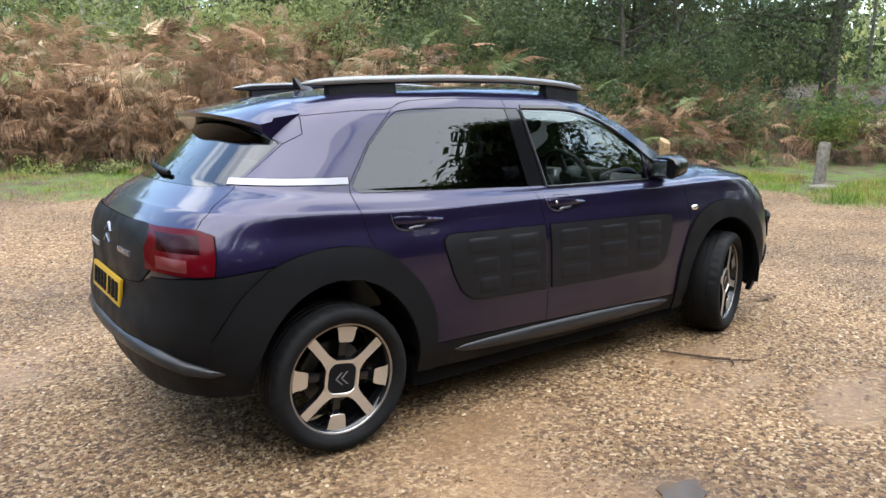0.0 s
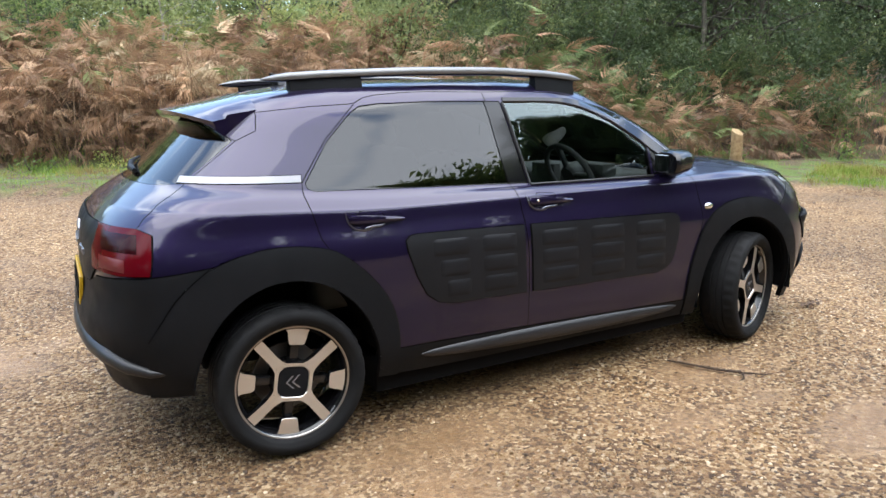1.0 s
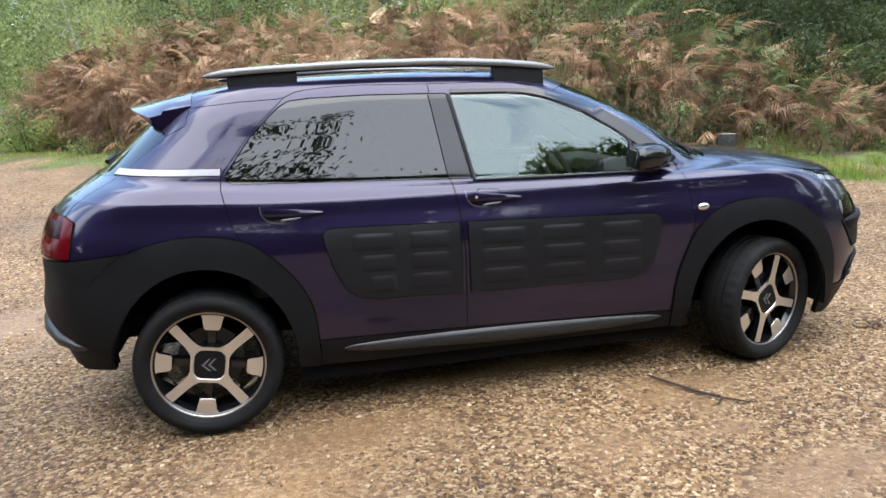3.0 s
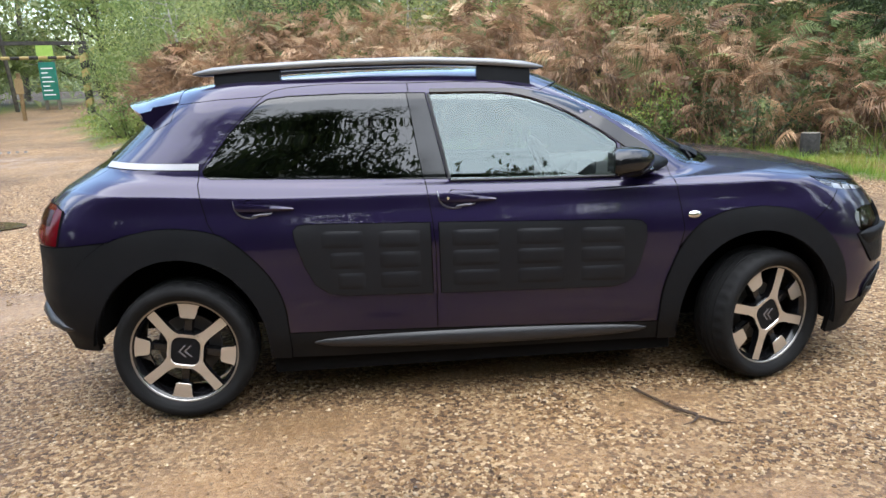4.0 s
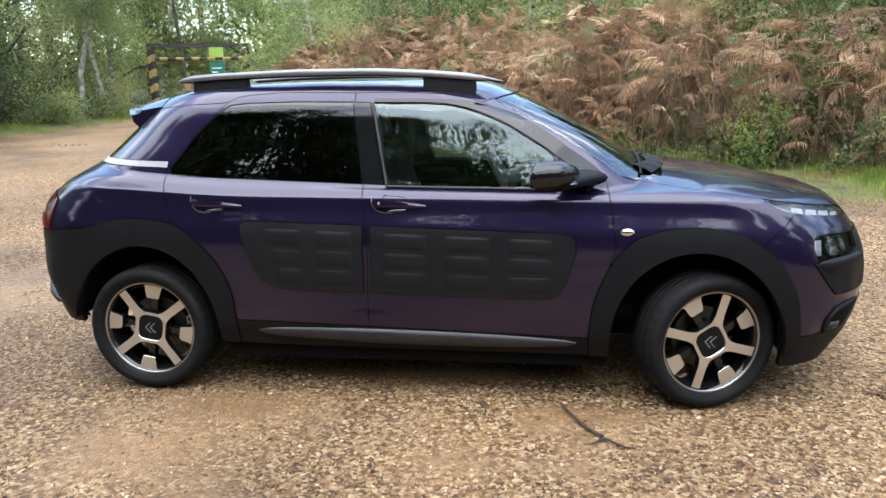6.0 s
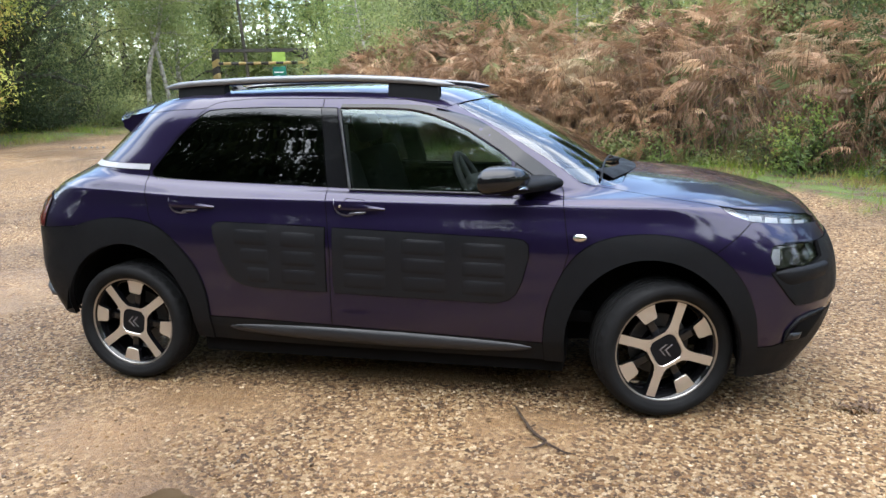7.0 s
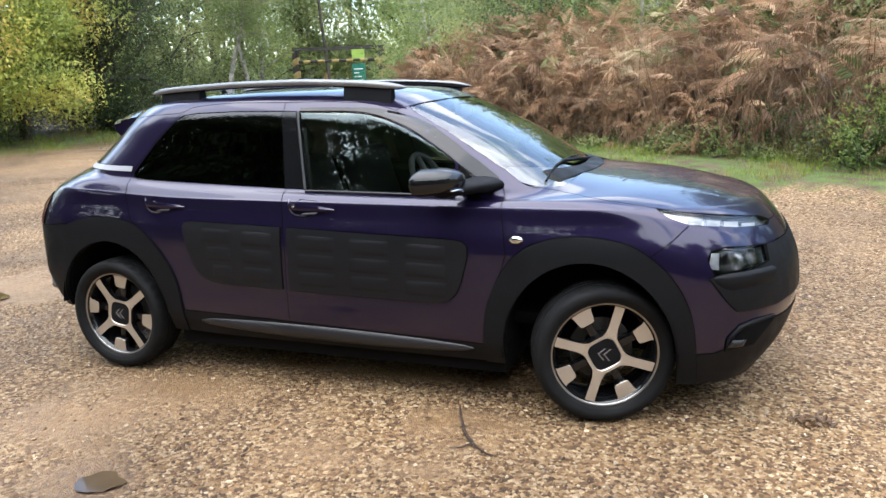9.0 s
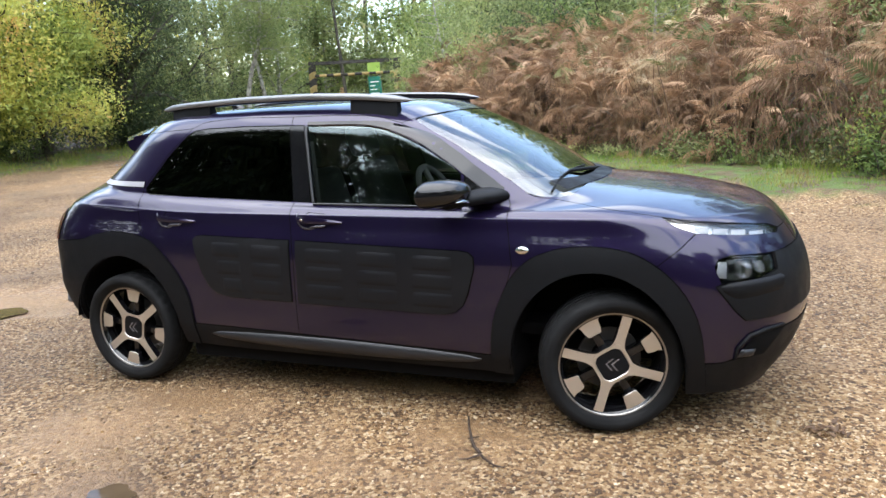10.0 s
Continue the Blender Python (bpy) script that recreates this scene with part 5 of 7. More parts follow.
def on_tail(y, z, out):
    co = SKIN.ray_cast(Vector((-4, -abs(y), z)), Vector((1, 0, 0)))[0]
    n = skin_normal(co)
    co = co + n * out
    return Vector((co.x, math.copysign(co.y, y), co.z))


for y0, n, w in ((-0.20, 6, 0.024), (0.36, 7, 0.022)):
    for i in range(n):
        bm = bmesh.new()
        p = on_tail(y0 - (w + 0.004) * i, 0.835 if y0 < 0 else 0.80, 0.009)
        add_box(bm, (p.x - 0.003, p.y - w, p.z - 0.011), (p.x + 0.006, p.y, p.z + 0.011))
        part("letter_bar", bm, M_SILVER if y0 < 0 else M_GREY, DONE["tailgate_pad"], "")
bm = bmesh.new()
for dz in (0.0, 0.045):
    for s in (-1, 1):
        tube_into(bm, [on_tail(0.001, 0.865 + dz, 0.010), on_tail(s * 0.05, 0.835 + dz, 0.010)], [0.008, 0.005], 6)
part("emblem", bm, M_SILVER, DONE["tailgate_pad"], "plain chrome emblem", 50)
# front wiper, cowl
for y0, y1, x0 in ((-0.56, 0.06, 1.075), (-0.02, 0.5, 1.13)):
    bm = bmesh.new()
    pts = []
    for k in range(9):
        y = y0 + (y1 - y0) * k / 8
        co = SKIN.ray_cast(Vector((x0 + 0.03 * k / 8 - 0.05, -abs(y), 2)), Vector((0, 0, -1)))[0]
        pts.append((co.x, y, co.z + 0.006))
    tube_into(bm, pts, 0.0055, 8)
    tube_into(bm, [pts[4], (pts[6][0] + 0.03, pts[6][1], pts[6][2] - 0.008), (pts[8][0] + 0.045, pts[8][1] + 0.03, pts[8][2] - 0.018)], [0.005, 0.008, 0.010], 8)
    part("windscreen_wiper", bm, M_PLASTIC, car, "black windscreen wiper", 50)
bm = bmesh.new()
for k in range(24):
    u = -1 + 2 * k / 23
    y = 0.50 * u
    x = 1.175 - 0.11 * abs(u) ** 2.2
    co = SKIN.ray_cast(Vector((x + 0.015, -abs(y), 2)), Vector((0, 0, -1)))[0]
    far = SKIN.ray_cast(Vector((x - 0.07, -abs(y), 2)), Vector((0, 0, -1)))[0]
    if k:
        a = [bm.verts.new(v) for v in last]
        b = [bm.verts.new(v) for v in ((x - 0.07, y, far.z + 0.002), (x - 0.02, y, (far.z + co.z) / 2 + 0.004), (x + 0.015, y, co.z + 0.003))]
        for q in range(2):
            bm.faces.new((a[q], b[q], b[q + 1], a[q + 1]))
    last = ((x - 0.07, y, far.z + 0.002), (x - 0.02, y, (far.z + co.z) / 2 + 0.004), (x + 0.015, y, co.z + 0.003))
bmesh.ops.remove_doubles(bm, verts=bm.verts, dist=0.0005)
bmesh.ops.recalc_face_normals(bm, faces=bm.faces)
part("scuttle_panel", bm, M_PLASTIC, car, "black scuttle under the windscreen", 50)


# ---- the ground ----
rng = np.random.default_rng(7)
GRASS_EDGE = [(-14, 40), (-11.5, 26), (-10.6, 21), (-9.0, 16.5), (-6.5, 11.5), (-3.6, 7.9), (-1.5, 6.85), (0.5, 6.0), (2.46, 5.1), (3.4, 4.35), (4.77, 3.9), (5.96, 3.41), (6.7, 2.9), (7.1, 2.0), (7.2, 0.8), (7.6, -3), (9, -9), (10, -20)]
LEFT_EDGE = [(-16, 40), (-15.0, 26), (-14.2, 22.5), (-12.4, 17), (-12.3, 13.5), (-12.8, 11), (-13.1, 8.5), (-14.0, 5), (-14.5, 0), (-13, -8), (-11, -12), (-6, -13.5), (0, -14), (6, -15), (10, -20)]
BRACKEN_LINE = [(-7.6, 18), (-6.8, 15.4), (-5.7, 12.9), (-4.3, 11.3), (-2.5, 10.4), (-0.8, 9.5), (1.0, 8.3), (2.4, 7.45), (3.6, 6.75), (4.8, 6.05), (6.2, 5.4), (8.2, 5.3), (10.0, 4.5), (12.0, 3.6), (13.5, 1.5), (14.5, -3)]


BANK_LINE = [(-10.0, 40)] + BRACKEN_LINE + [(15.5, -12), (16, -60)]


def along(line, n):
    """n points evenly along a line, with the way to its left."""
    p = np.array(line, float)
    d = np.linalg.norm(np.diff(p, axis=0), axis=1)
    s = np.concatenate([[0], np.cumsum(d)])
    t = np.linspace(0, s[-1], n)
    x, y = np.interp(t, s, p[:, 0]), np.interp(t, s, p[:, 1])
    gx, gy = np.gradient(x), np.gradient(y)
    k = np.hypot(gx, gy)
    return np.stack([x, y], 1), np.stack([-gy / k, gx / k], 1)


def line_distance(px, py, line):
    """Signed distance to a line: above zero on its left when walking along it."""
    p = np.array(line, float)
    best = np.full(px.shape, 1e9)
    sign = np.ones(px.shape)
    across = np.zeros(px.shape)
    for (ax, ay), (bx, by) in zip(p[:-1], p[1:]):
        dx, dy = bx - ax, by - ay
        k = np.clip(((px - ax) * dx + (py - ay) * dy) / (dx * dx + dy * dy), 0, 1)
        ex, ey = px - ax - k * dx, py - ay - k * dy
        d = np.hypot(ex, ey)
        perp = (dx * (py - ay) - dy * (px - ax)) / math.hypot(dx, dy)
        near = (d < best - 1e-9) | ((np.abs(d - best) <= 1e-9) & (np.abs(perp) > across))
        sign = np.where(near, np.sign(perp), sign)
        across = np.where(near, np.abs(perp), across)
        best = np.where(near, d, best)
    return best * sign


def rough_noise(x, y, scale, seed=0.0):
    return np.array([noise.noise(Vector((a * scale, b * scale, seed))) for a, b in zip(x.ravel(), y.ravel())]).reshape(x.shape)


def base_height(x, y):
    u = y + 0.10 * np.maximum(0.0, -x - 2)
    h = np.where(u < 0.9, 0.0, np.where(u < 2.9, 0.0125 * (u - 0.9) ** 2, np.where(u < 9, 0.05 + 0.05 * (u - 2.9), 0.355 + 0.03 * np.minimum(u - 9, 30))))
    return h


PUDDLES = [(-0.47, -1.83, 0.125, 0.095), (-4.75, 3.9, 0.62, 0.55), (-3.55, 0.1, 0.22, 0.2)]


def ground_height(x, y):
    x, y = np.asarray(x, float), np.asarray(y, float)
    h = base_height(x, y)
    bank = line_distance(x, y, BANK_LINE)
    h = h + 0.95 * np.clip(bank / 2.6, 0, 1) ** 0.8 * (bank > 0) + 0.04 * np.clip(bank - 2.6, 0, 12)
    grass = line_distance(x, y, GRASS_EDGE)
    h = h + 0.06 * np.clip(grass / 0.5, 0, 1)
    left = -line_distance(x, y, LEFT_EDGE)
    h = h + 0.08 * np.clip(left / 0.6, 0, 1) + 0.05 * np.clip(left - 1, 0, 12)
    for px, py, a, b in PUDDLES:
        r = np.hypot((x - px) / a, (y - py) / b)
        k = np.exp(-4 * np.maximum(0, r - 1.1) ** 2)
        level = float(base_height(np.array([px]), np.array([py]))[0])
        h = h * (1 - k) + level * k - 0.028 * np.exp(-r * r)
    return h


def spaced(lo, hi, f0, f1, step, grow):
    mid = list(np.arange(f0, f1 + step / 2, step))
    a, s = [f0], step
    while a[-1] > lo:
        s *= grow
        a.append(a[-1] - s)
    b, s = [f1], step
    while b[-1] < hi:
        s *= grow
        b.append(b[-1] + s)
    return np.array(a[:0:-1] + mid + b[1:])


def grass_cover(x, y):
    """How far grass has taken over the gravel, ragged along the edge."""
    return np.clip(line_distance(x, y, GRASS_EDGE) / 0.8 + 0.9 * rough_noise(x, y, 1.1, 9.0) + 0.5 * rough_noise(x, y, 3.7, 4.0), 0, 1)


MUD = [(-0.85, -0.98, 0.45, 0.18), (0.85, -0.98, 0.50, 0.18), (1.0, -1.75, 0.5, 0.22), (1.9, -2.1, 0.5, 0.28), (-2.9, 1.2, 1.0, 0.5), (-0.5, -1.85, 0.28, 0.2), (-1.1, -1.45, 0.5, 0.30), (0.75, -1.85, 0.35, 0.18), (0.50, -1.38, 0.40, 0.14), (0.45, -0.48, 0.9, 0.12), (0.82, -1.18, 0.22, 0.10), (-3.6, 0.3, 1.0, 0.4), (-9.5, 9.0, 3.0, 1.2)]


def stoniness(x, y):
    """One where loose stones lie thick, nought on smooth mud."""
    s = 0.45 + 0.55 * np.clip((rough_noise(x, y, 0.55, 3.0) + 0.7 * rough_noise(x, y, 2.3, 8.0) + 0.35) / 0.5, 0, 1)
    for mx, my, a, b in MUD:
        r = np.hypot((x - mx) / a, (y - my) / b) + 0.7 * rough_noise(x, y, 4.0, 2.0)
        s = s * np.clip((r - 0.3) / 1.0, 0.1, 1)
    return s


gx = spaced(-320, 320, -10.8, 7.5, 0.11, 1.10)
gy = spaced(-320, 320, -3.6, 9.0, 0.11, 1.10)
X, Y = np.meshgrid(gx, gy, indexing="ij")
Z = ground_height(X, Y)
fine = np.exp(-np.clip(np.hypot(X, Y) - 9, 0, None) / 6)
Z = Z + 0.006 * fine * rough_noise(X, Y, 2.3) * np.clip((np.hypot(np.abs(X) - 1.3, np.abs(Y) - 0.75)) / 0.4, 0, 1) + (1 - fine) * 0.10 * rough_noise(X, Y, 0.35, 4.0) * np.clip(np.maximum(line_distance(X, Y, BRACKEN_LINE), -line_distance(X, Y, LEFT_EDGE)), 0, 1)
stony = stoniness(X, Y)
cover_g = np.clip(grass_cover(X, Y) * 2.0 - 0.3, 0, 1)
cover_l = np.clip(-line_distance(X, Y, LEFT_EDGE) / 0.5 + 0.6 * rough_noise(X, Y, 1.7, 5.0), 0, 1)
woods = np.clip(np.maximum(line_distance(X, Y, BANK_LINE) + 0.3, -line_distance(X, Y, LEFT_EDGE) - 1.6) / 0.8, 0, 1)


def mesh_of(name, verts, faces, mat, smooth=False, colors=None):
    """A mesh from arrays: verts (n, 3), faces (m, 3 or 4)."""
    me = bpy.data.meshes.new(name)
    verts, faces = np.asarray(verts, np.float32), np.asarray(faces, np.int32)
    k = faces.shape[1]
    me.vertices.add(len(verts))
    me.vertices.foreach_set("co", verts.ravel())
    me.loops.add(faces.size)
    me.loops.foreach_set("vertex_index", faces.ravel())
    me.polygons.add(len(faces))
    me.polygons.foreach_set("loop_start", np.arange(len(faces), dtype=np.int32) * k)
    me.polygons.foreach_set("loop_total", np.full(len(faces), k, np.int32))
    me.polygons.foreach_set("use_smooth", np.full(len(faces), smooth))
    me.update(calc_edges=True)
    if colors is not None:
        at = me.color_attributes.new("tone", "FLOAT_COLOR", "POINT")
        at.data.foreach_set("color", np.asarray(colors, np.float32).ravel())
    me.materials.append(mat)
    return me


nx, ny = X.shape
ids = np.arange(nx * ny).reshape(nx, ny)
quads = np.stack([ids[:-1, :-1], ids[1:, :-1], ids[1:, 1:], ids[:-1, 1:]], -1).reshape(-1, 4)
ground = new("ground", mesh_of("ground", np.stack([X, Y, Z], -1).reshape(-1, 3), quads, M_GROUND, True, np.stack([np.maximum(cover_g, cover_l), woods, stony, 0 * X + 1], -1).reshape(-1, 4)))
tagged(ground, "wet tan gravel and sand running into grass and leaf litter", kind="structure")


def ground_at(x, y):
    return float(ground_height(np.array([x]), np.array([y]))[0])


for i, (px, py, a, b) in enumerate(PUDDLES):
    n = 40
    rim = []
    for k in range(n):
        t = 2 * math.pi * k / n
        r = 0.78 + 0.28 * noise.noise(Vector((math.cos(t) * 1.4 + i * 7, math.sin(t) * 1.4, 2.0)))
        rim.append((px + a * r * math.cos(t), py + b * r * math.sin(t)))
    z = float(base_height(np.array([px]), np.array([py]))[0]) - 0.003
    bm = bmesh.new()
    bm.faces.new([bm.verts.new((x, y, z)) for x, y in rim])
    tagged(part("puddle", bm, M_PUDDLE, None, "", 0), "shallow muddy puddle lying in the gravel", "puddle", "puddles")

# ---- gravel stones, one mass ----
def flake(seed):
    """A chipped stone: an uneven top facet over a wider foot, open below."""
    q = np.random.default_rng(seed)
    a = np.linspace(0, 2 * math.pi, 6)[:5] + q.uniform(-0.3, 0.3, 5)
    foot = np.stack([np.cos(a), np.sin(a), q.uniform(-0.9, -0.5, 5)], 1) * q.uniform(0.8, 1.1, (5, 1))
    a = a + q.uniform(-0.2, 0.2)
    top = np.stack([0.62 * np.cos(a) + 0.1, 0.62 * np.sin(a), q.uniform(0.25, 0.9, 5)], 1)
    f = [(5, 6, 7), (5, 7, 8), (5, 8, 9)]
    for k in range(5):
        m = (k + 1) % 5
        f += [(k, m, 5 + m), (k, 5 + m, 5 + k)]
    return np.concatenate([foot, top]), np.array(f)


FLAKES = [flake(k) for k in range(5)]


def scatter(template, faces, place, scale, rot):
    """Copies of a template: place (n, 3), scale (n, 3), rot (n, 3, 3)."""
    v = np.einsum("nij,nkj->nki", rot, template[None] * scale[:, None, :]) + place[:, None, :]
    f = faces[None] + (np.arange(len(place)) * len(template))[:, None, None]
    return v.reshape(-1, 3), f.reshape(-1, faces.shape[1])


def turns(yaw, pitch, roll):
    cz, sz, cy, sy, cx, sx = np.cos(yaw), np.sin(yaw), np.cos(pitch), np.sin(pitch), np.cos(roll), np.sin(roll)
    o, l = np.zeros_like(yaw), np.ones_like(yaw)
    rz = np.stack([np.stack([cz, -sz, o], -1), np.stack([sz, cz, o], -1), np.stack([o, o, l], -1)], -2)
    ry = np.stack([np.stack([cy, o, sy], -1), np.stack([o, l, o], -1), np.stack([-sy, o, cy], -1)], -2)
    rx = np.stack([np.stack([l, o, o], -1), np.stack([o, cx, -sx], -1), np.stack([o, sx, cx], -1)], -2)
    return rz @ ry @ rx


def stones(n, x0, x1, y0, y1, lo, hi):
    x, y = rng.uniform(x0, x1, n), rng.uniform(y0, y1, n)
    keep = rng.random(n) < 0.06 + 0.94 * stoniness(x, y)
    for px, py, a, b in PUDDLES:
        keep &= ((x - px) / a) ** 2 + ((y - py) / b) ** 2 > 1.1
    keep &= (line_distance(x, y, GRASS_EDGE) < 0.15)
    x, y = x[keep], y[keep]
    m = len(x)
    s = lo + (hi - lo) * rng.random(m) ** 2.4
    scale = np.stack([s, s * rng.uniform(0.5, 0.95, m), s * rng.uniform(0.3, 0.6, m)], 1)
    z = ground_height(x, y) + scale[:, 2] * rng.uniform(-0.2, 0.6, m)
    rot = turns(rng.uniform(0, 6.28, m), rng.normal(0, 0.22, m), rng.normal(0, 0.22, m))
    at = np.stack([x, y, z], 1)
    return [scatter(*FLAKES[k], at[k::5], scale[k::5], rot[k::5]) for k in range(5)]


sets = stones(46000, -3.6, 3.9, -3.0, -0.45, 0.0042, 0.0150) + stones(7000, -3.4, -1.6, -0.5, 2.5, 0.005, 0.015) + stones(8500, 2.0, 4.6, -1.5, 2.5, 0.005, 0.015) + stones(5000, -1.7, 2.0, -0.5, 0.9, 0.005, 0.013) + stones(10000, -7.5, 7.0, 1.0, 6.5, 0.008, 0.022)
off, vs, fs = 0, [], []
for v, f in sets:
    vs.append(v)
    fs.append(f + off)
    off += len(v)
gravel = new("gravel", mesh_of("gravel", np.concatenate(vs), np.concatenate(fs), M_STONE, False))
tagged(gravel, "loose wet flint gravel in tan, cream and brown", "gravel", kind="stuff")


# ---- leaves, grass, bracken ----
def quads_of_leaves(c, size, flat=0.35, droop=0.3):
    """A single small leaf blade at every place c."""
    n = len(c)
    t = np.array([(-0.55, -0.10, 0), (0.6, -0.02, -0.04), (-0.02, 0.42, 0.06)])
    f = np.array([(0, 1, 2)])
    s = size * rng.uniform(0.6, 1.3, n)
    return scatter(t, f, c, np.stack([s, s, s], 1), turns(rng.uniform(0, 6.28, n), rng.normal(droop, 0.7, n), rng.normal(0, 0.8, n)))


def grass_blades(n, line, width0, width1, sgn, hmin, hmax):
    p, left = along(line, 4000)
    i = rng.integers(0, len(p), n)
    w = rng.uniform(width0, width1, n)
    x, y = p[i, 0] + sgn * left[i, 0] * w + rng.normal(0, 0.05, n), p[i, 1] + sgn * left[i, 1] * w + rng.normal(0, 0.05, n)
    patch = rough_noise(x, y, 0.9, 2.0)
    keep = (patch + rng.uniform(-0.5, 0.5, n) > -0.15) & (y < 26)
    if sgn > 0:
        keep &= grass_cover(x, y) > rng.uniform(0.1, 0.9, n)
    x, y, patch = x[keep], y[keep], patch[keep]
    m = len(x)
    h = rng.uniform(hmin, hmax, m) * (1 + 0.8 * patch)
    t = np.array([(-0.5, 0, 0), (0.5, 0, 0), (0.3, 0.12, 0.55), (-0.25, 0.12, 0.55), (0.05, 0.42, 1.0)])
    tri = np.array([(0, 1, 2), (0, 2, 3), (3, 2, 4)])
    wd = rng.uniform(0.006, 0.012, m)
    return scatter(t, tri, np.stack([x, y, ground_height(x, y) - 0.005], 1), np.stack([wd, h, h], 1), turns(rng.uniform(0, 6.28, m), rng.normal(0, 0.15, m), rng.normal(0, 0.25, m)))


def join(sets):
    off, vs, fs = 0, [], []
    for v, f in sets:
        vs.append(v)
        fs.append(f + off)
        off += len(v)
    return np.concatenate(vs), np.concatenate(fs)


v, f = join([grass_blades(56000, GRASS_EDGE[2:15], 0.0, 2.6, 1, 0.02, 0.075), grass_blades(14000, GRASS_EDGE[3:14], 1.6, 4.2, 1, 0.05, 0.16), grass_blades(34000, LEFT_EDGE[1:9], 0.0, 3.0, -1, 0.05, 0.18), grass_blades(52000, GRASS_EDGE[9:16], 0.0, 2.8, 1, 0.04, 0.13)])
tagged(new("grass", mesh_of("grass", v, f, M_GRASS)), "damp green and yellow verge grass", "grass", kind="stuff")


def frond_shape(pairs, droop, curl, seed):
    """One fern frond along x, one metre long: verts and triangles."""
    q = np.random.default_rng(seed)
    vs, fs = [], []

    def rachis(s):
        return np.array((s * (1 - 0.14 * droop * s), 0.06 * math.sin(3 * s + seed), 0.34 * s - (0.34 + droop) * s * s))

    for i in range(6):
        a, b = rachis(i / 6), rachis((i + 1) / 6)
        k = len(vs)
        w = 0.006 * (1 - i / 7)
        vs += [a + (0, -w, 0), a + (0, w, 0), b]
        fs += [(k, k + 1, k + 2)]
    for i in range(pairs):
        for sd in (-1, 1):
            s = 0.20 + 0.78 * (i + 0.25 * sd + q.uniform(-0.2, 0.2)) / pairs
            length = (0.42 * (1 - s) ** 1.05 + 0.02) * q.uniform(0.75, 1.15)
            p = rachis(s)
            d = np.array((0.45 + q.uniform(-0.12, 0.2), sd * 1.0, -0.10 - curl * q.uniform(0.5, 1.3)))
            d /= np.linalg.norm(d)
            side = np.array((1.0, -sd * 0.45, 0.0)) / 1.1
            sag = np.array((0, 0, -curl * 0.8 * length - 0.05 * length))
            w = (0.062 * length + 0.004) * q.uniform(0.7, 1.2)
            k = len(vs)
            m1 = p + d * length * 0.42 + 0.2 * sag
            vs += [p, m1 + side * w, m1 - side * w, p + d * length + sag]
            fs += [(k, k + 1, k + 3), (k, k + 3, k + 2)]
    return np.array(vs), np.array(fs)


FRONDS = [frond_shape(14, 0.45, 0.2, 1), frond_shape(14, 0.9, 0.6, 2), frond_shape(12, 1.5, 1.2, 3), frond_shape(15, 0.25, 0.08, 4)]


def bracken(n, line, depth0, depth1, h0, h1, s0, s1, pick, tone, rare=0.16, thin=9.0):
    """Fronds over the bank: heights above the ground, sizes, which shapes, and a tone range."""
    p, left = along(line, 3000)
    out, cols = [], []
    for shape in pick:
        m = n // len(pick)
        i = rng.integers(0, len(p), m)
        w = rng.uniform(depth0, depth1, m)
        x, y = p[i, 0] + left[i, 0] * w + rng.normal(0, 0.1, m), p[i, 1] + left[i, 1] * w + rng.normal(0, 0.1, m)
        clump = rough_noise(x, y, 0.8, 6.0) + 0.5 * rough_noise(x, y, 2.2, 1.0)
        keep = (clump + rng.uniform(-0.6, 0.6, m) > -0.35) & ((x < 5.4) | (rng.random(m) < rare) | (w < 0.7))
        keep &= (x < thin) | (rng.random(m) < 0.52)  # sparser where brambles grow between
        x, y, w, i, clump = x[keep], y[keep], w[keep], i[keep], clump[keep]
        m = len(x)
        z = ground_height(x, y) + rng.uniform(h0, h1, m) * (1 + 0.45 * clump) * np.where(x > 5.0, np.maximum(0.30, 1 - 0.30 * (x - 5.0)), np.clip((x + 9.0) / 4.0, 0.35, 1))
        s = rng.uniform(s0, s1, m)
        out_yaw = np.arctan2(-left[i, 1], -left[i, 0])
        yaw = out_yaw + rng.normal(0, 1.1, m)
        v, f = scatter(FRONDS[shape][0], FRONDS[shape][1], np.stack([x, y, z], 1), np.stack([s, s, s], 1), turns(yaw, rng.normal(-0.35, 0.5, m), rng.normal(0, 0.5, m)))
        out.append((v, f))
        mid, half = (tone[0] + tone[1]) / 2, (tone[1] - tone[0]) / 2
        t = np.clip(mid + half * (0.5 * rng.uniform(-1, 1, m) + 1.5 * rough_noise(x, y, 0.9, 12.0) + 0.7 * rough_noise(x + z, y, 2.4, 3.0)), min(tone[0], 0.86), tone[1])
        c = np.stack([t, rng.random(m), rng.random(m), np.ones(m)], 1)
        cols.append(np.repeat(c, len(FRONDS[shape][0]), 0))
    v, f = join(out)
    return v, f, np.concatenate(cols)


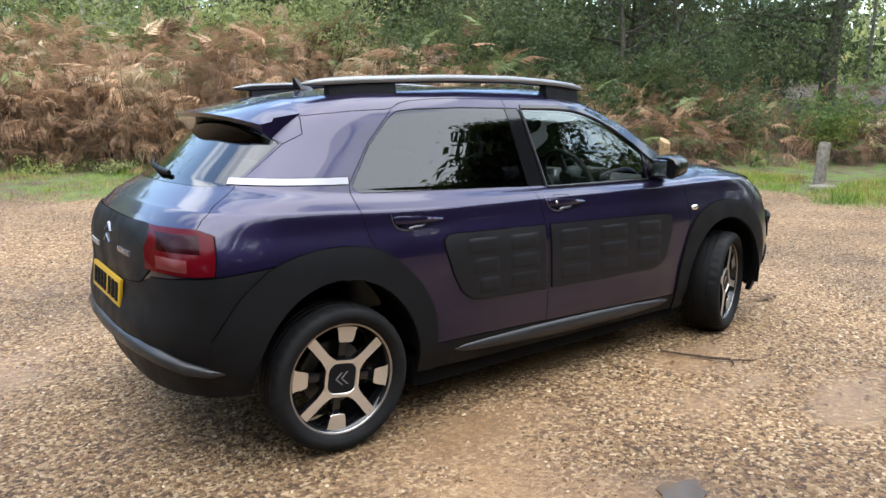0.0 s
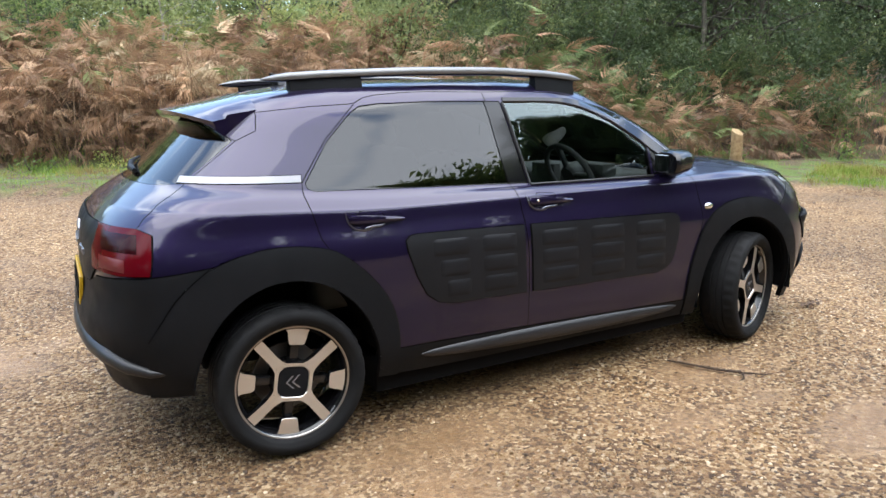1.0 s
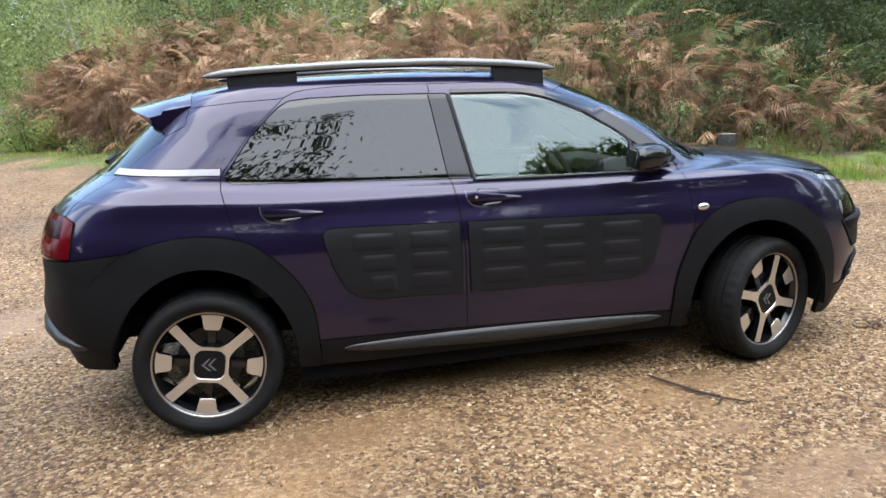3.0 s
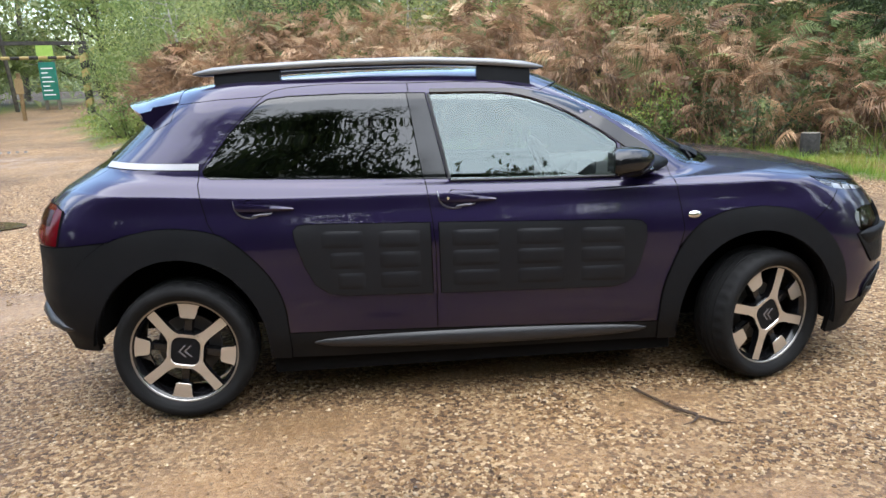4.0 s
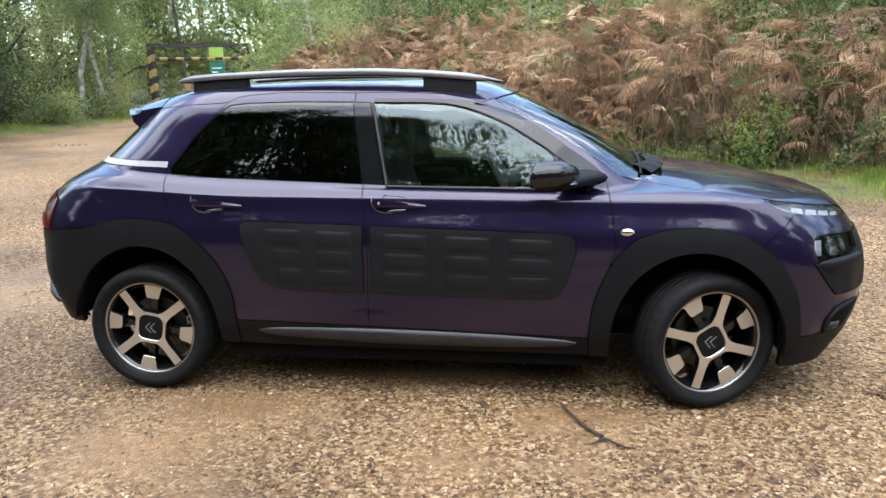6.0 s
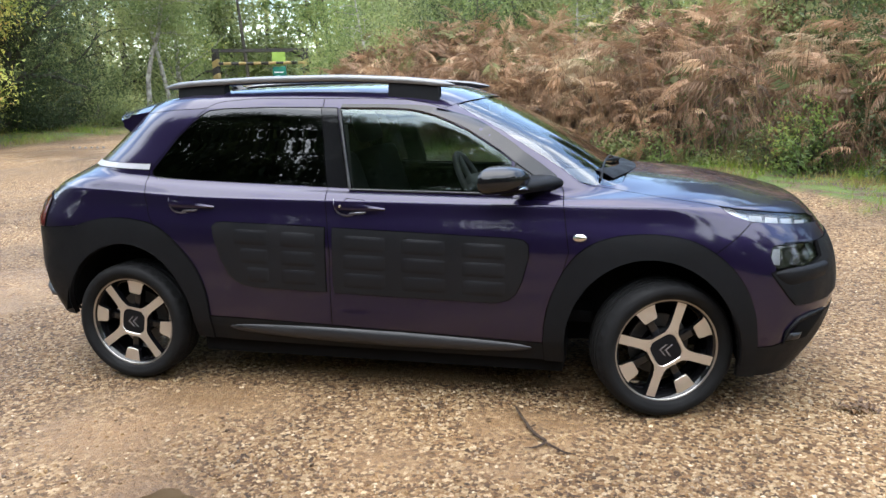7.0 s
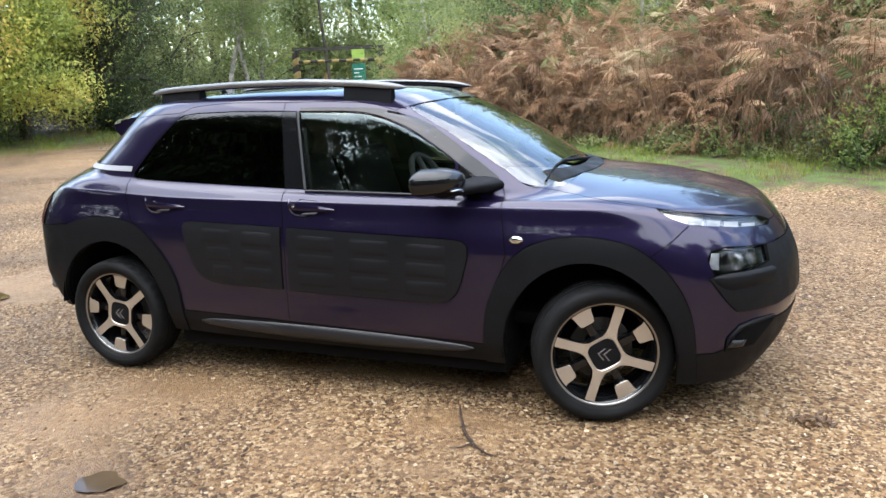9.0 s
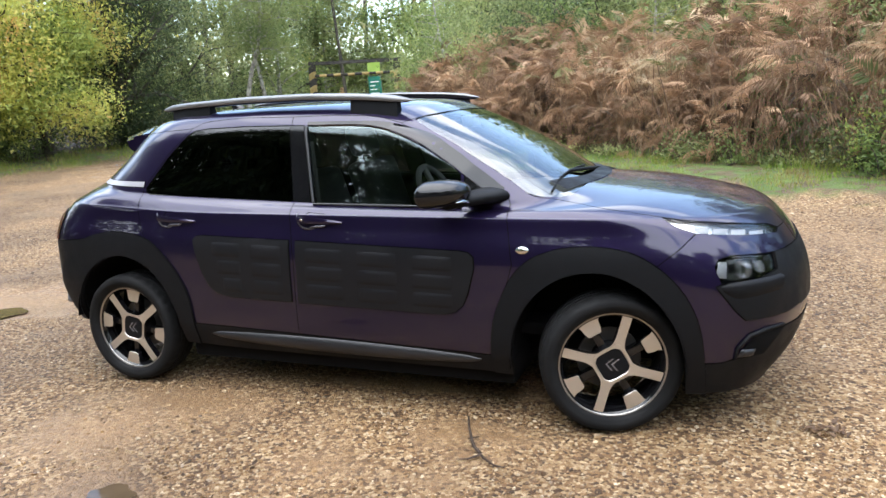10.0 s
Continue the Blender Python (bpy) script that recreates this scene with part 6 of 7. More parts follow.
parts = [
    bracken(4200, BRACKEN_LINE, -0.15, 0.9, 0.05, 0.95, 0.28, 0.62, (1, 2, 0), (0.0, 0.55), 0.16, 2.0),
    bracken(8400, BRACKEN_LINE, 0.35, 2.6, 0.45, 1.25, 0.34, 0.78, (0, 1, 3, 2), (0.12, 0.80), 0.16, 2.0),
    bracken(2600, BRACKEN_LINE, 2.2, 4.8, 0.5, 1.25, 0.42, 0.9, (0, 3), (0.25, 0.8)),
    bracken(620, BRACKEN_LINE[8:], 0.0, 2.6, 0.3, 1.3, 0.45, 0.9, (0, 3), (0.86, 1.0), 1.0),
    bracken(900, BRACKEN_LINE[9:], 0.2, 3.6, 0.3, 1.9, 0.40, 0.80, (0, 3, 1), (0.10, 0.50), 1.0),
    bracken(420, BRACKEN_LINE[9:], 0.4, 4.4, 0.5, 2.4, 0.45, 0.85, (0, 3), (0.86, 1.0), 1.0),
    bracken(420, BRACKEN_LINE[:9], 0.6, 4.5, 0.5, 1.3, 0.45, 0.85, (0, 3), (0.84, 1.0)),
]
v, f = join([(a, b) for a, b, _ in parts])
tagged(new("bracken", mesh_of("bracken", v, f, M_FERN, False, np.concatenate([c for _, _, c in parts]))), "tall dead rust-brown bracken with some green fronds", "bracken", kind="stuff")
# dry stalks under the fronds
p, left = along(BRACKEN_LINE, 3000)
n = 4600
i = rng.integers(0, len(p), n)
w = rng.uniform(-0.1, 1.4, n)
x, y = p[i, 0] + left[i, 0] * w, p[i, 1] + left[i, 1] * w
t = np.array([(1, 0, 0), (-0.5, 0.87, 0), (-0.5, -0.87, 0), (0.6, 0, 1), (-0.3, 0.5, 1), (-0.3, -0.5, 1)])
tri = np.array([(0, 1, 4, 3), (1, 2, 5, 4), (2, 0, 3, 5)])
r = rng.uniform(0.004, 0.009, n)
v, f = scatter(t, tri, np.stack([x, y, ground_height(x, y) - 0.02], 1), np.stack([r, r, rng.uniform(0.5, 1.6, n) * np.where(x > 5.0, 0.35, 1.0)], 1), turns(rng.uniform(0, 6.28, n), rng.normal(0, 0.28, n), rng.normal(0, 0.28, n)))
tagged(new("dry_stalks", mesh_of("dry_stalks", v, f, M_STALK)), "thin dry brown bracken stalks", "stalks", kind="stuff")


# ---- trees and bushes ----
def limb_into(bm, start, way, length, radius, bend, sides=7, steps=6):
    """A tapered, crooked limb; returns its points."""
    pts, rad = [Vector(start)], [radius]
    d = Vector(way).normalized()
    for k in range(steps):
        d = (d + Vector(rng.normal(0, bend, 3))).normalized()
        pts.append(pts[-1] + d * (length / steps))
        rad.append(radius * (1 - 0.75 * (k + 1) / steps))
    tube_into(bm, pts, rad, sides, True)
    return pts


def make_tree(name, label, x, y, height, trunk_r, lean, limbs, low, spread, leaves, leaf, bark, green, twigs=2):
    """A tree with a crooked trunk, limbs, twigs and a crown of single leaves in uneven clumps."""
    root = tagged(empty(name), label, "tree", "trees round the car park")
    z = ground_at(x, y) - 0.1
    bm = bmesh.new()
    trunk = limb_into(bm, (x, y, z), (lean[0], lean[1], 1), height * 0.8, trunk_r, 0.07, 10, 9)
    ends, puff = [], 1.0 if height < 11.5 else 1.3
    for k in range(limbs):
        u = low + (0.98 - low) * (k + rng.random() * 0.7) / limbs
        j = min(int(u * 9), 8)
        s = trunk[j].lerp(trunk[j + 1], u * 9 - j)
        a = rng.uniform(0, 6.28)
        up = rng.uniform(0.1, 0.9)
        ln = spread * rng.uniform(0.55, 1.0) * (1.1 - 0.5 * u)
        pts = limb_into(bm, s, (math.cos(a), math.sin(a), up), ln, trunk_r * 0.42 * (1.05 - 0.6 * u), 0.22, 6, 6)
        ends += [(pts[q], 0.55 * puff) for q in (3, 4, 5, 6)]
        for _ in range(twigs):
            q = int(rng.integers(2, 6))
            a2 = a + rng.normal(0, 0.9)
            tw = limb_into(bm, pts[q], (math.cos(a2), math.sin(a2), rng.uniform(-0.3, 0.7)), ln * 0.5, trunk_r * 0.14, 0.3, 4, 4)
            ends += [(tw[q2], 0.42 * puff) for q2 in (2, 3, 4)]
    part("trunk", bm, bark, root, "", 60)
    w = rng.random(len(ends)) + 0.25
    cnt = rng.multinomial(leaves, w / w.sum())
    c = []
    for (p, r), m in zip(ends, cnt):
        if m:
            q = rng.normal(0, 1, (m, 3)) * (r * rng.uniform(0.7, 1.25), r * rng.uniform(0.7, 1.25), r * 0.6)
            c.append(q + np.array(p))
    c = np.concatenate(c)
    c = c[c[:, 2] > ground_height(c[:, 0], c[:, 1]) + 0.15]
    if y > -6:  # fine leaves low down, where the crown is seen; coarser and fewer above
        edge = 1.4 + 0.16 * math.hypot(x, y + 3.8)
        c = c[(c[:, 2] < edge) | (rng.random(len(c)) < 0.32)]
        leaf = leaf * np.where(c[:, 2] < edge, 0.80, 1.85)
    v, f = quads_of_leaves(c, leaf)
    ob = new("crown", mesh_of("crown", v, f, green))
    ob.parent = root
    return root


OAK = ("tree", "oak tree with dark limbs and dull green leaves")
BIRCH = ("birch_tree", "slender birch with pale bark and thin leaves")
SAPLING = ("sapling", "thin leaning sapling with a bare dark stem")
YELLOW = ("tree", "broad tree with yellowing green autumn leaves")
TREES = [
    # left of the car park
    (YELLOW, -15.5, 10.8, 7.2, 0.18, (0.05, 0.0), 30, 0.10, 3.5, 58000, 0.118, "bark", "yellow"),
    (YELLOW, -16.4, 8.0, 7.2, 0.18, (0.0, 0.1), 30, 0.10, 3.5, 52000, 0.118, "bark", "yellow"),
    (OAK, -15.2, 13.4, 8.6, 0.24, (0.03, 0.0), 27, 0.10, 3.2, 32670, 0.101, "bark", "dark"),
    (OAK, -17.2, 15.5, 8.6, 0.2, (0.0, 0.0), 25, 0.10, 3.4, 29040, 0.117, "bark", "olive"),
    (BIRCH, -14.7, 18.9, 8.6, 0.10, (0.02, 0.0), 20, 0.44, 1.9, 16335, 0.094, "pale", "olive"),
    (BIRCH, -14.8, 20.3, 8.6, 0.09, (-0.02, 0.0), 20, 0.44, 1.8, 16335, 0.094, "pale", "green"),
    (OAK, -18.5, 20.5, 9.4, 0.2, (0.0, 0.0), 25, 0.08, 3.8, 25410, 0.14, "bark", "olive"),
    (BIRCH, -16.8, 24.0, 9.4, 0.11, (0.0, 0.0), 22, 0.08, 2.6, 18150, 0.117, "pale", "green"),
    # beyond the barrier
    (BIRCH, -17.6, 29.4, 9.4, 0.11, (0.0, 0.0), 24, 0.06, 2.8, 20000, 0.13, "pale", "green"),
    (OAK, -18.5, 30.0, 10.4, 0.2, (0.0, 0.0), 25, 0.06, 4.0, 20000, 0.17, "bark", "olive"),
    (OAK, -13.5, 33.0, 10.1, 0.26, (0.0, 0.0), 25, 0.10, 4.5, 21780, 0.172, "bark", "green"),
    (OAK, -8.6, 30.0, 10.1, 0.24, (0.0, 0.0), 25, 0.10, 4.5, 25410, 0.156, "bark", "dark"),
    (BIRCH, -8.8, 23.5, 6.5, 0.09, (0.05, 0.0), 25, 0.08, 2.4, 21780, 0.086, "bark", "green"),
    (BIRCH, -6.4, 20.0, 5.8, 0.08, (-0.03, 0.0), 25, 0.06, 2.3, 21780, 0.086, "bark", "olive"),
    # behind the bank
    (OAK, -4.6, 24.5, 6.8, 0.25, (0.0, 0.0), 25, 0.10, 4.2, 23595, 0.218, "bark", "dark"),
    (OAK, -2.4, 18.8, 4.6, 0.2, (0.05, 0.0), 27, 0.08, 3.6, 30855, 0.109, "bark", "olive"),
    (BIRCH, 0.25, 19.2, 4.5, 0.10, (0.0, 0.0), 22, 0.1, 2.6, 18150, 0.109, "pale", "olive"),
    (OAK, 1.4, 16.6, 3.8, 0.19, (-0.04, 0.0), 27, 0.08, 3.4, 32670, 0.101, "bark", "olive"),
    (OAK, 4.4, 16.0, 8.0, 0.22, (0.03, 0.0), 32, 0.06, 3.8, 48000, 0.109, "bark", "dark"),
    (OAK, 6.8, 13.2, 10.0, 0.2, (0.06, -0.02), 34, 0.06, 3.6, 64000, 0.094, "bark", "olive"),
    (OAK, 9.6, 12.4, 10.5, 0.24, (-0.02, 0.0), 30, 0.08, 3.8, 38000, 0.101, "bark", "dark"),
    (OAK, 11.8, 9.6, 9.0, 0.17, (0.18, -0.12), 24, 0.12, 3.8, 13000, 0.11, "bark", "dark"),
    (OAK, 14.0, 9.4, 9.0, 0.17, (-0.20, 0.05), 24, 0.12, 3.8, 13000, 0.11, "bark", "dark"),
    (OAK, 14.8, 5.6, 7.5, 0.2, (0.0, -0.05), 22, 0.16, 3.4, 22000, 0.101, "bark", "dark"),
    (OAK, 16.5, 1.8, 5.7, 0.2, (-0.05, 0.0), 25, 0.10, 3.6, 27225, 0.101, "bark", "olive"),
    (OAK, 18.5, -4.0, 6.2, 0.22, (0.0, 0.0), 25, 0.10, 4.0, 14520, 0.24, "bark", "green"),
    # thin stems in front of the woods
    (SAPLING, 5.0, 11.2, 5.4, 0.05, (0.16, 0.0), 12, 0.3, 1.5, 2600, 0.09, "bark", "olive"),
    (SAPLING, 2.6, 11.8, 3.3, 0.055, (-0.12, 0.05), 12, 0.35, 1.5, 2600, 0.09, "bark", "green"),
    (SAPLING, 0.2, 12.6, 3.1, 0.05, (0.05, 0.0), 12, 0.3, 1.5, 2600, 0.09, "pale", "olive"),
    (SAPLING, -2.2, 12.9, 3.1, 0.055, (0.12, 0.0), 12, 0.35, 1.5, 2600, 0.09, "bark", "dark"),
    (SAPLING, -4.8, 13.8, 4.2, 0.05, (-0.05, 0.0), 12, 0.35, 1.5, 2600, 0.09, "pale", "green"),
    (SAPLING, 7.4, 9.8, 5.2, 0.07, (0.22, -0.05), 12, 0.3, 1.7, 2200, 0.09, "bark", "dark"),
    (SAPLING, 9.0, 9.6, 5.2, 0.08, (-0.18, 0.0), 12, 0.3, 1.7, 2200, 0.09, "bark", "dark"),
    (SAPLING, 10.8, 8.4, 5.0, 0.09, (0.25, 0.0), 12, 0.3, 1.8, 2200, 0.09, "bark", "dark"),
    (SAPLING, 12.6, 7.8, 5.0, 0.08, (-0.25, -0.05), 12, 0.3, 1.8, 2200, 0.09, "bark", "dark"),
    # behind the camera, seen in the car's glass and paint
    (OAK, -6.8, -12.6, 12.4, 0.3, (0.05, 0.06), 34, 0.06, 5.0, 48000, 0.19, "bark", "dark"),
    (OAK, -11.0, -10.2, 13.2, 0.3, (0.05, 0.02), 34, 0.06, 5.0, 48000, 0.19, "bark", "dark"),
    (OAK, -14.0, -6.4, 12.4, 0.3, (0.03, 0.02), 34, 0.06, 5.0, 40000, 0.2, "bark", "dark"),
    (OAK, -3.7, -14.2, 13.6, 0.28, (0.0, 0.0), 32, 0.06, 4.6, 40000, 0.2, "bark", "dark"),
    (OAK, -17.5, -2.0, 10.5, 0.28, (0.0, 0.0), 30, 0.06, 4.6, 32000, 0.2, "bark", "olive"),
    (OAK, 3.4, -17.0, 9.3, 0.25, (0.0, 0.0), 34, 0.05, 4.2, 34000, 0.19, "bark", "dark"),
    (OAK, -0.6, -16.5, 11.4, 0.24, (0.0, 0.0), 30, 0.05, 3.6, 26000, 0.19, "bark", "dark"),
    (OAK, 9.0, -18.0, 11.2, 0.25, (0.0, 0.0), 32, 0.05, 4.4, 30000, 0.30, "bark", "green"),
    (OAK, 13.5, -14.0, 11.5, 0.25, (0.0, 0.0), 32, 0.05, 4.2, 28000, 0.30, "bark", "dark"),
    (OAK, 18.0, -11.0, 13.5, 0.25, (0.0, 0.0), 30, 0.06, 4.8, 30000, 0.24, "bark", "olive"),
]
BARKS = {"bark": M_BARK, "pale": M_BIRCH}
GREENS = {"olive": M_LEAF_OLIVE, "green": M_LEAF_GREEN, "dark": M_LEAF_DARK, "yellow": M_LEAF_YELLOW}
for (name, label), x, y, h, r, lean, limbs, low, spread, leaves, leaf, bark, green in TREES:
    make_tree(name, label, x, y, h, r, lean, limbs, low, spread, leaves, leaf, BARKS[bark], GREENS[green])


def make_bush(label, x, y, rx, ry, h, leaves, leaf, green, stems=7):
    root = tagged(empty("bush"), label, "bush", "bushes on the bank")
    z = ground_at(x, y)
    ends = []
    for k in range(stems):
        bm = bmesh.new()
        a = rng.uniform(0, 6.28)
        pts = limb_into(bm, (x + 0.15 * math.cos(a), y + 0.15 * math.sin(a), z - 0.05), (rx * math.cos(a), ry * math.sin(a), h * rng.uniform(0.6, 1.2)), h * rng.uniform(0.7, 1.1), 0.018, 0.25, 5, 6)
        ends += pts[2:]
        part("stem", bm, M_BARK, root, "", 60)
    cnt = rng.multinomial(leaves, np.full(len(ends), 1 / len(ends)))
    c = np.concatenate([rng.normal(0, 1, (m, 3)) * (0.22 * rx, 0.22 * ry, 0.15 * h) + np.array(p) for p, m in zip(ends, cnt) if m])
    c = c[c[:, 2] > ground_height(c[:, 0], c[:, 1]) + 0.03]
    v, f = quads_of_leaves(c, leaf)
    ob = new("foliage", mesh_of("foliage", v, f, green))
    ob.parent = root


BRAMBLE = "tangled green bramble bush among the bracken"
SCRUB = "olive green scrub bush behind the bracken"
for label, x, y, rx, ry, h, n, s, g in [
    (BRAMBLE, 4.5, 7.6, 0.7, 0.5, 0.9, 2200, 0.075, "bramble"), (BRAMBLE, 8.0, 6.8, 0.8, 0.6, 1.2, 2200, 0.085, "dark"), (BRAMBLE, 10.6, 5.2, 0.9, 0.7, 1.0, 2400, 0.075, "dark"),
    (BRAMBLE, 12.2, 4.0, 0.8, 0.7, 1.2, 2400, 0.09, "bramble"), (BRAMBLE, 2.6, 8.8, 0.8, 0.5, 0.8, 1500, 0.07, "bramble"), (BRAMBLE, -5.9, 12.4, 0.7, 0.6, 0.9, 1500, 0.08, "green"),
    (BRAMBLE, 6.9, 6.9, 0.7, 0.5, 0.8, 1400, 0.08, "dark"),
    (SCRUB, -4.4, 16.4, 1.4, 1.2, 3.0, 5200, 0.10, "olive"), (SCRUB, -3.8, 14.2, 1.5, 1.2, 2.6, 5600, 0.10, "olive"), (SCRUB, -1.2, 13.8, 1.5, 1.2, 2.3, 5600, 0.10, "green"),
    (SCRUB, 1.8, 13.0, 1.5, 1.2, 2.2, 5600, 0.10, "olive"), (SCRUB, 4.2, 12.2, 1.4, 1.2, 2.8, 6200, 0.10, "olive"), (SCRUB, 6.6, 10.6, 1.4, 1.2, 3.0, 6000, 0.09, "olive"),
    (SCRUB, 8.6, 9.0, 1.3, 1.1, 2.6, 5000, 0.09, "dark"), (SCRUB, -7.5, 20.0, 1.2, 1.2, 3.0, 4200, 0.10, "green"), (SCRUB, 13.2, 6.4, 1.2, 1.2, 1.2, 3000, 0.09, "dark"),
    (SCRUB, 5.4, 9.0, 1.3, 1.0, 2.4, 5200, 0.08, "dark"), (SCRUB, 7.6, 8.2, 1.3, 1.0, 2.4, 5200, 0.08, "dark"), (SCRUB, 9.6, 7.4, 1.2, 1.0, 1.5, 4200, 0.08, "dark"), (SCRUB, 11.4, 6.6, 1.2, 1.0, 2.2, 4600, 0.08, "dark"), (SCRUB, 3.8, 9.8, 1.2, 1.0, 2.2, 4200, 0.08, "olive"),
    (BRAMBLE, 3.3, 7.0, 0.6, 0.5, 0.9, 1500, 0.06, "dark"), (BRAMBLE, 3.9, 6.75, 0.6, 0.5, 1.1, 1900, 0.065, "bramble"), (BRAMBLE, 4.9, 6.2, 0.6, 0.5, 1.0, 1500, 0.065, "dark"), (BRAMBLE, 2.5, 7.6, 0.6, 0.5, 0.7, 1300, 0.055, "bramble"), (BRAMBLE, 1.6, 8.1, 0.7, 0.5, 0.6, 1100, 0.055, "olive"),
    (SCRUB, 10.8, 10.6, 1.6, 1.4, 1.7, 5000, 0.10, "dark"), (SCRUB, 13.0, 8.4, 1.5, 1.4, 1.4, 4200, 0.10, "dark"), (SCRUB, 8.0, 11.6, 1.6, 1.3, 3.0, 6000, 0.10, "olive"), (SCRUB, -16.2, 16.4, 1.5, 1.5, 2.4, 5000, 0.10, "dark"), (SCRUB, -15.8, 19.4, 1.4, 1.5, 2.2, 4600, 0.10, "olive"), (SCRUB, -17.4, 22.0, 1.6, 1.6, 2.4, 4600, 0.11, "dark"),
    (SCRUB, -14.5, 17.6, 1.0, 1.2, 1.2, 3200, 0.09, "dark"), (SCRUB, -14.2, 19.8, 0.9, 1.2, 1.2, 3000, 0.09, "olive"), (SCRUB, -14.9, 14.2, 1.0, 1.2, 1.2, 3200, 0.09, "dark"),
    (SCRUB, -17.6, 6.8, 1.6, 1.8, 2.6, 5200, 0.10, "dark"), (SCRUB, -17.8, 9.6, 1.6, 1.8, 2.6, 5200, 0.10, "dark"), (SCRUB, -17.4, 12.4, 1.6, 1.8, 2.6, 5200, 0.10, "dark"), (SCRUB, -17.0, 4.2, 1.6, 1.8, 2.4, 4200, 0.10, "dark"),
    (SCRUB, -15.4, 9.6, 1.0, 1.2, 1.4, 3600, 0.09, "green"), (SCRUB, -15.2, 12.8, 1.0, 1.2, 1.5, 3600, 0.09, "dark"), (SCRUB, -14.0, 15.6, 1.0, 1.2, 1.4, 3600, 0.09, "olive"), (SCRUB, -15.6, 6.4, 1.0, 1.2, 1.6, 3600, 0.10, "green"),
]:
    make_bush(label, x, y, rx, ry, h, int(n * 1.35), s * 0.88, {"bramble": M_LEAF_BRAMBLE, **GREENS}[g])

# low weeds along the foot of the bank
feet, left = along(BRACKEN_LINE, 60)
for k in range(4, 44, 2):
    x, y = feet[k] - left[k] * rng.uniform(-0.1, 0.45)
    make_bush("low yellow-green weeds at the foot of the bank", float(x), float(y), rng.uniform(0.35, 0.7), rng.uniform(0.3, 0.5), rng.uniform(0.3, 0.65), int(rng.integers(350, 900)), 0.055, [M_LEAF_BRAMBLE, M_LEAF_GREEN, M_LEAF_OLIVE][k // 2 % 3], 5)

# far woods: a deep belt of undergrowth and poles, too many to count
n = 170000
a = rng.uniform(0, 2 * math.pi, n)
d = rng.uniform(27, 62, n)
x, y = d * np.cos(a) - 2, d * np.sin(a) + 4
keep = ((y > 20) | (x > 20) | (x < -22) | (y < -24)) & ((np.abs((x + 13) - 0.1 * (y - 22)) > 1.8) | (y < 0))
x, y = x[keep], y[keep]
clump = rough_noise(x, y, 0.16, 5.0) + 0.6 * rough_noise(x, y, 0.45, 7.0)
open_sky = np.exp(-((np.degrees(np.arctan2(y, x)) - 36) / 16) ** 2)  # lower woods where sky shows between the trunks
z = ground_height(x, y) + (np.abs(rng.normal(0, 1, len(x))) * (3.0 + 2.0 * clump) + rng.uniform(0, 1.6, len(x))) * (1 - 0.62 * open_sky + 0.4 * np.exp(-((np.degrees(np.arctan2(y, x)) - 117) / 20) ** 2))
v, f = quads_of_leaves(np.stack([x, y, z], 1), 0.36)
tagged(new("far_woods", mesh_of("far_woods", v, f, M_LEAF_OLIVE)), "dense woodland undergrowth beyond the car park", "woods", kind="stuff")
n = 240
a, d = rng.uniform(0, 2 * math.pi, n), rng.uniform(26, 60, n)
x, y = d * np.cos(a) - 2, d * np.sin(a) + 4
keep = ((y > 20) | (x > 20) | (x < -22) | (y < -24)) & (np.abs((x + 13) - 0.1 * (y - 22)) > 2.2)
x, y = x[keep], y[keep]
n = len(x)
k = 7
t = np.array([(math.cos(6.283 * q / k), math.sin(6.283 * q / k), 0) for q in range(k)] + [(0.5 * math.cos(6.283 * q / k), 0.5 * math.sin(6.283 * q / k), 1) for q in range(k)])
tri = np.array([(q, (q + 1) % k, k + (q + 1) % k, k + q) for q in range(k)])
r = rng.uniform(0.06, 0.2, n)
v, f = scatter(t, tri, np.stack([x, y, ground_height(x, y) - 0.2], 1), np.stack([r, r, rng.uniform(8, 14, n)], 1), turns(rng.uniform(0, 6.28, n), rng.normal(0, 0.06, n), rng.normal(0, 0.06, n)))
tagged(new("far_trunks", mesh_of("far_trunks", v, f, M_BARK, True)), "dim tree trunks deep in the woods", "trunks", kind="stuff")


# low growth under the trees on the other side of the clearing and behind the bank
n = 40000
x, y = rng.uniform(-21, 26, n), rng.uniform(-24, -15.2, n)
x, y = np.concatenate([x, rng.uniform(9, 32, 36000)]), np.concatenate([y, rng.uniform(11, 30, 36000)])
n = len(x)
z = ground_height(x, y) + np.abs(rng.normal(0, 1, n)) * (2.3 + 1.2 * rough_noise(x, y, 0.3, 5.0)) * np.where(y > 0, 0.5, 1.0) + rng.uniform(0, 1.5, n)
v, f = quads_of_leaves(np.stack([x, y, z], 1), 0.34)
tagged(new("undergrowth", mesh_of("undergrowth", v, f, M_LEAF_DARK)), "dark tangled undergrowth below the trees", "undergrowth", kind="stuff")


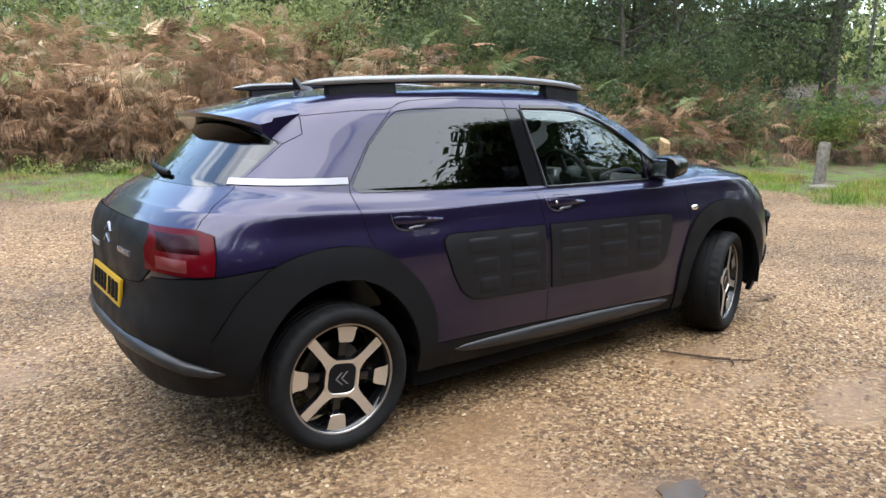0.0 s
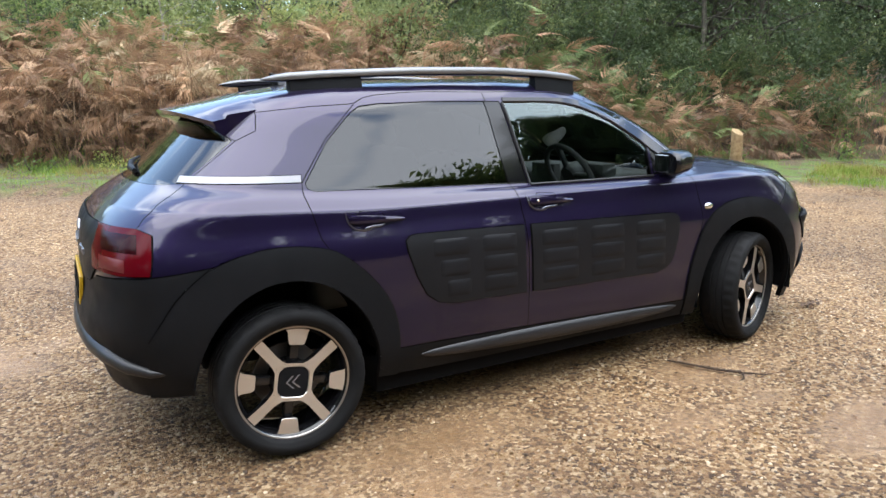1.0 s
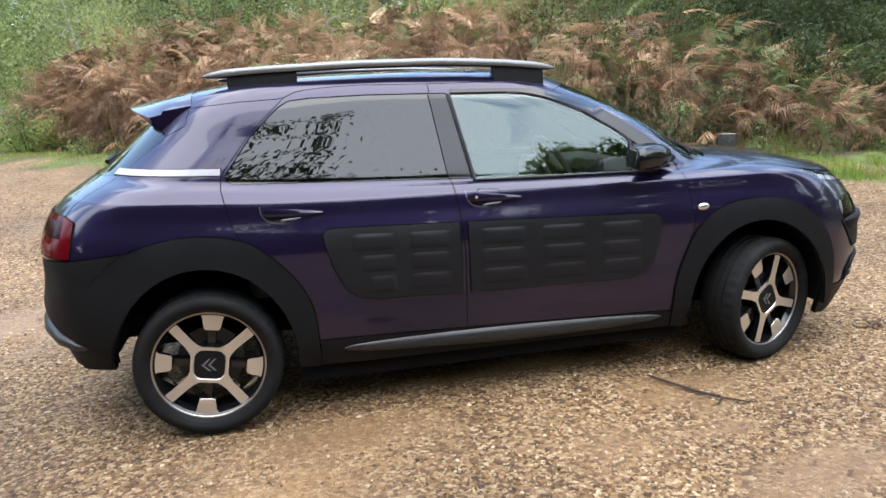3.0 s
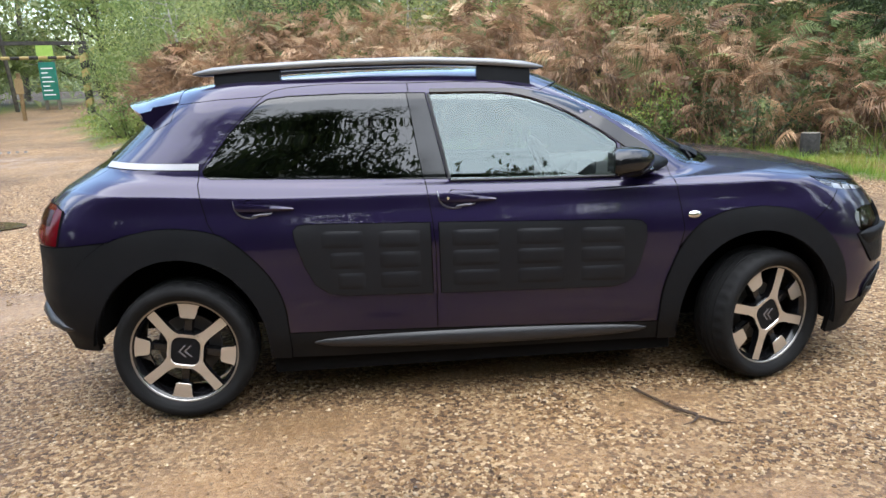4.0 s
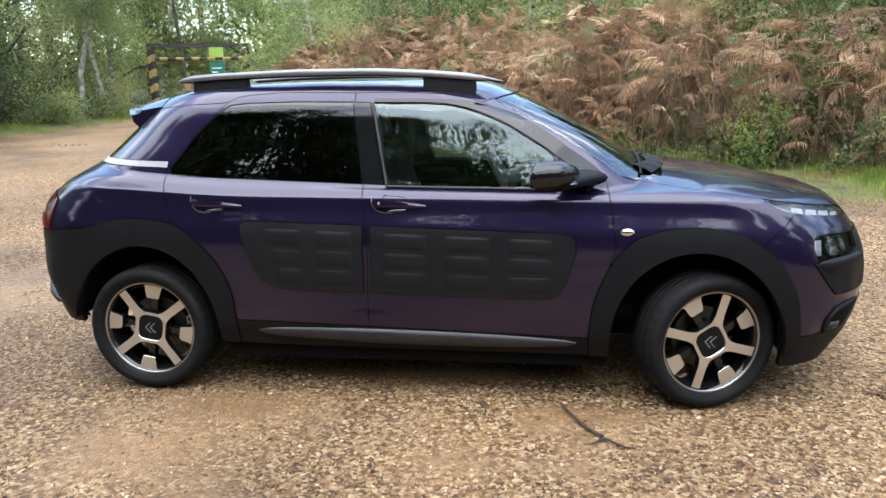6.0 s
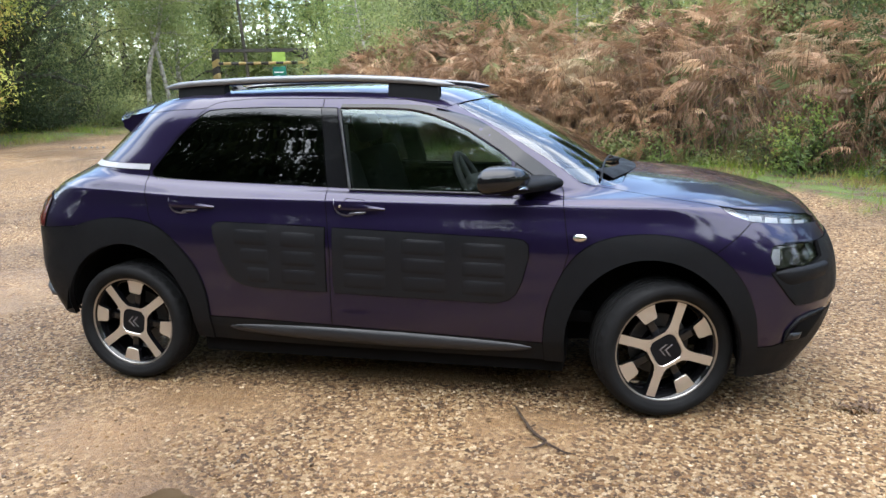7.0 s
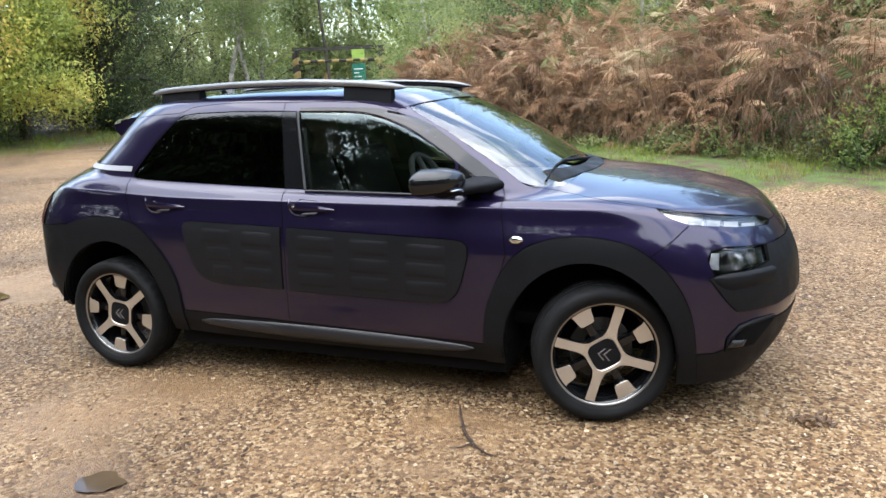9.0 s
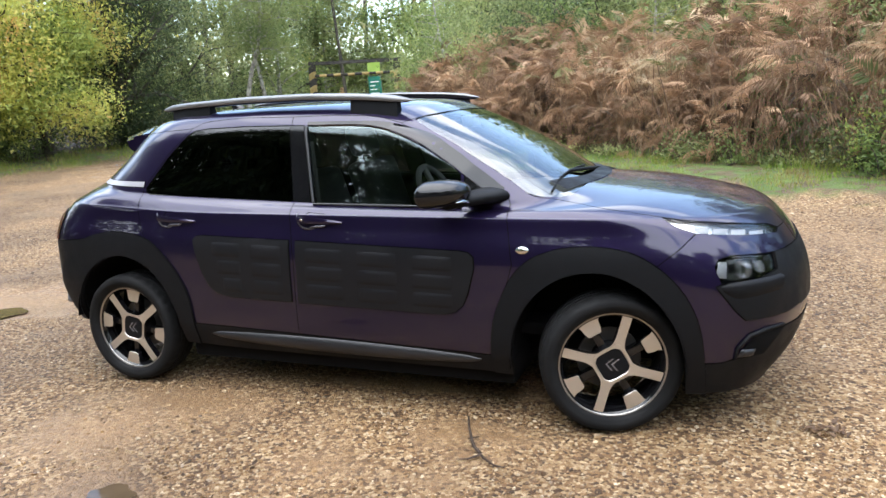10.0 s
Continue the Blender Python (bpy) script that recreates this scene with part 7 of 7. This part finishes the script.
# woodland in the distance, all round
segs, rows = 220, 9
vs = []
for j in range(rows + 1):
    for i in range(segs):
        a = 2 * math.pi * i / segs
        top = 7.5 - 3.5 * math.exp(-((math.degrees(math.atan2(math.sin(a), math.cos(a))) - 36) / 16) ** 2) + 2.5 * noise.noise(Vector((math.cos(a) * 6, math.sin(a) * 6, 3))) + 2.0 * noise.noise(Vector((math.cos(a) * 22, math.sin(a) * 22, 8)))
        r = 78 + 2.5 * noise.noise(Vector((math.cos(a) * 14, math.sin(a) * 14, 1.0 + j)))
        vs.append((r * math.cos(a), r * math.sin(a), -1 + top * j / rows))
fs = [(j * segs + i, j * segs + (i + 1) % segs, (j + 1) * segs + (i + 1) % segs, (j + 1) * segs + i) for j in range(rows) for i in range(segs)]
tagged(new("backdrop", mesh_of("backdrop", np.array(vs), np.array(fs), M_DISTANCE, True)), "hazy grey-green edge of distant woodland", kind="structure")


# ---- posts, barrier, sign, stick ----
def log_post(x, y, h, r, label, mat_side, mat_top, lean=(0, 0), slant=0.0):
    bm = bmesh.new()
    segs = 20
    z = ground_at(x, y) - 0.05
    prof = [(r * 1.02, 0), (r, h * 0.5), (r * 0.99, h - 0.012), (r * 0.93, h), (r * 0.5, h + 0.003), (0.001, h + 0.004)]
    lathe_into(bm, prof, segs, Matrix.Translation((x, y, z)) @ pose(0, 0, 0, lean[0], lean[1], 0))
    for v in bm.verts:  # a slanting saw cut
        if v.co.z > z + h - 0.05:
            v.co.z += slant * (v.co.y - y)
    ob = part("post", bm, mat_side, None, "", 40)
    ob.data.materials.append(mat_top)
    for p in ob.data.polygons:
        if p.normal.z > 0.6 and p.center.z > z + h * 0.7:
            p.material_index = 1
    return tagged(ob, label, "post", "low wooden posts along the verge")


log_post(8.35, 2.3, 0.72, 0.085, "weathered grey wooden post in the grass", M_POST, M_POST, (2, 3))
log_post(6.95, 4.05, 0.66, 0.085, "short wooden post with a fresh pale sawn top", M_POST_WARM, M_SAWN, (0, 0), 0.6)
log_post(5.22, 5.43, 0.40, 0.12, "charred black stump with a pale top", M_CHAR, M_POST)

bm = bmesh.new()
slab_into(bm, [(8.12 + 0.24 * math.cos(a) * (1 + 0.12 * math.sin(3 * a)), 2.12 + 0.17 * math.sin(a)) for a in [2 * math.pi * k / 14 for k in range(14)]], ground_at(8.12, 2.12) - 0.02, ground_at(8.12, 2.12) + 0.06, bevel=0.015)
tagged(part("flat_stone", bm, M_POST, None, "", 30), "flat grey stone in the grass beside the post", "stone")

barrier = tagged(empty("height_barrier"), "black and yellow striped height barrier over the track", "barrier")
LP, RP = Vector((-14.2, 22.6, 0)), Vector((-11.0, 23.9, 0))


def striped_post(p, height):
    z = ground_at(p.x, p.y)
    steps = 9
    for k in range(steps):
        bm = bmesh.new()
        add_box(bm, (p.x - 0.11, p.y - 0.11, z + height * k / steps), (p.x + 0.11, p.y + 0.11, z + height * (k + 1) / steps - 0.004), 0.004, 1)
        for v in bm.verts:  # slanting stripe ends
            v.co.z += 0.5 * (v.co.x - p.x)
        part("post_band", bm, M_YELLOW_PAINT if k % 2 else M_BLACK_PAINT, barrier, "")


striped_post(LP, 2.42)
striped_post(RP, 2.35)
zl, zr = ground_at(LP.x, LP.y), ground_at(RP.x, RP.y)
bm = bmesh.new()
tube_into(bm, [(LP.x - 0.15, LP.y, zl + 2.52), (RP.x + 0.15, RP.y, zr + 2.46)], 0.09, 4)
part("top_beam", bm, M_BLACK_PAINT, barrier, "", 20)
for k in range(12):
    bm = bmesh.new()
    a, b = LP.lerp(RP, k / 12), LP.lerp(RP, (k + 0.98) / 12)
    tube_into(bm, [(a.x, a.y, zl + 2.02), (b.x, b.y, zl + 2.02)], 0.06, 6)
    part("bar_band", bm, M_YELLOW_PAINT if k % 2 else M_BLACK_PAINT, barrier, "")

sign = tagged(empty("sign_board"), "green notice board with a lime top panel on posts", "sign")
sx, sy = -14.0, 27.8
sz = ground_at(sx, sy)
for dx in (-0.25, 0.25):
    bm = bmesh.new()
    add_box(bm, (sx + dx - 0.055, sy + 0.02, sz - 0.1), (sx + dx + 0.055, sy + 0.13, sz + 2.72), 0.006, 1)
    part("sign_post", bm, M_POST, sign, "")
for z0, z1, mat, lab in ((0.42, 1.92, M_SIGN_GREEN, "teal green panel with pale lines"), (2.0, 2.70, M_SIGN_LIME, "lime panel")):
    bm = bmesh.new()
    add_box(bm, (sx - 0.33, sy - 0.02, sz + z0), (sx + 0.33, sy + 0.02, sz + z1), 0.005, 1)
    part("sign_panel", bm, mat, sign, lab)
for k in range(7):
    bm = bmesh.new()
    add_box(bm, (sx - 0.25, sy - 0.026, sz + 0.60 + 0.175 * k), (sx + 0.22 - 0.10 * (k % 3), sy - 0.019, sz + 0.645 + 0.175 * k))
    part("text_bar", bm, M_WHITE, sign, "")
board = tagged(empty("notice_post"), "small wooden post with a yellow notice", "post")
wx, wy = -12.0, 21.0
wz = ground_at(wx, wy)
bm = bmesh.new()
add_box(bm, (wx - 0.05, wy - 0.05, wz - 0.1), (wx + 0.05, wy + 0.05, wz + 1.5), 0.006, 1)
part("post", bm, M_POST_WARM, board, "")
bm = bmesh.new()
add_box(bm, (wx - 0.13, wy - 0.075, wz + 0.85), (wx + 0.13, wy - 0.052, wz + 1.32), 0.004, 1)
part("notice", bm, M_SAWN, board, "faded yellow notice")

# twig on the gravel
bm = bmesh.new()
line = [(0.672, -0.829), (0.690, -0.880), (0.714, -0.940), (0.742, -1.000), (0.764, -1.052), (0.790, -1.100), (0.812, -1.130), (0.838, -1.158)]
tube_into(bm, [(x, y, 0.012 + 0.010 * abs(math.sin(3 * i))) for i, (x, y) in enumerate(line)], [0.004, 0.0055, 0.006, 0.0062, 0.0066, 0.007, 0.0072, 0.0075], 7)
tube_into(bm, [(0.83, -1.15, 0.015), (0.87, -1.20, 0.02), (0.92, -1.23, 0.014), (0.965, -1.235, 0.012)], [0.006, 0.005, 0.004, 0.002], 6)
tube_into(bm, [(0.84, -1.165, 0.015), (0.80, -1.205, 0.012), (0.755, -1.215, 0.010)], [0.006, 0.004, 0.002], 6)
tube_into(bm, [(0.78, -1.01, 0.015), (0.745, -1.05, 0.02)], [0.004, 0.002], 5)
tagged(part("twig", bm, M_TWIG, None, "", 60), "crooked dark fallen twig lying on the gravel", "twig")

# clump of wet leaves on the gravel
n = 26
x, y = 2.158 + rng.normal(0, 0.035, n), -0.587 + rng.normal(0, 0.022, n)
t = np.array([(-0.5, 0, 0), (-0.1, -0.28, 0.10), (0.5, 0, 0.0), (-0.1, 0.28, 0.10)])
q = rng.uniform(0.03, 0.05, n)
v, f = scatter(t, np.array([(0, 1, 2, 3)]), np.stack([x, y, ground_height(x, y) + rng.uniform(0.010, 0.026, n)], 1), np.stack([q, q, q], 1), turns(rng.uniform(0, 6.28, n), rng.normal(0, 0.3, n), rng.normal(0, 0.3, n)))
tagged(new("leaf_clump", mesh_of("leaf_clump", v, f, M_DEAD_LEAF)), "small clump of wet dark leaves on the gravel", "leaves")

# fallen leaves
n = 420
x, y = rng.uniform(-4, 5, n), rng.uniform(-3, 4.5, n)
inside_car = (np.abs(x) < 2.0) & (np.abs(y) < 0.8)
x, y = x[~inside_car], y[~inside_car]
n = len(x)
t = np.array([(-0.5, 0, 0), (-0.1, -0.25, 0.08), (0.5, 0, 0.0), (-0.1, 0.25, 0.08)])
s = rng.uniform(0.018, 0.045, n)
v, f = scatter(t, np.array([(0, 1, 2, 3)]), np.stack([x, y, ground_height(x, y) + 0.012], 1), np.stack([s, s, s], 1), turns(rng.uniform(0, 6.28, n), rng.normal(0, 0.2, n), rng.normal(0, 0.2, n)))
tagged(new("fallen_leaves", mesh_of("fallen_leaves", v, f, M_DEAD_LEAF)), "small wet brown fallen leaves", "leaves", kind="stuff")
